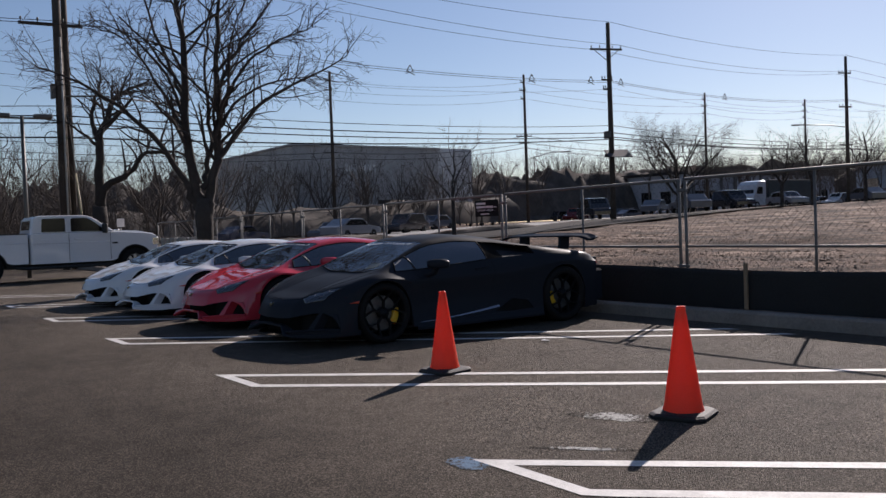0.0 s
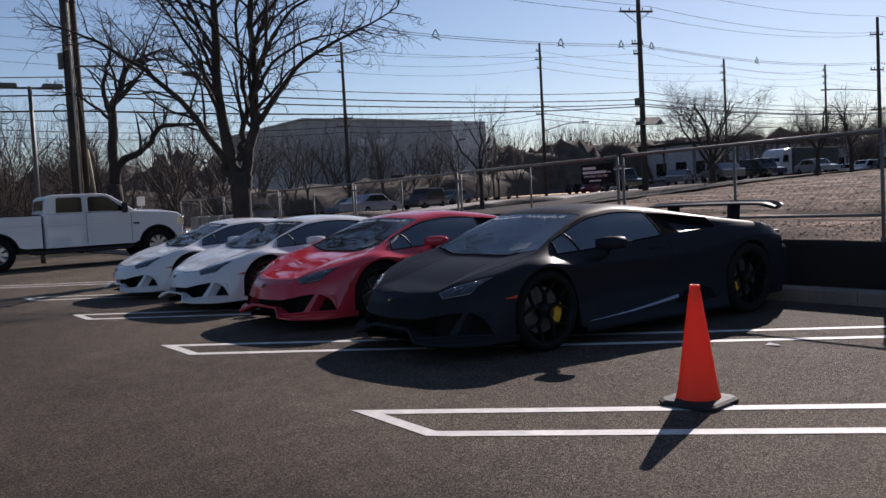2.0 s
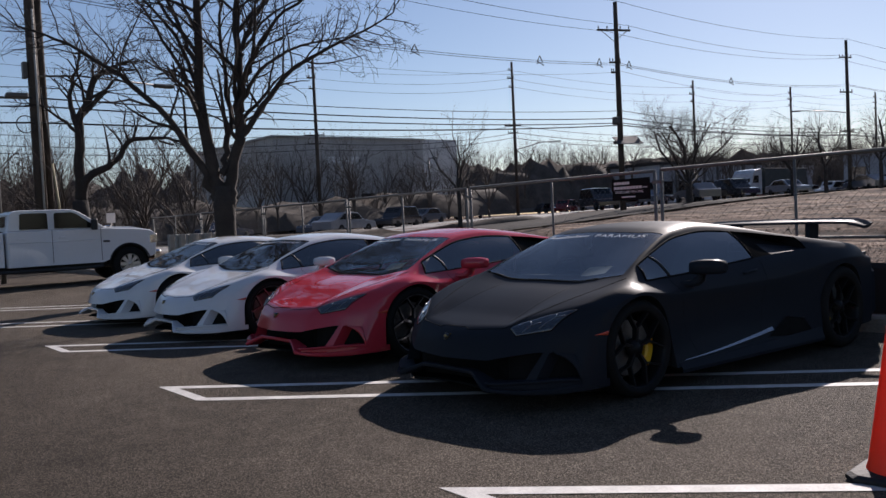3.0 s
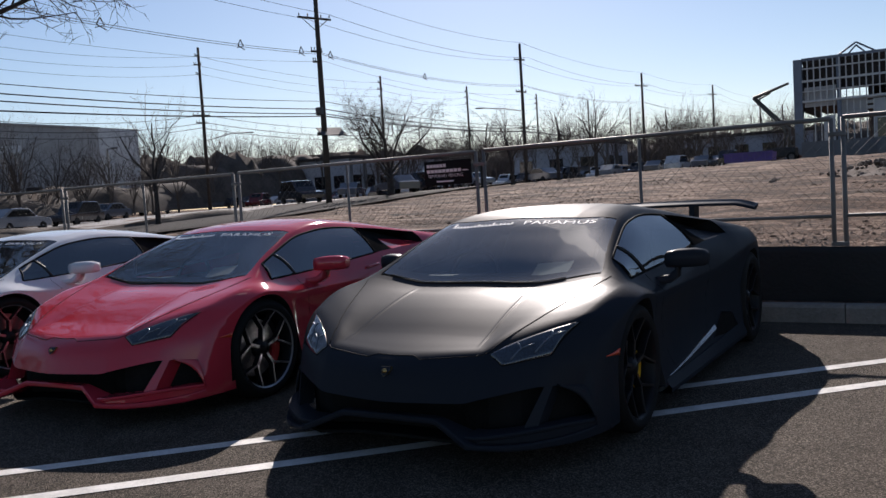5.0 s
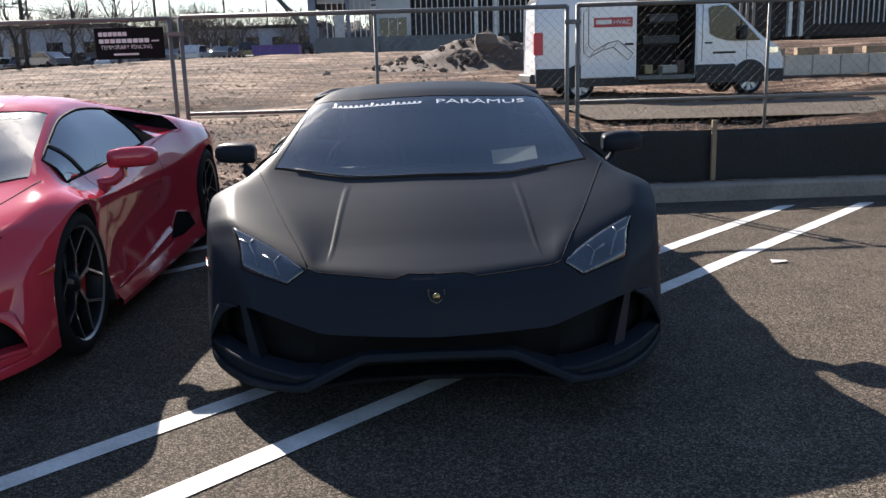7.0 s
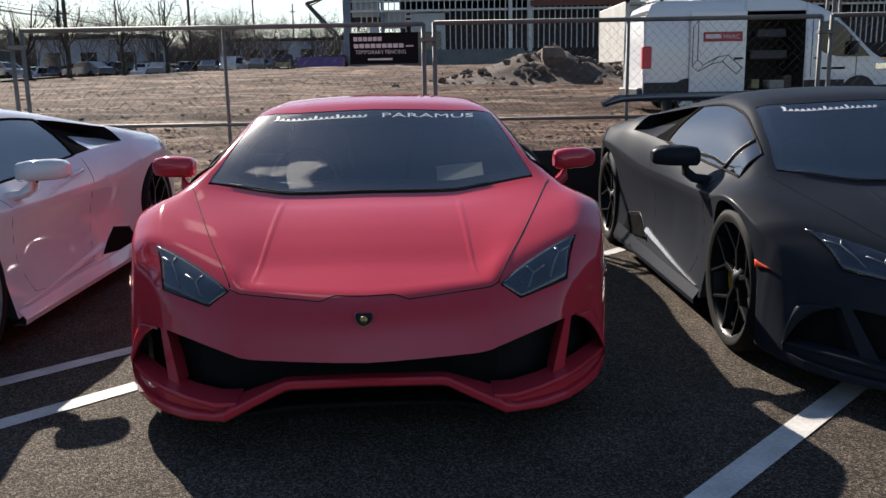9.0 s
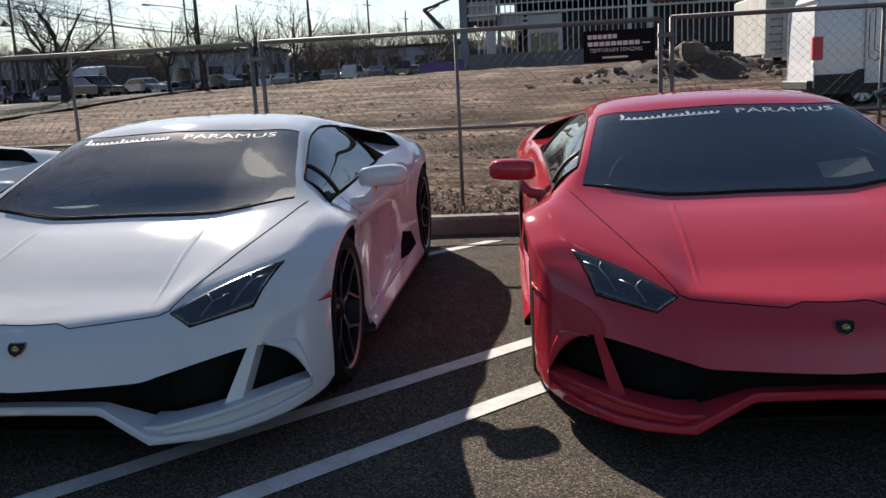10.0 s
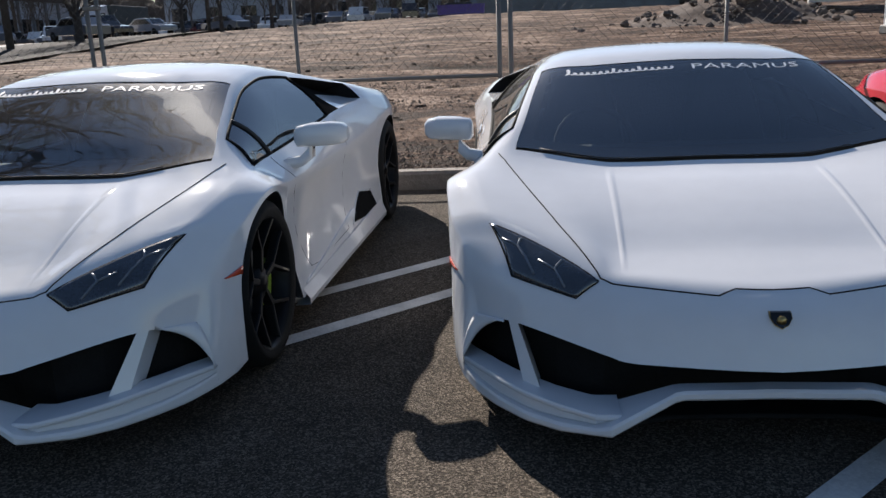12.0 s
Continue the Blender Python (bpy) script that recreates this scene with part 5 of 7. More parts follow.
first = utility_pole(-39.6, 9.15, 0.2, 14.8, 0.22, [(10.15, 2.4, 1.45), (13.7, 2.4, 1.45)], "thick brown utility pole with a crossarm and a street lamp")
part("lamp_arm", Geo().tube([(0.1, 0.15, 7.0), (0.0, 1.6, 7.12), (-0.3, 4.6, 7.0)], 0.04, 6), [M["lamp_metal"]], first)
part("lamp_head", Geo().box(-0.42, 0.42, -0.14, 0.14, -0.07, 0.07, 0, 0.04), [M["lamp_metal"]], first, m=pose(-0.34, 4.95, 6.98, 0, 0, 95))
part("guard_pipe", Geo().tube([(0.24, 0.04, -0.2), (0.24, 0.04, 9.4)], 0.045, 6), [material("pale_conduit", (0.42, 0.40, 0.36), 0.6, vary=0.2, scale=5)], first, "pale metal conduit")
part("stay_sleeve", Geo().tube([(0.342, 0.733, 0.0), (0.198, 0.417, 3.8)], 0.04, 8), [material("pale_yellow_sleeve", (0.45, 0.38, 0.22), 0.6, vary=0.2, scale=5)], first, "pale yellow plastic sleeve")
part("cable_box", Geo().box(-0.14, 0.14, -0.36, -0.2, 6.9, 7.5, 0, 0.02), [M["lamp_metal"]], first)
part("stay_wire", Geo().tube([(0.1, 0.2, 6.6), (0.35, 0.75, 0.0)], 0.02, 4), [M["galv"]], first)
utility_pole(-39.85, 9.5, 0.2, 14.2, 0.16, [], "second brown utility pole close beside the first")
BRACKETS = [(10.95, 0.8, 1.2), (10.3, 0.6, 1.2)]
big = utility_pole(-42.6, 45.4, 1.0, 14.9, 0.21, [(13.05, 2.4, 1.2)] + BRACKETS, "tall brown utility pole with a crossarm")
for sd in (1, -1):
    part("arm_brace", Geo().tube([(0.35 * sd, -0.2 + 0.9 * sd * 0.93, 12.0), (0.0, -0.2, 11.3)], 0.025, 5), [M["lamp_metal"]], big)
part("transformer", Geo().box(-0.25, 0.25, -0.5, -0.2, 5.9, 6.4, 0, 0.05), [M["lamp_metal"]], big)
NEAR_POLES = [(-44.6, 80.2, 16.0), (-43.0, 115, 16.1), (-41.6, 150, 17.2), (-40.2, 185, 17.3), (-41.2, 220, 18.1)]
for k, (x, y, top) in enumerate(NEAR_POLES):
    post = utility_pole(x, y, land(x, y), top, 0.2, [(top - 1.6, 2.3 if k else 1.4, 1.2), (top - 4.8, 1.4, 1.2), (top - 8.4, 1.5, 1.2)] if k != 1 else [(top - 1.7, 2.6, 1.2)])
    if k in (0, 2):
        h = top - land(x, y)
        part("lamp_arm", Geo().tube([(0, -0.1, h - 6.7), (-1.2, -1.6, h - 6.45), (-2.6, -3.8, h - 6.35)], 0.045, 6), [M["lamp_metal"]], post)
        part("lamp_head", Geo().box(-0.4, 0.4, -0.13, 0.13, -0.07, 0.06, 0, 0.03), [M["lamp_metal"]], post, m=pose(-2.8, -4.1, h - 6.37, 0, 0, 55))
FAR_POLES = [(-75.0, 41.2, 16.7), (-75.6, 66.9, 18.4), (-73.4, 97.3, 17.9), (-73.3, 121.3, 18.4), (-73.5, 148.7, 19.2), (-73.5, 175.6, 19.8), (-73.5, 204, 20.0), (-73.5, 235, 21.0), (-73.5, 262, 21.5)]
for k, (x, y, top) in enumerate(FAR_POLES):
    post = utility_pole(x, y, land(x, y), top, 0.2, [(top - 7.1, 1.9, 1.2), (top - 7.9, 1.2, 1.2), (top - 0.9, 0.5, 1.2), (top - 1.8, 0.8, 1.2), (top - 2.8, 0.5, 1.2)])
    if k == 1:
        h = top - land(x, y)
        part("lamp_arm", Geo().tube([(0, 0.1, h - 9.8), (1.6, 2.2, h - 9.1), (2.6, 3.6, h - 9.0)], 0.045, 6), [M["lamp_metal"]], post)
        part("lamp_head", Geo().box(-0.4, 0.4, -0.13, 0.13, -0.07, 0.06, 0, 0.03), [M["lamp_metal"]], post, m=pose(2.8, 3.9, h - 9.02, 0, 0, 55))
lines = root("overhead_wires", pose(0, 0, 0), "black overhead power and telephone wires", "wires", kind="stuff")
near = [(-37.2, -26), (-39.6, 9.15), (-42.6, 45.4)] + [p[:2] for p in NEAR_POLES]
hts = {
    "top": ((14.3, 14.6, 14.95, 16.1, 16.2, 17.3, 17.4, 18.2), 0.6, 0.014), "arm1": ((13.5, 13.8, 13.2, 14.5, 14.5, 15.7, 15.8, 16.6), 0.7, 0.014), "arm2": ((13.5, 13.8, 13.2, 14.5, 14.5, 15.7, 15.8, 16.6), 0.7, 0.014),
    "low1": ((10.2, 10.3, 10.9, 11.9, 12.3, 13, 13.4, 14), 0.6, 0.016), "low2": ((10.0, 10.15, 10.75, 11.75, 12.15, 12.9, 13.3, 13.9), 0.6, 0.016), "side1": ((8.6, 9.0, 10.3, 11.0, 11.6, 12, 13, 13), 0.8, 0.009),
    "c1": ((6.0, 6.8, 7.8, 7.8, 8.2, 9.2, 9.8, 10), 0.4, 0.022), "c2": ((5.7, 6.4, 7.3, 7.5, 7.9, 8.9, 9.4, 9.6), 0.35, 0.034), "c3": ((5.6, 6.1, 7.0, 7.3, 7.7, 8.6, 9.0, 9.3), 0.35, 0.034), "c4": ((5.2, 5.5, 6.85, 7.2, 7.5, 8.3, 8.8, 9.0), 0.3, 0.042),
}
for name, (zs, sag, r) in hts.items():
    off = {"arm1": -0.9, "arm2": 0.9, "low2": 0.25, "side1": 0.4}.get(name, 0.1)
    g = Geo()
    for i in range(len(near) - 1):
        a, b = near[i], near[i + 1]
        g = merge(g, wire((a[0] + off, a[1], zs[i]), (b[0] + off, b[1], zs[i + 1]), sag, r))
    part("wire", g, [M["wire"]], lines)
# spacers that hold the paired wires apart
for u in (0.27, 0.51, 0.78, 0.94, 1.03, 1.4):
    a, b, k = (near[1], near[2], u) if u < 1 else (near[2], near[3], u - 1)
    za, zb = (10.22, 10.82) if u < 1 else (10.82, 11.82)
    c = Vector((a[0] + (b[0] - a[0]) * k + 0.17, a[1] + (b[1] - a[1]) * k, za + (zb - za) * k - 0.6 * 4 * k * (1 - k)))
    g = Geo()
    for d0, d1 in (((0, -0.22, 0), (0, 0, 0.34)), ((0, 0, 0.34), (0, 0.2, 0)), ((0, 0.2, 0), (0, -0.3, -0.16)), ((0, -0.22, 0), (0, 0.3, -0.2))):
        g.tube([c + Vector(d0), c + Vector(d1)], 0.028, 4)
    part("wire_spacer", g, [M["wire"]], lines)
for dz, off, r in ((-0.9, 0.0, 0.016), (-1.8, -0.3, 0.016), (-2.8, 0.2, 0.016), (-7.1, 0.3, 0.03), (-7.9, 0.3, 0.035), (-8.4, -0.3, 0.035)):
    g = Geo()
    row = [(-74.5, -40, 16.2), (-74.8, 5, 16.5)] + FAR_POLES
    for a, b in zip(row, row[1:]):
        g = merge(g, wire((a[0] + off, a[1], a[2] + dz), (b[0] + off, b[1], b[2] + dz), 0.6, r))
    part("wire", g, [M["wire"]], lines)


def lot_lamp(x, y, z0, top, yaw, heads, label):
    p = root("lot_lamp", pose(x, y, z0, 0, 0, yaw), label, "street lamp")
    h = top - z0
    part("shaft", Geo().tube([(0, 0, -0.3), (0, 0, h)], [0.075, 0.06], 8), [M["lamp_metal"]], p)
    for sd in heads:
        part("lamp_arm", Geo().box(min(0, sd * 0.5), max(0, sd * 0.5), -0.04, 0.04, h - 0.08, h - 0.02), [M["lamp_metal"]], p)
        part("lamp_head", Geo().box(min(sd * 0.35, sd * 0.95), max(sd * 0.35, sd * 0.95), -0.2, 0.2, h - 0.06, h + 0.08, 0, 0.03), [M["lamp_metal"]], p)
    return p


lot_lamp(-33.2, 6.55, 0.0, 5.45, 85, (1, -1), "bronze parking lot lamp with two box heads")
lot_lamp(-80, 58, 1.5, 8.0, 40, (1,), "dark lot lamp with one box head")
# wire coils on the telephone cables
for y, z in ((6.75, 5.28), (8.75, 5.42)):
    ring = [(-39.4, y + 0.31 * math.cos(a), z + 0.31 * math.sin(a)) for a in np.linspace(0, 6.283, 17)]
    thing("cable_coil", Geo().tube(ring, 0.02, 5, caps=False), [M["wire"]], "black coil of spare telephone cable on the wires", "cable")
# small signs by the trees
M["sign_pale"] = material("pale_sign", (0.55, 0.50, 0.46), 0.6, vary=0.2, scale=5)
for x, y, z, w, h in ((-33.5, 4.75, 1.85, 0.34, 0.42), (-31, 9.0, 1.75, 0.24, 0.28)):
    s = root("post_sign", pose(x, y, 0.0, 0, 0, 90), "small pale sign on a thin post", "sign")
    part("post", Geo().tube([(0, 0, -0.2), (0, 0, z)], 0.03, 6), [M["galv"]], s)
    part("sign_plate", Geo().box(-w / 2, w / 2, -0.05, -0.03, z - h / 2, z + h / 2, 0, 0.005), [M["sign_pale"]], s)
# pallets stacked by the tree
M["pallet"] = material("weathered_wood", (0.34, 0.32, 0.29), 0.9, vary=0.4, scale=4)
stack = root("pallet_stack", pose(-24.7, 9.35, 0.1), "grey pallets standing on edge beside the tree", "pallets")
for k in range(5):
    for j in range(4):
        part("slat", Geo().box(-0.06, 0.06, j * 0.3, j * 0.3 + 0.12, 0, 1.1, 0, 0.008), [M["pallet"]], stack, m=pose(k * 0.2, -1.0 + k * 0.05, 0.0, 0, 6 * (k % 2), 0))


# ---- pickup truck ----
M["truck_white"] = car_paint("truck_white_paint", (0.70, 0.71, 0.73), 0.4)
M["trim_white"] = material("white_board", (0.75, 0.75, 0.74), 0.6, vary=0.1, scale=2)
M["alloy"] = material("alloy_wheel", (0.6, 0.6, 0.6), 0.3, metal=0.9, vary=0.2, scale=20)


def road_wheel(parent, x, y, r, w, rr, rim, sd, axis="x", spokes=8):
    """A plain road wheel with its outer face towards sd along the axis."""
    hub = new("wheel")
    hub.parent = parent
    hub.matrix_basis = pose(x, y, r, 0, 0, (0 if sd > 0 else 180) + (0 if axis == "x" else 90))
    part("tyre", Geo().lathe([(rr, 0.0), (rr + 0.02, 0.006), (r - 0.03, 0.004), (r, -0.03), (r, -w + 0.03), (r - 0.03, -w), (rr, -w)], 28, "x"), [M["tyre"]], hub)
    g = Geo().lathe([(rr, 0.0), (rr - 0.02, -0.02), (rr - 0.03, -0.10), (0.0, -0.10)], 28, "x")
    g.lathe([(0.0, -0.015), (0.06, -0.02), (0.07, -0.09)], 14, "x")
    for k in range(spokes):
        a = 2 * math.pi * k / spokes
        c, s = math.cos(a), math.sin(a)
        rows = []
        for q, hw in ((0.05, 0.03), (rr - 0.015, 0.04 * rr / 0.2)):
            rows.append([(dx, q * c - t * s, q * s + t * c) for dx, t in ((-0.02, -hw), (-0.02, hw), (-0.06, hw), (-0.06, -hw))])
        g.grid(rows, 0, False, wrap=True)
    part("rim", g, [rim], hub)
    return hub


def side_profile(poly, x0, x1, inset, mi=0):
    """A body drawn out across x from a side outline (y, z), with rounded shoulders."""
    cy, cz = sum(p[0] for p in poly) / len(poly), sum(p[1] for p in poly) / len(poly)
    rows = []
    w = x1 - x0
    for t, q in ((0, inset), (0.012, inset * 0.45), (0.04, inset * 0.12), (0.09, 0), (0.91, 0), (0.96, inset * 0.12), (0.988, inset * 0.45), (1, inset)):
        rows.append([(x0 + w * t, cy + (y - cy) * (1 - q * 0.5), z - (z - cz) * q * (1 if z > cz else 0.3)) for y, z in poly])
    g = Geo().grid(rows, mi, False, wrap=True)
    n = len(poly)
    return g.add(rows[0], [tuple(range(n))], mi).add(rows[-1], [tuple(range(n - 1, -1, -1))], mi)


def pickup():
    t = root("pickup_truck", pose(-29.5, 0, 0), "white crew-cab pickup truck parked on the asphalt", "pickup truck")
    W, B, D = M["truck_white"], M["black_plastic"], M["seam"]
    R, AZ = 0.545, 0.47                                  # wheel arches
    REAR, FRONT = 4.78, 9.02
    arch = lambda yc, a0, a1, n=13: [(yc - R * math.cos(a), AZ + R * math.sin(a)) for a in np.linspace(a0, a1, n)]
    # load bed, then cab and hood, with a dark gap between
    bed = [(3.42, 0.70), (4.06, 0.62)] + arch(REAR, 0.28, math.pi - 0.28) + [(5.50, 0.56), (5.93, 0.56), (5.93, 1.43), (5.88, 1.46), (3.50, 1.45), (3.42, 1.40)]
    part("bed_side", side_profile(bed, -2.0, 0.0, 0.05), [W], t)
    front = [(5.965, 0.54), (8.30, 0.54)] + arch(FRONT, 0.25, math.pi - 0.25) + [(9.70, 0.66), (9.76, 0.80), (9.78, 1.16), (9.74, 1.28), (9.62, 1.37), (9.30, 1.42), (8.50, 1.47), (8.44, 1.475), (6.00, 1.47), (5.965, 1.44)]
    part("body", side_profile(front, -2.0, 0.0, 0.06), [W], t)
    part("hood_bulge", side_profile([(8.50, 1.46), (8.62, 1.50), (9.20, 1.475), (9.55, 1.40), (9.55, 1.36), (8.50, 1.40)], -1.62, -0.38, 0.05), [W], t)
    part("cab", side_profile([(5.99, 1.46), (6.06, 1.90), (6.14, 1.975), (6.30, 2.0), (7.50, 2.0), (7.66, 1.975), (7.80, 1.92), (8.46, 1.47)], -1.93, -0.07, 0.10), [W], t)
    part("truck_bed", Geo().box(-1.9, -0.1, 3.55, 5.88, 1.455, 1.47), [B], t)
    part("back_window", Geo().add([(-1.72, 6.005, 1.55), (-0.28, 6.005, 1.55), (-0.33, 6.048, 1.86), (-1.67, 6.048, 1.86)], [(0, 1, 2, 3)]), [M["gloss_black"]], t)
    part("tailgate", Geo().box(-1.85, -0.15, 3.40, 3.44, 0.80, 1.43, 0, 0.012), [W], t)
    for s in (1, -1):
        xx = 0.001 if s > 0 else -2.001
        side = lambda a, b, y0, y1, z0, z1, bev=0.0: Geo().box(min(xx + a * s, xx + b * s), max(xx + a * s, xx + b * s), y0, y1, z0, z1, 0, bev)
        x = -0.078 if s > 0 else -1.922
        part("rear_window", Geo().prism([(6.30, 1.50), (6.32, 1.88), (6.36, 1.91), (6.94, 1.91), (6.97, 1.88), (6.98, 1.50)], x, x + 0.03 * s, "x"), [M["gloss_black"]], t)
        part("front_window", Geo().prism([(7.14, 1.50), (7.14, 1.88), (7.18, 1.91), (7.58, 1.91), (7.70, 1.86), (8.16, 1.52), (8.10, 1.48), (7.60, 1.50)], x, x + 0.03 * s, "x"), [M["gloss_black"]], t)
        part("bed_rail", side(-0.10, 0.004, 3.50, 5.90, 1.448, 1.475, 0.006), [B], t)
        for y in (7.06, 8.28):
            part("door_gap", side(0.0, 0.003, y - 0.006, y + 0.006, 0.60, 1.46), [D], t)
        for y in (6.22, 7.22):
            part("door_handle", side(0.0, 0.03, y, y + 0.17, 1.24, 1.28, 0.006), [W], t)
        part("body_crease", Geo().tube([(xx, 3.9, 1.18), (xx, 5.9, 1.18)], 0.012, 6), [W], t)
        part("body_crease", Geo().tube([(xx, 6.0, 1.16), (xx, 8.25, 1.16)], 0.012, 6), [W], t)
        part("step_bar", Geo().tube([(xx - 0.02 * s, 5.55, 0.46), (xx + 0.03 * s, 5.75, 0.43), (xx + 0.03 * s, 8.1, 0.43), (xx - 0.02 * s, 8.3, 0.46)], 0.045, 8), [B], t)
        part("fender_badge", side(0.0, 0.008, 8.33, 8.50, 1.08, 1.13), [B], t)
        part("side_mirror", side(0.02, 0.24, 8.02, 8.16, 1.42, 1.72, 0.03), [B], t)
        part("hood_latch", side(-0.36, -0.22, 8.48, 8.62, 1.47, 1.53, 0.02), [M["chrome"]], t)
        for y in (REAR, FRONT):
            road_wheel(t, -0.02 if s > 0 else -1.98, y, 0.46, 0.3, 0.27, M["alloy"], s)
            part("arch_flare", Geo().tube([(xx - 0.006 * s, q, z) for q, z in arch(y, 0.2, math.pi - 0.2, 17)], 0.022, 6), [B], t)
            part("wheel_well", Geo().prism(arch(y, 0.0, math.pi, 15), xx - 0.09 * s, xx - 0.55 * s, "x"), [M["void"]], t)
        part("tail_lamp", side(-0.10, 0.004, 3.405, 3.60, 0.92, 1.30, 0.02), [M["red_lens"]], t)
        part("head_lamp", side(-0.34, 0.004, 9.56, 9.79, 0.98, 1.25, 0.03), [M["chrome"]], t)
    part("front_bumper", Geo().box(-2.0, 0.0, 9.68, 9.90, 0.52, 0.80, 0, 0.05), [M["chrome"]], t)
    bumper = part("rear_bumper", Geo().box(-1.97, -0.03, 3.24, 3.46, 0.52, 0.78, 0, 0.03), [B], t, "black rear step bumper")
    part("bumper_top", Geo().box(-1.93, -0.07, 3.26, 3.44, 0.781, 0.79), [M["chrome"]], bumper)
    part("grille", Geo().box(-1.62, -0.38, 9.76, 9.80, 0.84, 1.27, 0, 0.01), [M["chrome"]], t)
    part("chassis", Geo().box(-1.7, -0.3, 3.6, 9.5, 0.42, 0.62), [B], t)
    part("windscreen", Geo().add([(-1.75, 8.42, 1.49), (-0.25, 8.42, 1.49), (-0.33, 7.83, 1.90), (-1.67, 7.83, 1.90)], [(0, 1, 2, 3)]), [M["gloss_black"]], t)
    return t


pickup()


# ---- panel van with an open side door ----
def cargo_van():
    X0, GZ = -7.70, land(-5, 22.6) - 0.02
    van = root("cargo_van", pose(X0, 22.6, GZ), "white high-roof work van with its side door open", "van")
    W, B = M["truck_white"], M["black_plastic"]
    # outline along x (from the rear), z; the body is drawn out along y
    top = [(0.0, 0.45), (0.0, 1.1), (0.05, 2.2), (0.14, 2.50), (0.35, 2.60), (3.2, 2.62), (3.7, 2.57), (4.1, 2.45), (4.5, 2.24), (4.8, 1.97), (5.1, 1.67), (5.4, 1.38), (5.6, 1.25), (5.78, 1.15), (5.9, 1.0), (5.96, 0.8), (5.98, 0.45)]
    D0, D1, DT, DB = 2.40, 3.83, 2.34, 0.50      # the side door's opening

    def shell(a, b, y0, y1, lo=None, hi=None):
        """One slice of the side wall between stations a and b."""
        xs = np.linspace(a, b, 26)
        rows = []
        for x in xs:
            zt = lin([(p[0], p[1]) for p in top[2:]], max(x, 0.05))
            z1 = zt if hi is None else min(hi, zt)
            z0 = 0.45 if lo is None else lo
            rows.append([(x, y0 + 0.034 + 0.10 * max(0, (z - 1.5) / 1.0) ** 2, z) for z in np.linspace(z0, z1, 10)])
        return Geo().sheet(rows, 0.03)

    for piece in (shell(0.0, D0, 0, 0), shell(D1, 5.95, 0, 0), shell(D0, D1, 0, 0, lo=DT), shell(D0, D1, 0, 0, hi=DB)):
        part("side_panel", piece, [W], van)
    far = shell(0.0, 5.95, 0, 0)
    far.v = [(x, 2.05 - y, z) for x, y, z in far.v]
    roof = []
    for x in np.linspace(0.05, 5.95, 48):
        z = lin([(p[0], p[1]) for p in top[2:]], x)
        e = 0.10 * max(0, (z - 1.5) / 1.0) ** 2
        roof.append([(x, e + (2.05 - 2 * e) * t, z + 0.03 * math.sin(math.pi * t)) for t in np.linspace(0, 1, 9)])
    part("roof", Geo().grid(roof, 0, True), [W], van)
    part("far_side", far, [W], van)
    rear = Geo().add([(0.0, 0.0, 0.45), (0.0, 2.05, 0.45), (0.05, 1.95, 2.2), (0.05, 0.1, 2.2), (0.2, 1.93, 2.5), (0.2, 0.12, 2.5)], [(0, 3, 2, 1), (3, 5, 4, 2)])
    part("rear_door", rear, [W], van)
    for a, b, zt in ((0.02, D0 - 0.01, 0.74), (D1 + 0.01, 4.8, 0.74), (4.803, 5.97, 0.60)):
        part("lower_cladding", Geo().box(a, b, -0.018, 0.03, 0.30, zt, 0, 0.004), [B], van, "black lower body cladding")
    part("load_floor", Geo().box(0.1, 4.0, 0.05, 2.0, 0.44, 0.52), [M["galv"]], van)
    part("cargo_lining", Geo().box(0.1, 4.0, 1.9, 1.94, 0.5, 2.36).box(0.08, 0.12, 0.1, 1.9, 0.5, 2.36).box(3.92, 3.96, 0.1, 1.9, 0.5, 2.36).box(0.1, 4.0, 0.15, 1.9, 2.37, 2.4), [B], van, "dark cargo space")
    part("sliding_door", Geo().box(1.08, 2.40, -0.07, -0.03, 0.50, 2.34, 0, 0.015), [W], van, "white sliding door pushed back")
    for k, (x, z, w, h, c) in enumerate(((2.72, 0.55, 0.2, 0.22, (0.30, 0.25, 0.12)), (3.15, 0.55, 0.38, 0.2, (0.35, 0.34, 0.30)), (3.5, 0.55, 0.2, 0.3, (0.10, 0.06, 0.05)), (2.65, 1.25, 0.9, 0.2, (0.05, 0.05, 0.045)), (2.8, 1.75, 0.7, 0.2, (0.04, 0.04, 0.045)))):
        part("cargo_box", Geo().box(x, x + w, 0.35, 0.75, z, z + h, 0, 0.02), [material("cargo_tone", c, 0.7, vary=0.3, scale=6)], van)
    part("door_step", Geo().box(2.43, 3.80, -0.12, 0.1, 0.42, 0.50, 0, 0.01), [M["galv"]], van)
    part("cab_window", Geo().prism([(4.16, 1.46), (4.12, 2.02), (4.2, 2.08), (4.52, 2.10), (4.74, 1.94), (5.38, 1.27), (4.62, 1.27), (4.3, 1.36)], -0.012, 0.02, "y"), [M["gloss_black"]], van)
    part("windscreen", Geo().add([(4.62, 0.3, 2.20), (5.46, 0.22, 1.39), (5.46, 1.83, 1.39), (4.62, 1.75, 2.20)], [(0, 1, 2, 3)]), [M["gloss_black"]], van)
    part("window_bar", Geo().box(4.88, 4.91, -0.018, 0.0, 1.29, 1.75), [B], van)
    for x in (3.98, 5.06):
        part("door_gap", Geo().box(x, x + 0.012, -0.004, 0.004, 0.82, 2.2 if x < 5 else 1.4), [M["seam"]], van)
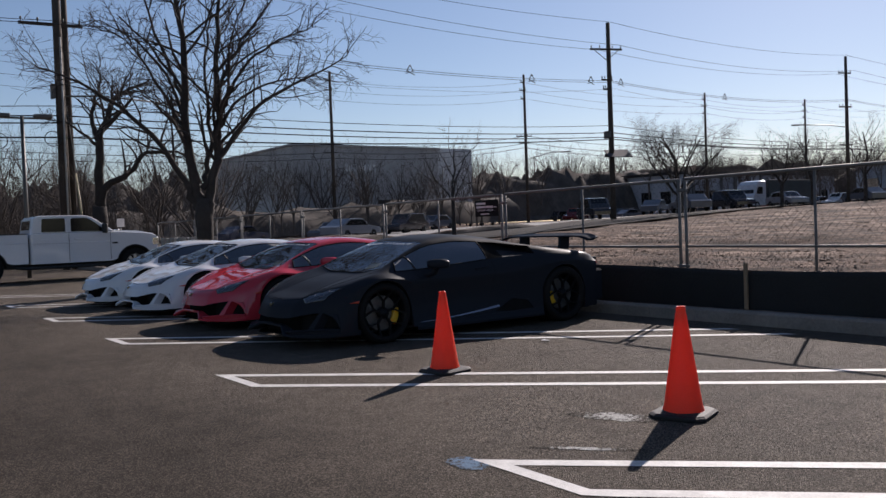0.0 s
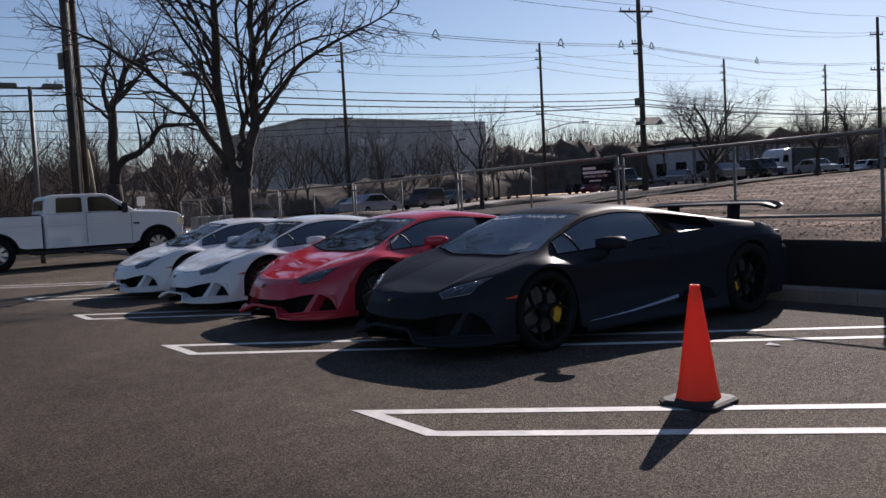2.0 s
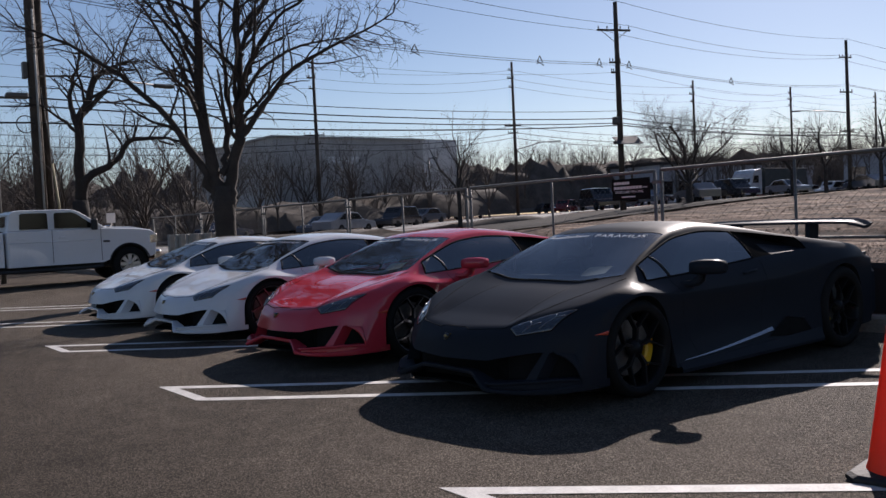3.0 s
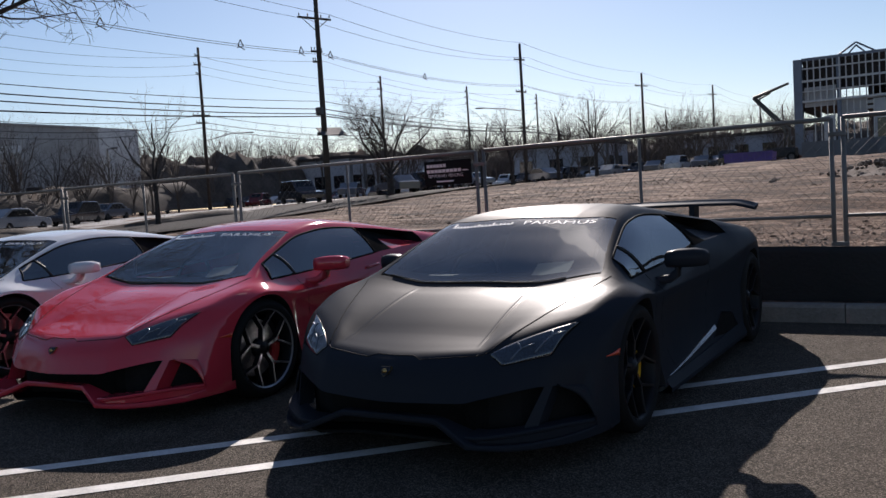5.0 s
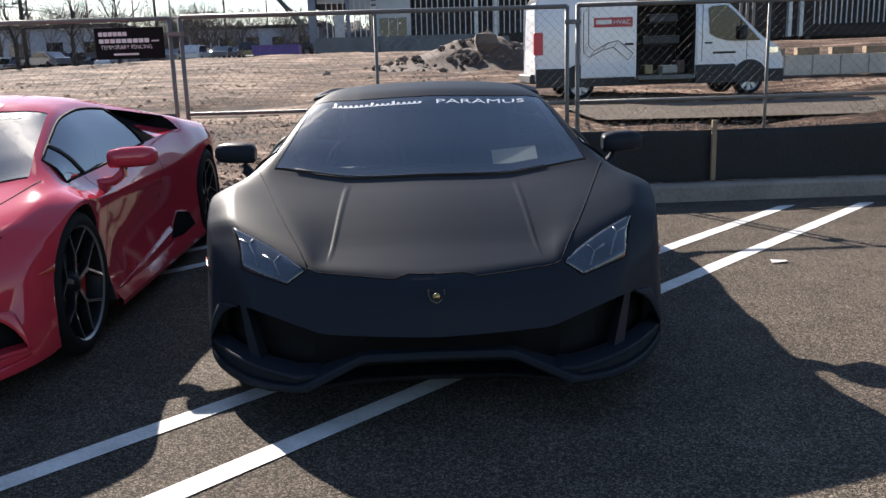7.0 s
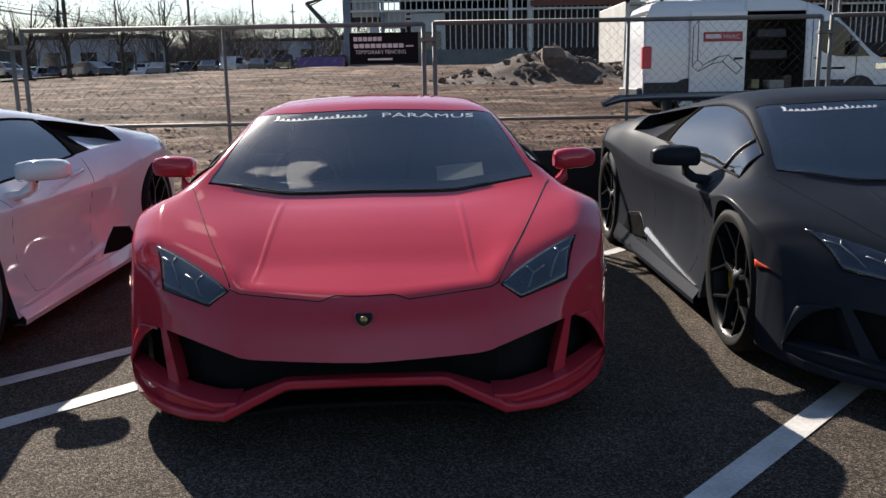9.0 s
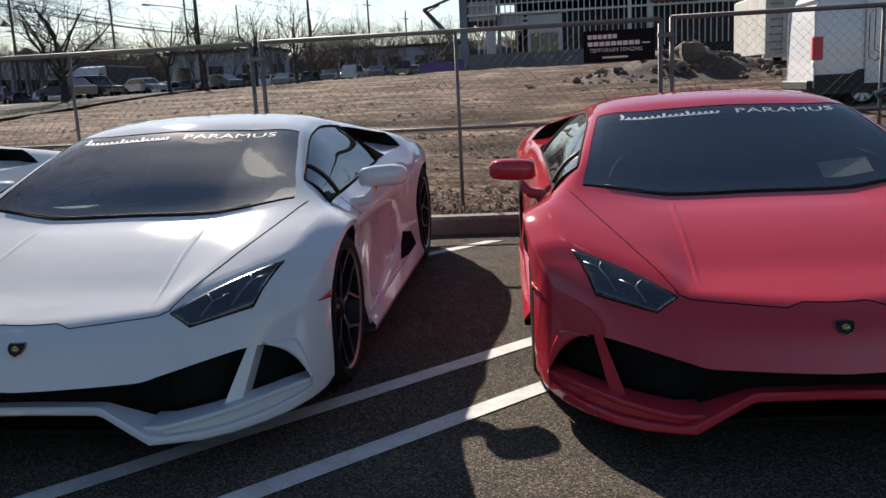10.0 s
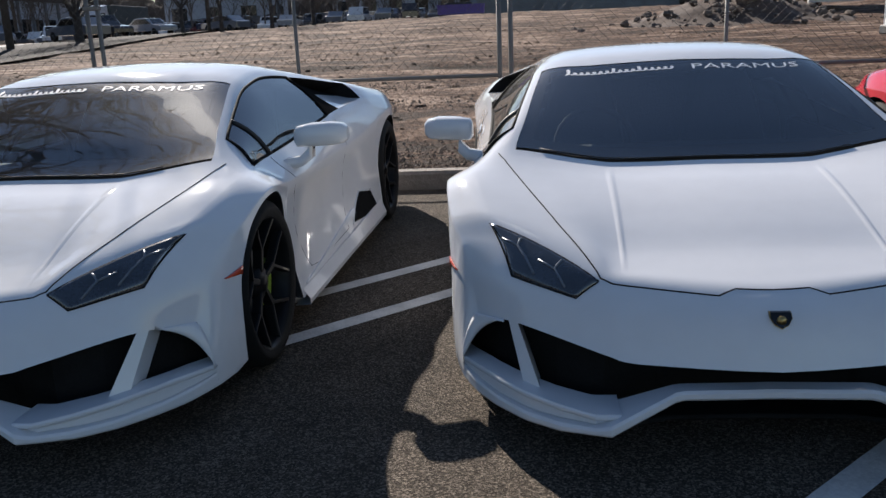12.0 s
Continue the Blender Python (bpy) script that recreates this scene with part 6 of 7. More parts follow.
    part("door_handle", Geo().box(4.05, 4.23, -0.03, 0.0, 1.22, 1.26, 0, 0.006), [B], van)
    part("door_handle", Geo().box(2.12, 2.32, -0.11, -0.065, 1.24, 1.29, 0, 0.006), [B], van)
    part("side_mirror", Geo().box(4.86, 5.0, -0.26, 0.0, 1.3, 1.62, 0, 0.04), [B], van)
    part("tail_lamp", Geo().box(-0.02, 0.20, -0.012, 0.14, 1.06, 1.58, 0, 0.02), [M["red_lens"]], van)
    part("reversing_lamp", Geo().box(-0.015, 0.19, -0.010, 0.13, 0.94, 1.055, 0, 0.02), [M["trim_white"]], van)
    part("rear_bumper", Geo().box(-0.12, 0.05, 0.05, 2.0, 0.4, 0.62, 0, 0.03), [B], van)
    part("head_lamp", Geo().box(5.5, 5.86, -0.006, 0.2, 0.93, 1.14, 0, 0.04), [M["chrome"]], van)
    M["rim_pale"] = material("pale_wheel_cover", (0.5, 0.5, 0.5), 0.4, metal=0.6, vary=0.2, scale=12)
    for x in (1.07, 5.15):
        road_wheel(van, x, -0.01, 0.345, 0.24, 0.24, M["rim_pale"], -1, "y")
        road_wheel(van, x, 2.06, 0.345, 0.24, 0.24, M["rim_pale"], 1, "y")
        arc = [(x + 0.43 * math.cos(a), 0.40 + 0.43 * math.sin(a)) for a in np.linspace(0, math.pi, 14)]
        part("wheel_arch", Geo().prism(arc, -0.022, 0.2, "y"), [B], van)
    part("chassis", Geo().box(0.3, 5.8, 0.25, 1.8, 0.3, 0.46), [B], van)
    # ladder rack along the roof
    for y in (0.45, 1.6):
        part("rack_rail", Geo().tube([(0.3, y, 2.76), (3.6, y, 2.76)], 0.03, 6), [M["trim_white"]], van)
    for x in (0.5, 1.5, 2.5, 3.4):
        part("rack_bar", Geo().box(x - 0.03, x + 0.03, 0.35, 1.7, 2.70, 2.74), [M["trim_white"]], van)
        for y in (0.42, 1.62):
            part("rack_foot", Geo().box(x - 0.04, x + 0.04, y - 0.03, y + 0.03, 2.58, 2.70), [M["black_plastic"]], van)
    part("roof_ladder", Geo().box(0.5, 3.7, 0.55, 0.6, 2.74, 2.81).box(0.5, 3.7, 0.95, 1.0, 2.74, 2.81), [M["trim_white"]], van, "pale ladder on the roof rack")
    # red sign and duct drawing on the side
    part("side_sign", Geo().box(1.38, 2.30, -0.076, -0.072, 1.66, 1.88, 0), [material("van_red", (0.42, 0.04, 0.05), 0.5, vary=0.1, scale=8)], van, "red trade sign")
    v, f = text_outline("HVAC", 0.15)
    k = 0.40 / max(p[0] for p in v)
    part("sign_lettering", Geo().add([(1.84 + p[0] * k, -0.079, 1.72 + p[1] * k) for p in v], f), [M["sign_white"]], van)
    part("sign_bar", Geo().box(1.43, 1.80, -0.079, -0.077, 1.73, 1.83), [M["sign_white"]], van)
    duct = [(1.14, 2.0), (1.14, 1.1), (1.28, 0.98), (1.6, 1.15), (1.85, 1.2), (2.2, 0.9)]
    g = Geo()
    for dx, dz in ((0, 0), (0.12, 0.15)):
        g.tube([(x + dx, -0.076, z + dz) for x, z in duct], 0.009, 4, smooth=False)
    for x, z in duct:
        g.tube([(x, -0.076, z), (x + 0.12, -0.076, z + 0.15)], 0.007, 4, smooth=False)
    part("duct_drawing", g, [M["seam"]], van, "thin black line drawing of a duct")
    part("phone_bar", Geo().box(4.25, 4.8, -0.006, 0.002, 0.98, 1.03), [M["seam"]], van)
    return van


cargo_van()

# ---- solar panel on the tall pole ----
pan = root("solar_panel", pose(-42.6, 45.15, 5.85, 28, 0, 60), "grey solar panel on the utility pole", "solar panel")
part("panel", Geo().box(-0.2, 1.5, -0.6, 0.6, -0.03, 0.03, 0, 0.01), [material("solar_cells", (0.05, 0.05, 0.06), 0.7, vary=0.3, scale=6)], pan)
part("bracket", Geo().box(-0.3, 0.4, -0.05, 0.05, -0.25, -0.03), [M["galv"]], pan)

# ---- building under construction ----
M["steel_blue"] = material("painted_steel", (0.16, 0.19, 0.24), 0.5, vary=0.25, scale=1.5)
M["stud"] = material("steel_stud", (0.60, 0.60, 0.58), 0.5, metal=0.15, vary=0.25, scale=2)
# colour of dark decks and boards, and of the interior's painted shade
M["deck"] = material("dark_deck_and_shade", (0.035, 0.028, 0.026), 0.85, vary=0.4, scale=0.8)
M["wall_grey"] = material("grey_blockwork", (0.16, 0.165, 0.17), 0.9, vary=0.3, scale=0.8, bump=0.3, bump_scale=8)
M["board"] = material("pale_sheathing", (0.48, 0.48, 0.48), 0.8, vary=0.2, scale=1)
M["dark_glass"] = material("dark_window", (0.015, 0.017, 0.02), 0.1, vary=0.3, scale=1)
M["rust_beam"] = material("primed_steel_beam", (0.16, 0.055, 0.035), 0.7, vary=0.3, scale=1.5)
site = root("steel_frame_building", pose(-21.9, 100, 0), "unfinished building of steel studs and columns", "building")
XB = 84.0                     # length of the front; local x from its corner
BASE, MID, TOP = 3.3, 9.0, 13.4
part("corner_column", Geo().box(0.0, 0.85, -0.1, 0.8, BASE, TOP, 0, 0.05), [M["steel_blue"]], site)
for x in (4.4, 18.7, 20.9, 33.5, 46.0, 54.3, 55.6, 70.0):
    bright = x in (18.7, 20.9, 54.3, 55.6)
    part("column", Geo().box(x - 0.2, x + 0.2, -0.3 if bright else -0.05, 0.3, BASE, TOP), [M["stud" if bright else "steel_blue"]], site)
for x in (6.0, 18.0, 30.0, 42.0, 54.0, 66.0):
    part("column", Geo().box(x - 0.2, x + 0.2, 20.0, 20.4, BASE, TOP), [M["steel_blue"]], site)
for z0, z1, y0, mt in ((TOP - 0.22, TOP + 0.05, -0.2, "steel_blue"), (12.3, 12.42, -0.16, "stud"), (10.95, 11.15, -0.2, "stud"), (9.9, 10.0, -0.16, "stud"), (MID - 0.22, MID, -0.16, "stud")):
    part("beam", Geo().box(0.85, XB, y0, 0.16, z0, z1), [M[mt]], site)
part("lintel_beam", Geo().box(20.9, 60, -0.5, -0.2, 9.15, 9.75), [M["rust_beam"]], site)
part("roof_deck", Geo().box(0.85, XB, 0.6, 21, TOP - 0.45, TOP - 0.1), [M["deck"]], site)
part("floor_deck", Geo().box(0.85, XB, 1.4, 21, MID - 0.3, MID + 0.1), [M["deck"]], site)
# back wall in the same dark tone, as shade deep inside
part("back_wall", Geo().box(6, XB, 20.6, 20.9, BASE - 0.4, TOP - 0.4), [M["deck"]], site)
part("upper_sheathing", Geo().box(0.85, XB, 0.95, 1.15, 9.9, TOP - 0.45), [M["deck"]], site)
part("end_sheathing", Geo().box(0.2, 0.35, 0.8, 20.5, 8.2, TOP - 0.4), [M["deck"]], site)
stud = Geo().box(-0.055, 0.055, 0, 0.15, MID, TOP - 0.2).mesh("stud", [M["stud"]])
stud2 = Geo().box(-0.05, 0.05, 0, 0.15, 4.6, MID - 0.2).mesh("stud", [M["stud"]])
for k in range(int((XB - 1.2) / 0.62)):
    x = 1.4 + 0.62 * k
    part("stud", stud, None, site, m=pose(x, -0.18, 0))
    if 2.0 < x < 4.2 or 4.8 < x < 7.8 or 11.5 < x < 34 or x > 57:
        part("stud", stud2, None, site, m=pose(x, 0.0, 0))
for q in ((1.0, 4.1, 0.3, 0.4, 8.3, 10.4), (4.3, 7.0, 0.4, 0.55, 7.0, 8.8), (7.6, 11.4, 0.2, 0.35, 4.4, 8.6), (2.9, 4.0, -0.35, -0.2, 3.6, 7.2)):
    part("sheathing_panel", Geo().box(*q), [M["board"]], site)
for k in range(3):
    part("board_stack", Geo().box(4.9 + 0.2 * k, 7.6 + 2.2 * k, 0.62, 0.9, 7.6 + 0.55 * k, 7.95 + 0.55 * k, 0, 0.02), [M["trim_white"]], site, "stacked white boards")
part("window", Geo().box(7.9, 10.9, 0.12, 0.19, 4.5, 6.6), [M["dark_glass"]], site)
for x in (8.9, 9.9):
    part("window_bar", Geo().box(x - 0.05, x + 0.05, 0.05, 0.12, 4.5, 6.6), [M["board"]], site)
# dark sheet added behind the studs in place of the interior's shade
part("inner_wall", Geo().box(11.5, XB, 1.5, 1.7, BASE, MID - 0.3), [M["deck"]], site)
part("base_wall", Geo().box(0.9, 20.0, -2.2, -1.8, BASE - 1.2, 4.55), [M["wall_grey"]], site)
for k in range(4):
    part("wall_course", Geo().box(8.0 + 1.5 * k, 22.0, -3.0 - 0.5 * k, -2.5 - 0.5 * k, BASE - 1.2, 4.2 - 0.4 * k), [M["wall_grey"]], site)
g = Geo()
for a, b in (((3.6, 3, TOP), (5.9, 3, 14.9)), ((5.9, 3, 14.9), (8.3, 3, TOP)), ((3.6, 3, TOP + 0.05), (8.3, 3, TOP + 0.05)), ((4.8, 3, TOP), (5.9, 3, 14.6)), ((7.1, 3, TOP), (5.9, 3, 14.6))):
    g.tube([a, b], 0.10, 6)
part("roof_truss", g, [M["steel_blue"]], site)

lift = root("boom_lift", pose(-23.0, 98.0, land(-23, 98)), "dark folded boom lift beside the steel frame", "boom lift")
part("lift_base", Geo().box(-1.5, 1.5, -1.0, 1.0, 0.5, 1.5, 0, 0.1), [M["black_plastic"]], lift)
for dx in (0.0, 0.45):
    part("lower_boom", Geo().tube([(0.3 + dx, 0, 1.5), (0.4 + dx, 0, 3.4), (-2.7 + dx * 0.5, 0, 7.0)], [0.16, 0.15, 0.13], 6), [M["lamp_metal"]], lift)
part("upper_boom", Geo().tube([(-2.7, 0, 7.0), (-1.2, 0, 7.5), (0.9, 0, 8.2)], [0.2, 0.16, 0.13], 6), [M["lamp_metal"]], lift)
part("boom_strut", Geo().tube([(-2.4, 0, 6.7), (-0.9, 0, 7.4)], 0.08, 6), [M["lamp_metal"]], lift)
for sx in (-1.1, 1.1):
    road_wheel(lift, sx, -1.05, 0.5, 0.35, 0.28, M["galv"], -1, "y")
    road_wheel(lift, sx, 1.05, 0.5, 0.35, 0.28, M["galv"], 1, "y")

M["purple"] = material("purple_paint", (0.10, 0.055, 0.26), 0.5, vary=0.2, scale=2)
skip = root("purple_skip", pose(-20.8, 68, land(-20.8, 68)), "low purple steel container on the earth", "container")
part("container_body", Geo().prism([(-1.7, 0.1), (1.7, 0.1), (1.75, 0.75), (-1.75, 0.75)], 0, 1.8, "y"), [M["purple"]], skip)
for x in (-1.2, -0.4, 0.4, 1.2):
    part("rib", Geo().box(x - 0.05, x + 0.05, -0.06, 0.0, 0.1, 0.7), [M["purple"]], skip)
part("rim", Geo().box(-1.8, 1.8, -0.07, 0.0, 0.72, 0.8), [M["purple"]], skip)

# ---- rubble, stones and gravel ----
M["rock"] = material("broken_concrete", (0.14, 0.105, 0.082), 0.95, vary=0.45, scale=1.2, bump=0.6, bump_scale=9)
M["soil"] = material("dark_soil", (0.075, 0.047, 0.033), 0.95, vary=0.4, scale=1.2, bump=0.9, bump_scale=5)


def boulder(g, rng, c, r, flat=0.7):
    """An angular stone: a jittered low sphere."""
    rows = []
    n = 7
    for j in range(5):
        ph = math.pi * j / 4
        rows.append([(c[0] + r * math.sin(ph) * math.cos(6.283 * k / n) * (0.75 + 0.5 * rng.random()), c[1] + r * math.sin(ph) * math.sin(6.283 * k / n) * (0.75 + 0.5 * rng.random()), c[2] + flat * r * math.cos(ph) * (0.8 + 0.4 * rng.random())) for k in range(n)])
    g.grid(rows, 0, False, wrap=True)


rng = random.Random(21)
mound = Geo()
rows = []
for y in np.linspace(-5, 5, 24):
    rows.append([(x, y, -0.3 + 1.55 * math.exp(-((x / 3.7) ** 2 + (y / 2.6) ** 2)) * (1 + 0.5 * noise.noise((x * 0.8, y * 0.8, 3))) + 0.2 * noise.noise((x * 2.5, y * 2.5, 1))) for x in np.linspace(-6, 6, 30)])
mound.grid(rows)
heap = thing("soil_heap", mound, [M["soil"]], "dark heap of dug soil and rubble", "heap", pose(-7.6, 40.5, land(-8, 40) - 0.1), kind="stuff")
g = Geo()
for k in range(150):
    x, y = rng.gauss(0, 2.7), rng.gauss(-1.0, 1.6)
    boulder(g, rng, (x, y, 1.3 * math.exp(-((x / 3.7) ** 2 + (y / 2.6) ** 2)) - 0.1), 0.06 + 0.17 * rng.random() ** 2)
thing("rubble", g, [M["rock"]], "broken concrete lumps on the soil heap", "rubble", pose(-7.6, 40.5, land(-8, 40) - 0.1), kind="stuff")
g = Geo()
boulder(g, random.Random(5), (0, 0, 0.1), 0.62, 0.85)
thing("concrete_block", g, [M["rock"]], "large grey lump of broken concrete", "rubble", pose(-7.4, 38.9, land(-8, 39) + 0.85))
# loose stones behind the kerb
g = Geo()
for k in range(16000):
    x = rng.uniform(-21, 2)
    y = (10.05 if x > -12 else 9.75) + abs(rng.gauss(0, 0.9)) if k % 3 else rng.uniform(10.1, 20)
    r = 0.008 + 0.018 * rng.random() ** 2 + (0.008 if y > 12 else 0)
    n = 5
    z = land(x, y) - 0.015
    top = (x + rng.uniform(-r, r) * 0.4, y, z + r * (0.7 + 0.6 * rng.random()))
    ring = [(x + r * math.cos(1.2566 * j + x) * (0.7 + 0.6 * rng.random()), y + r * math.sin(1.2566 * j + x) * (0.7 + 0.6 * rng.random()), z) for j in range(n)]
    g.add([top] + ring, [(0, 1 + j, 1 + (j + 1) % n) for j in range(n)])
M["gravel"] = material("gravel", (0.24, 0.19, 0.15), 0.95, colour2=(0.07, 0.055, 0.042), scale=7, spec=0.1)
thing("gravel", g, [M["gravel"]], "loose gravel scattered on the earth", "gravel", kind="stuff")
# clods and scraped lumps over the lot
g = Geo()
for k in range(7000):
    cx, cy = rng.uniform(-34, 6), 11 + 34 * rng.random() ** 1.5
    if noise.noise((cx * 0.12, cy * 0.5, 7)) < -0.02:
        continue
    r = 0.012 + 0.035 * rng.random() ** 3 + 0.0006 * cy
    z = land(cx, cy) + 0.20 * noise.noise((cx * 0.22, cy * 0.5, 0)) * min(1, (cy - 10.2) / 2) - 0.02
    n = 6
    w = 1.0 + 0.6 * rng.random()
    ring = [(cx + w * r * math.cos(1.047 * j + cx) * (0.7 + 0.6 * rng.random()), cy + r * math.sin(1.047 * j + cx) * (0.7 + 0.6 * rng.random()), z) for j in range(n)]
    mid = [(cx + (p[0] - cx) * 0.6, cy + (p[1] - cy) * 0.6, z + r * (0.35 + 0.35 * rng.random())) for p in ring]
    g.add(ring + mid, [(j, (j + 1) % n, n + (j + 1) % n, n + j) for j in range(n)] + [tuple(range(n, 2 * n))])
M["clod"] = material("earth_clod", (0.15, 0.105, 0.072), 0.95, colour2=(0.06, 0.042, 0.03), scale=3, spec=0.05)
thing("earth_clods", g, [M["clod"]], "scattered lumps of scraped brown earth", "earth", kind="stuff")
# asphalt strip in front of the van
g = Geo()
g.grid([[(x, y + 0.4 * math.sin(x * 0.4), land(x, y) + 0.06) for x in np.arange(-7.6, 20, 0.5)] for y in np.linspace(16.2, 19.8, 6)])
tagged(thing("access_strip", g, [M["asphalt"]], "dark asphalt access strip on the earth", "road"), kind="structure")

# ---- white trailer behind the heap ----
M["trailer_white"] = material("aged_white_steel", (0.50, 0.49, 0.45), 0.55, vary=0.3, scale=1.5)
tr = root("box_trailer", pose(-2.95, 45, land(-3, 45)), "aged white box trailer with a rear ladder", "trailer")
part("box", Geo().box(0, 2.3, 0, 6.5, 0.5, 3.4, 0, 0.05), [M["trailer_white"]], tr)
part("rear_frame", Geo().box(-0.05, 0.15, -0.1, 0.0, 0.4, 3.45).box(0.75, 0.9, -0.1, 0.0, 0.4, 3.45).box(-0.05, 2.35, -0.1, 0.0, 3.3, 3.45).box(-0.15, 2.4, -0.25, 0.0, 0.35, 0.5), [M["trailer_white"]], tr)
for z in np.arange(0.7, 3.3, 0.35):
    part("rung", Geo().box(0.15, 0.75, -0.09, -0.05, z, z + 0.05), [M["galv"]], tr)
for x in (0.2, 2.1):
    road_wheel(tr, x, 5.2, 0.42, 0.25, 0.24, M["galv"], 1 if x > 1 else -1)
# low wall and timber beyond the van
M["block"] = material("pale_block", (0.45, 0.42, 0.36), 0.9, vary=0.2, scale=2)
low = root("block_wall", pose(0.2, 29, land(1, 29)), "low pale concrete block wall with timber on it", "wall")
for k in range(7):
    part("block", Geo().box(k * 0.9, k * 0.9 + 0.88, 0, 0.4, 0, 0.62, 0, 0.015), [M["block"]], low)
for k in range(4):
    part("timber", Geo().box(0.2 + k * 1.1, 0.9 + k * 1.1, 0.02, 0.3, 0.63, 0.85, 0, 0.01), [M["stake"]], low)
for k in range(3):
    part("pole", Geo().tube([(-0.2 + 0.22 * k, 1.0, -0.2), (-0.15 + 0.20 * k, 1.05, 4.2)], 0.05, 8), [M["galv"]], low)


# ---- distant cars ----
def plain_car(m, label, paint, length=4.6, height=1.46, suv=False):
    c = root("parked_car", m, label, "car", "distant parked cars")
    L, H = length, height
    low = [(0.0, 0.35), (0.0, 0.62), (0.12, 0.78), (L * 0.25, 0.92), (L * 0.95, 0.95), (L, 0.85), (L, 0.35)]
    up = [(L * 0.24, 0.90), (L * 0.40, H - 0.04), (L * 0.5, H), (L * (0.86 if suv else 0.72), H - 0.02), (L * (0.98 if suv else 0.90), 0.93)]
    part("body", side_profile([(y, z) for y, z in low], -0.9, 0.9, 0.08), [paint], c)
    part("roof", side_profile(up, -0.80, 0.80, 0.16), [paint], c)
    win = [(L * 0.29, 0.95), (L * 0.41, H - 0.12), (L * 0.5, H - 0.1), (L * (0.84 if suv else 0.70), H - 0.12), (L * (0.93 if suv else 0.82), 0.96)]
    for x in (-0.80, 0.80):
        part("side_glass", Geo().prism(win, x, x + (0.02 if x > 0 else -0.02), "x"), [M["gloss_black"]], c)
    part("windscreen", Geo().add([(-0.68, L * 0.255, 0.95), (0.68, L * 0.255, 0.95), (0.58, L * 0.385, H - 0.08), (-0.58, L * 0.385, H - 0.08)], [(0, 1, 2, 3)]), [M["gloss_black"]], c)
    for y in (L * 0.19, L * 0.80):
        for x in (-0.91, 0.91):
            part("wheel", Geo().lathe([(0.0, -0.02), (0.2, 0.0), (0.31, 0.0), (0.32, -0.05), (0.32, -0.2), (0.0, -0.2)] if x > 0 else [(0.0, 0.02), (0.2, 0.0), (0.31, 0.0), (0.32, 0.05), (0.32, 0.2), (0.0, 0.2)], 14, "x", (x, y, 0.32)), [M["tyre"]], c)
    return c


tones = [((0.50, 0.51, 0.53), "white"), ((0.22, 0.23, 0.25), "silver"), ((0.03, 0.03, 0.035), "black"), ((0.09, 0.10, 0.12), "dark grey"), ((0.10, 0.015, 0.015), "dark red"), ((0.02, 0.03, 0.06), "dark blue")]
protos = []
for i, (c, n) in enumerate(tones):
    x, y = ((-61.2, 82.8), (-84, 68), (-62, 39.3), (-56.6, 67.5), (-77.6, 75.4), (-70.4, 31.5))[i]
    protos.append(plain_car(pose(x, y, land(x, y) + 0.02, 0, 0, 180 * (i % 2) + 25), n + " car on the far side of the fence", car_paint("far_car_" + n.replace(" ", "_"), c, 0.35), 4.6 + 0.2 * (i % 3), 1.45 if i % 2 else 1.72, suv=not i % 2))
rng = random.Random(4)
for row_y in (99, 105, 117, 123, 136, 142):
    x = -100.0 + rng.random()
    while x < -27:
        if rng.random() < 0.86:
            p = protos[rng.choice((0, 1, 2, 2, 3, 3, 2, 4, 5))]
            copy_thing(p, pose(x, row_y, land(x, row_y) + 0.02, 0, 0, 180 * rng.randint(0, 1) + rng.uniform(-4, 4)))
        x += 2.65
for x, y, k, yaw in ((-59.8, 31.1, 3, 20), (-55.9, 33.8, 1, 200), (-82, 42, 1, 30), (-67.8, 46.4, 3, 20), (-50.6, 70.8, 2, 200), (-66, 90, 3, 10), (-58, 93, 0, 190), (-47, 92, 2, 0)):
    copy_thing(protos[k], pose(x, y, land(x, y) + 0.02, 0, 0, yaw))
# a row between the frontage strip and the highway
for x, y, k, yaw in ((-47.6, 50.0, 2, 62), (-46.6, 57.5, 3, 240), (-46.0, 66.0, 2, 64), (-45.8, 74.0, 1, 62), (-45.2, 81.5, 3, 243), (-44.8, 88.5, 5, 62)):
    copy_thing(protos[k], pose(x, y, land(x, y) + 0.06, 0, 0, yaw))
copy_thing(protos[1], pose(-33.2, -0.9, 0.0, 0, 0, 0))


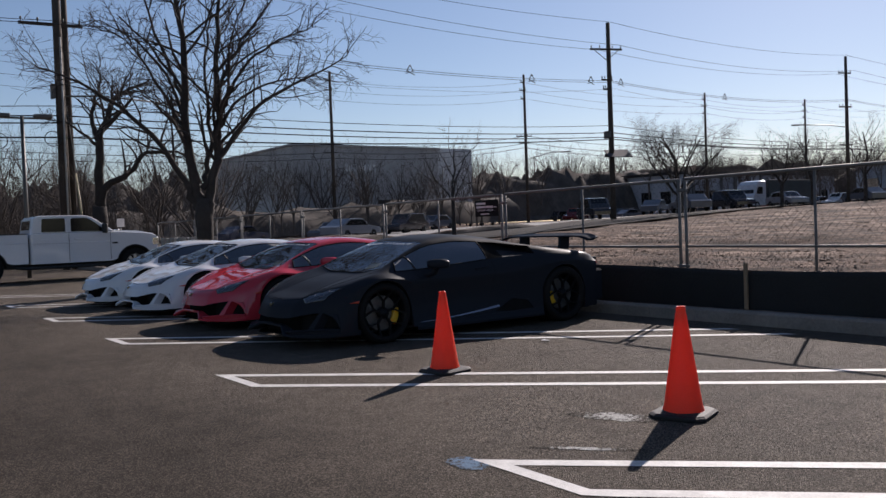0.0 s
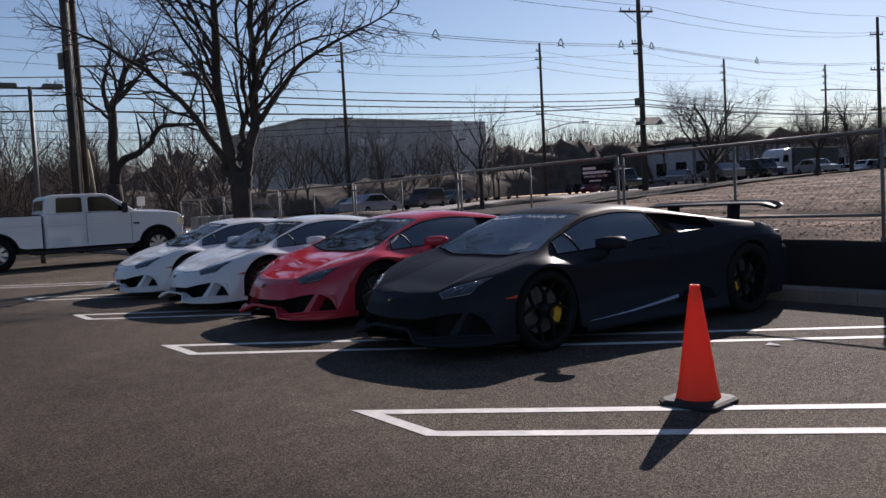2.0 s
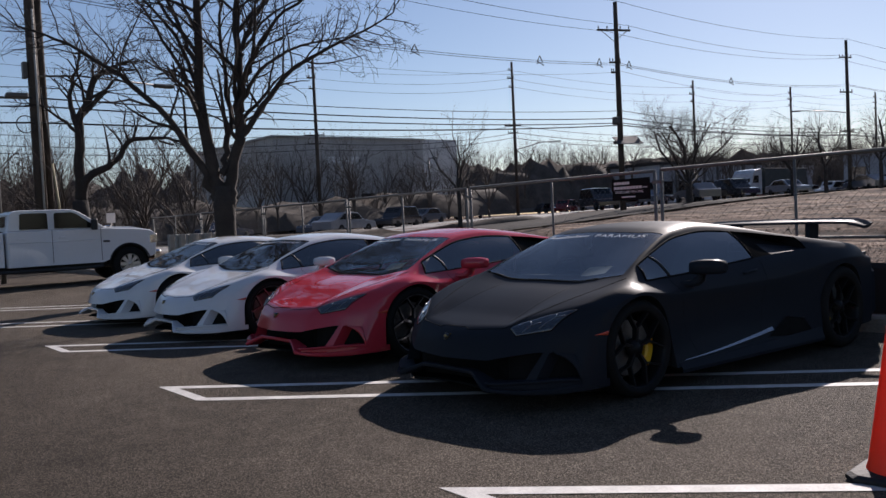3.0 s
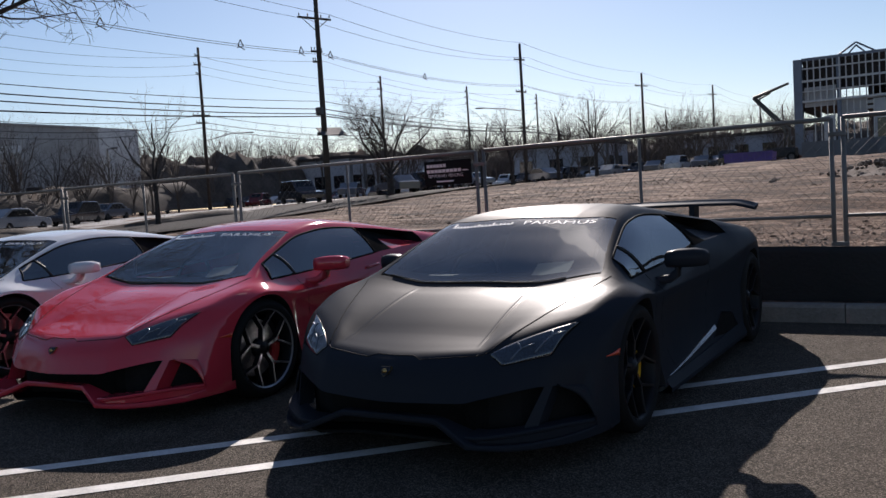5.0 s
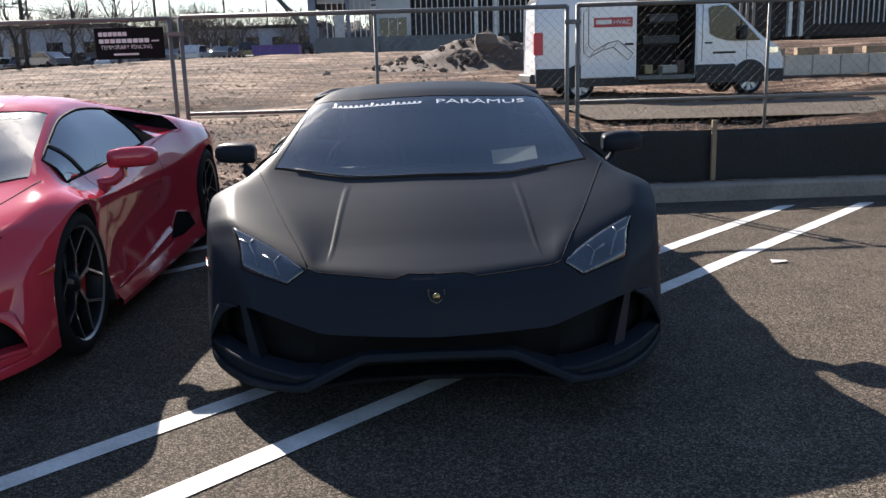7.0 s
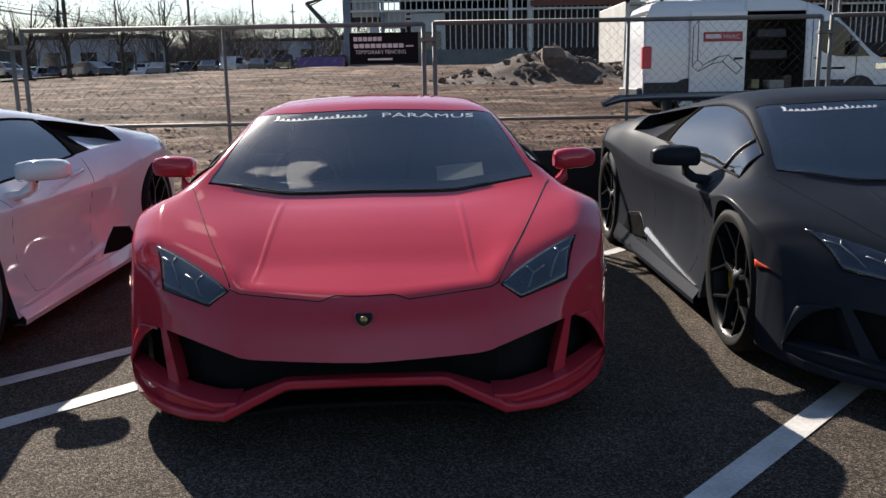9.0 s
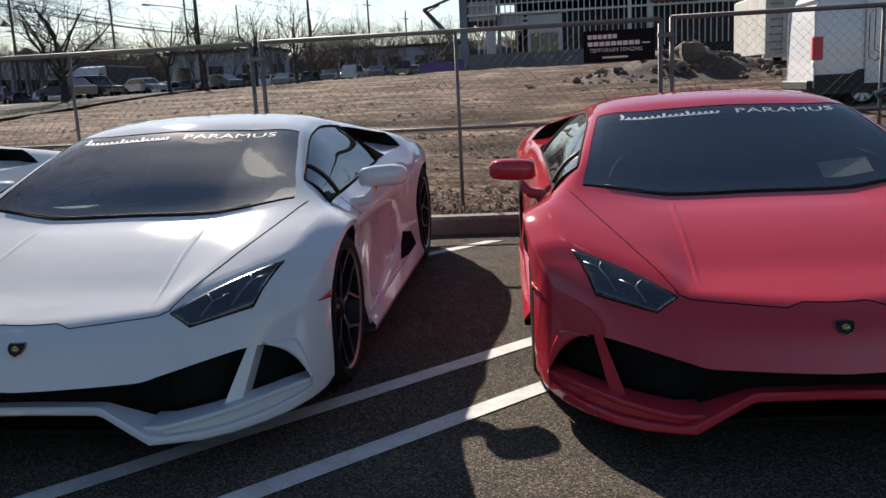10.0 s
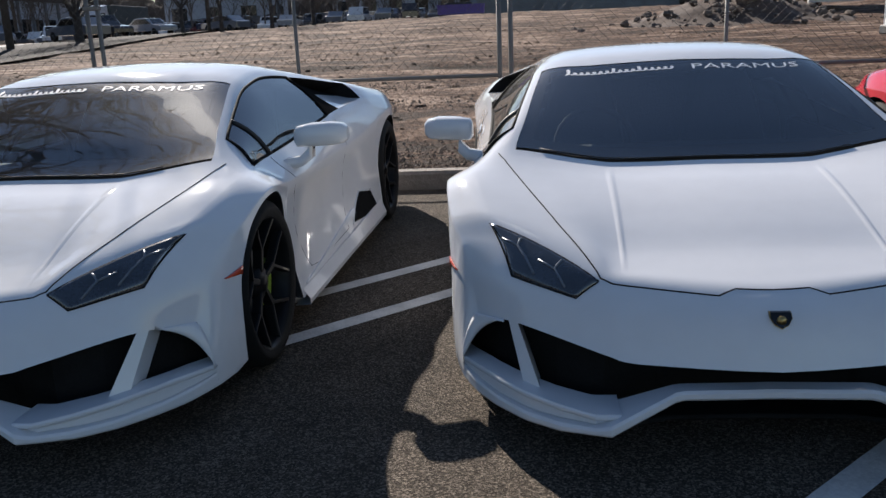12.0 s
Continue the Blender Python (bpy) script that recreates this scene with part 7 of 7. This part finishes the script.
def haulage_truck():
    """A lorry seen from the side, its cab towards -y, the trailer behind it."""
    x0, y0 = -57.0, 81.5
    lorry = root("haulage_truck", pose(x0, y0, land(x0, y0 + 4) + 0.03), "white truck cab with a dark trailer on the highway", "truck")
    W, B = protos[0].children[0].data.materials[0], M["black_plastic"]
    part("cab", side_profile([(0.0, 0.5), (0.02, 1.5), (0.35, 1.75), (0.75, 2.75), (1.2, 3.1), (2.3, 3.25), (2.4, 3.1), (2.4, 0.5)], -1.2, 1.2, 0.06), [W], lorry)
    for x in (-1.2, 1.2):
        part("cab_window", Geo().prism([(0.62, 1.75), (0.92, 2.5), (1.75, 2.5), (1.75, 1.75)], x, x + (0.02 if x > 0 else -0.02), "x"), [M["gloss_black"]], lorry)
    part("windscreen", Geo().add([(-1.0, 0.36, 1.80), (1.0, 0.36, 1.80), (0.95, 0.72, 2.65), (-0.95, 0.72, 2.65)], [(0, 1, 2, 3)]), [M["gloss_black"]], lorry)
    part("trailer", Geo().box(-1.25, 1.25, 2.9, 11.5, 0.95, 3.3, 0, 0.05), [material("dark_green_tarpaulin", (0.035, 0.045, 0.045), 0.7, vary=0.3, scale=0.8)], lorry, "dark green trailer side")
    part("chassis", Geo().box(-0.5, 0.5, 0.4, 11.3, 0.55, 0.95), [B], lorry)
    for y in (0.75, 3.6, 9.4, 10.6):
        for sd in (1, -1):
            road_wheel(lorry, 1.2 * sd, y, 0.48, 0.3, 0.26, M["galv"], sd)
    return lorry


haulage_truck()
M["pale_asphalt"] = material("pale_asphalt", (0.20, 0.195, 0.19), 0.85, vary=0.3, scale=0.2)
g = Geo()
g.grid([[(x, y, land(x, y) + 0.03) for x in np.arange(-104, -24, 4.0)] for y in np.arange(94, 150, 4.0)])
tagged(thing("far_lot", g, [M["pale_asphalt"]], "pale grey distant parking lot", "ground"), kind="structure")
g = Geo()
g.grid([[(x, y, land(x, y) + 0.035) for x in np.arange(-70, -44, 3.0)] for y in [9.7] + list(np.arange(12, 62.5, 2.5))])
g.grid([[(x, y, 0.02) for x in np.arange(-70, -44, 3.0)] for y in (-200, -50, 0, 9.7)])
tagged(thing("road", g, [M["pale_asphalt"]], "grey highway beyond the trees", "road"), kind="structure")

g = Geo()
rows = []
for y in [12.0] + list(np.arange(14, 92, 2.0)):
    east = lin([(12, -37.0), (30, -35.5), (40, -35.8), (75, -40.0), (92, -42.0)], y)
    rows.append([(-46.5 + (east + 46.5) * t, y, land(-46.5 + (east + 46.5) * t, y) + 0.09) for t in np.linspace(0, 1, 9)])
g.grid(rows)
tagged(thing("frontage_strip", g, [material("dark_tarmac", (0.036, 0.033, 0.031), 0.9, vary=0.35, scale=0.4, bump=0.4, bump_scale=60, spec=0.05)], "dark asphalt strip between the earth lot and the highway", "road"), kind="structure")


# ---- distant buildings ----
M["tilt_wall"] = material("warehouse_wall", (0.46, 0.44, 0.42), 0.9, vary=0.2, scale=0.15)
# pale bluish shop tone, lightened further to carry the distance haze
M["shop_wall"] = material("hazed_shop_wall", (0.36, 0.38, 0.42), 0.85, vary=0.2, scale=0.3)
M["tilt_white"] = material("warehouse_white", (0.74, 0.73, 0.71), 0.9, vary=0.15, scale=0.2)
ware = root("warehouse", pose(0, 0, 0), "long beige flat-roofed warehouse beyond the highway", "building")
part("wall", Geo().box(-110, -87, 42.8, 62.5, 1.5, 10.75), [M["tilt_wall"]], ware)
part("wall", Geo().box(-125, -87.3, 62.5, 68, 1.5, 10.95), [M["tilt_white"]], ware)
part("parapet", Geo().box(-110.2, -86.8, 42.6, 62.6, 10.75, 10.95), [M["tilt_wall"]], ware)
for k in range(7):
    part("sign_bar", Geo().box(-86.98, -86.9, 49.2 + k * 0.62, 49.2 + k * 0.62 + 0.45, 8.0, 8.75), [M["tilt_white"]], ware)
for k in range(4):
    part("dock_door", Geo().box(-86.98, -86.9, 53.5 + 2.4 * k, 55.3 + 2.4 * k, 2.2, 4.6), [M["deck"]], ware)
for (x0, x1, y0, y1, z0, z1, nm, mt) in ((-112, -95, 118, 168, 3, 8.6, "low grey shop building beyond the highway", "shop_wall"), (-66, -51, 122, 132, 3, 7.6, "small grey shop behind the far lot", "shop_wall"), (-48, -26, 150, 162, 4, 8.2, "low pale shop behind the far lot", "shop_wall")):
    shop = root("shop_building", pose(0, 0, 0), nm, "building")
    part("wall", Geo().box(x0, x1, y0, y1, z0, z1), [M[mt]], shop)
    part("roof", Geo().box(x0 - 0.4, x1 + 0.4, y0 - 0.4, y1 + 0.4, z1, z1 + 0.5), [M["deck"]], shop)
    n = int((x1 - x0) / 4)
    for k in range(n):
        a = x0 + (x1 - x0) * (k + 0.2) / n
        w = part("window", Geo().box(a, a + 2.2, y0 - 0.08, y0 - 0.02, z0 + 0.6, z0 + 2.8), [M["dark_glass"]], shop)
    for k in range(int((y1 - y0) / 4)):
        part("window", Geo().box(x1 + 0.02, x1 + 0.08, y0 + 4 * k + 0.8, y0 + 4 * k + 3.2, z0 + 0.6, z0 + 2.8), [M["dark_glass"]], shop)
        part("pillar", Geo().box(x1 + 0.02, x1 + 0.4, y0 + 4 * k, y0 + 4 * k + 0.4, z0, z1), [M["wall_grey"]], shop)

# ---- small white house among the trees ----
home = root("house", pose(-73, 4.3, 0.3), "small white clapboard house among bare trees", "house")
M["clapboard"] = material("white_clapboard", (0.60, 0.60, 0.58), 0.8, vary=0.15, scale=1)
part("wall", Geo().box(-7, 0, 0, 4.4, 0, 3.0), [M["clapboard"]], home)
part("roof", Geo().prism([(-0.3, 3.0), (4.7, 3.0), (2.2, 4.2)], -7.4, 0.4, "x"), [M["deck"]], home)
for y, z in ((0.6, 0.9), (2.7, 0.9)):
    part("window", Geo().box(0.01, 0.06, y, y + 1.1, z, z + 1.1), [M["dark_glass"]], home)

# ---- far woods ----
def wood_tree(seed, h):
    rng = random.Random(seed)
    g = Geo()
    g.tube([(0, 0, -0.5), (0, 0, h * 0.25)], [0.16, 0.13], 4, caps=False, smooth=False)
    for k in range(5):
        a = rng.random() * 6.28
        q = 0.25 + 0.4 * rng.random()
        limb(g, rng, Vector((0, 0, h * (0.1 + 0.15 * rng.random()))), Vector((q * math.cos(a), q * math.sin(a), 1)), h * (0.62 + 0.25 * rng.random()), 0.075, 2, 4, 0.08, 0.6, 5)
    return np.array(g.v), g.f


kinds = [wood_tree(100 + k, 8.0) for k in range(7)]
rng = random.Random(77)


def grove(name, label, spots):
    V, Fc = [], []
    o = 0
    for x, y, z, s in spots:
        v, f = kinds[rng.randrange(len(kinds))]
        a = rng.random() * 6.28
        c, sn = math.cos(a) * s, math.sin(a) * s
        w = np.c_[v[:, 0] * c - v[:, 1] * sn + x, v[:, 0] * sn + v[:, 1] * c + y, v[:, 2] * s * (0.85 + 0.3 * rng.random()) + z]
        V.append(w)
        Fc += [tuple(i + o for i in q) for q in f]
        o += len(v)
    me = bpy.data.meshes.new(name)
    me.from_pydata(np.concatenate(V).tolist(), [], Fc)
    me.materials.append(M["bark_hazed"])
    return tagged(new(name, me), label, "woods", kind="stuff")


spots = []
for k in range(120):
    spots.append((rng.uniform(-66, -42) if k % 2 else rng.uniform(-60, -38), rng.uniform(-18, 17), 0.0, rng.uniform(0.35, 0.8)))
for k in range(60):
    spots.append((rng.uniform(-84, -72), rng.uniform(10, 62), 1.5, rng.uniform(0.5, 0.9)))
for k in range(130):
    y = rng.uniform(62, 250)
    spots.append((rng.uniform(-135, -100), y, 2.5 + 0.02 * y, rng.uniform(0.8, 1.15)))
for k in range(170):
    x = rng.uniform(-160, 10)
    spots.append((x, rng.uniform(170, 200), 4.5, rng.uniform(0.8, 1.2)))
for k in range(18):
    spots.append((rng.uniform(-70, -30), rng.uniform(98, 120), 3.2, rng.uniform(0.6, 0.9)))
for k in range(150):
    spots.append((rng.uniform(-52, -43), rng.uniform(-30, 17), 0.0, rng.uniform(0.2, 0.42)))
for k in range(80):
    spots.append((rng.uniform(-95, -25), rng.uniform(118, 150), 3.2, rng.uniform(0.6, 1.0)))
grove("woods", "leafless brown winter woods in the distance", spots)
# brush tone lifted a little, as haze in the colour
M["brush"] = material("winter_brush", (0.10, 0.080, 0.066), 0.98, colour2=(0.03, 0.026, 0.022), scale=0.5, detail=8, bump=1.0, bump_scale=2.0)


def ridge(name, pts, h, depth, seed):
    """A low uneven belt of brush along a line of places."""
    rows = []
    line = []
    for (x0, y0, z0), (x1, y1, z1) in zip(pts, pts[1:]):
        n = max(2, int(math.hypot(x1 - x0, y1 - y0) / 1.5))
        line += [(x0 + (x1 - x0) * i / n, y0 + (y1 - y0) * i / n, z0 + (z1 - z0) * i / n) for i in range(n)]
    for i, (x, y, z) in enumerate(line):
        nx, ny = (line[min(i + 1, len(line) - 1)][1] - line[max(i - 1, 0)][1]), -(line[min(i + 1, len(line) - 1)][0] - line[max(i - 1, 0)][0])
        ln = math.hypot(nx, ny)
        nx, ny = nx / ln, ny / ln
        row = []
        for t in np.linspace(-1, 1, 9):
            hh = h * (1 - t * t) ** 0.6 * (0.75 + 0.45 * noise.noise((i * 0.23, t * 1.2, seed)) + 0.25 * noise.noise((i * 0.9, t * 4, seed)))
            row.append((x + nx * depth * t + 0.5 * noise.noise((i * 0.8, t * 3, seed + 9)), y + ny * depth * t, z - 0.3 + max(0, hh)))
        rows.append(row)
    g = Geo().grid(rows, 0, True)
    return tagged(thing(name, g, [M["brush"]], "dense brown winter brush and hedges far off", "brush"), kind="stuff")


ridge("brush", [(-50, -60, 0), (-49, -10, 0), (-49, 10, 0.2), (-50, 16, 0.4)], 1.7, 3, 1)
ridge("brush", [(-74, -80, 0), (-72, 0, 0.5), (-78, 30, 1.0), (-80, 68, 2)], 3.4, 4, 2)
ridge("brush", [(-110, 66, 2), (-108, 110, 3), (-120, 180, 4), (-140, 260, 5)], 8.5, 6, 3)
ridge("brush", [(-170, 195, 4), (-110, 200, 4.5), (-50, 190, 4.5), (20, 185, 4.5), (80, 190, 4.5)], 7.0, 5, 4)
ridge("brush", [(-60, 116, 3), (-30, 118, 3.2)], 1.8, 1.5, 5)
ridge("brush", [(-45, 20, 0.4), (-44.5, 40, 0.6), (-44, 60, 1.0)], 0.9, 1.0, 6)
ridge("hill", [(-330, -200, 0), (-320, 0, 0), (-300, 200, 2), (-250, 420, 4), (0, 480, 4), (250, 450, 4)], 24, 40, 7)
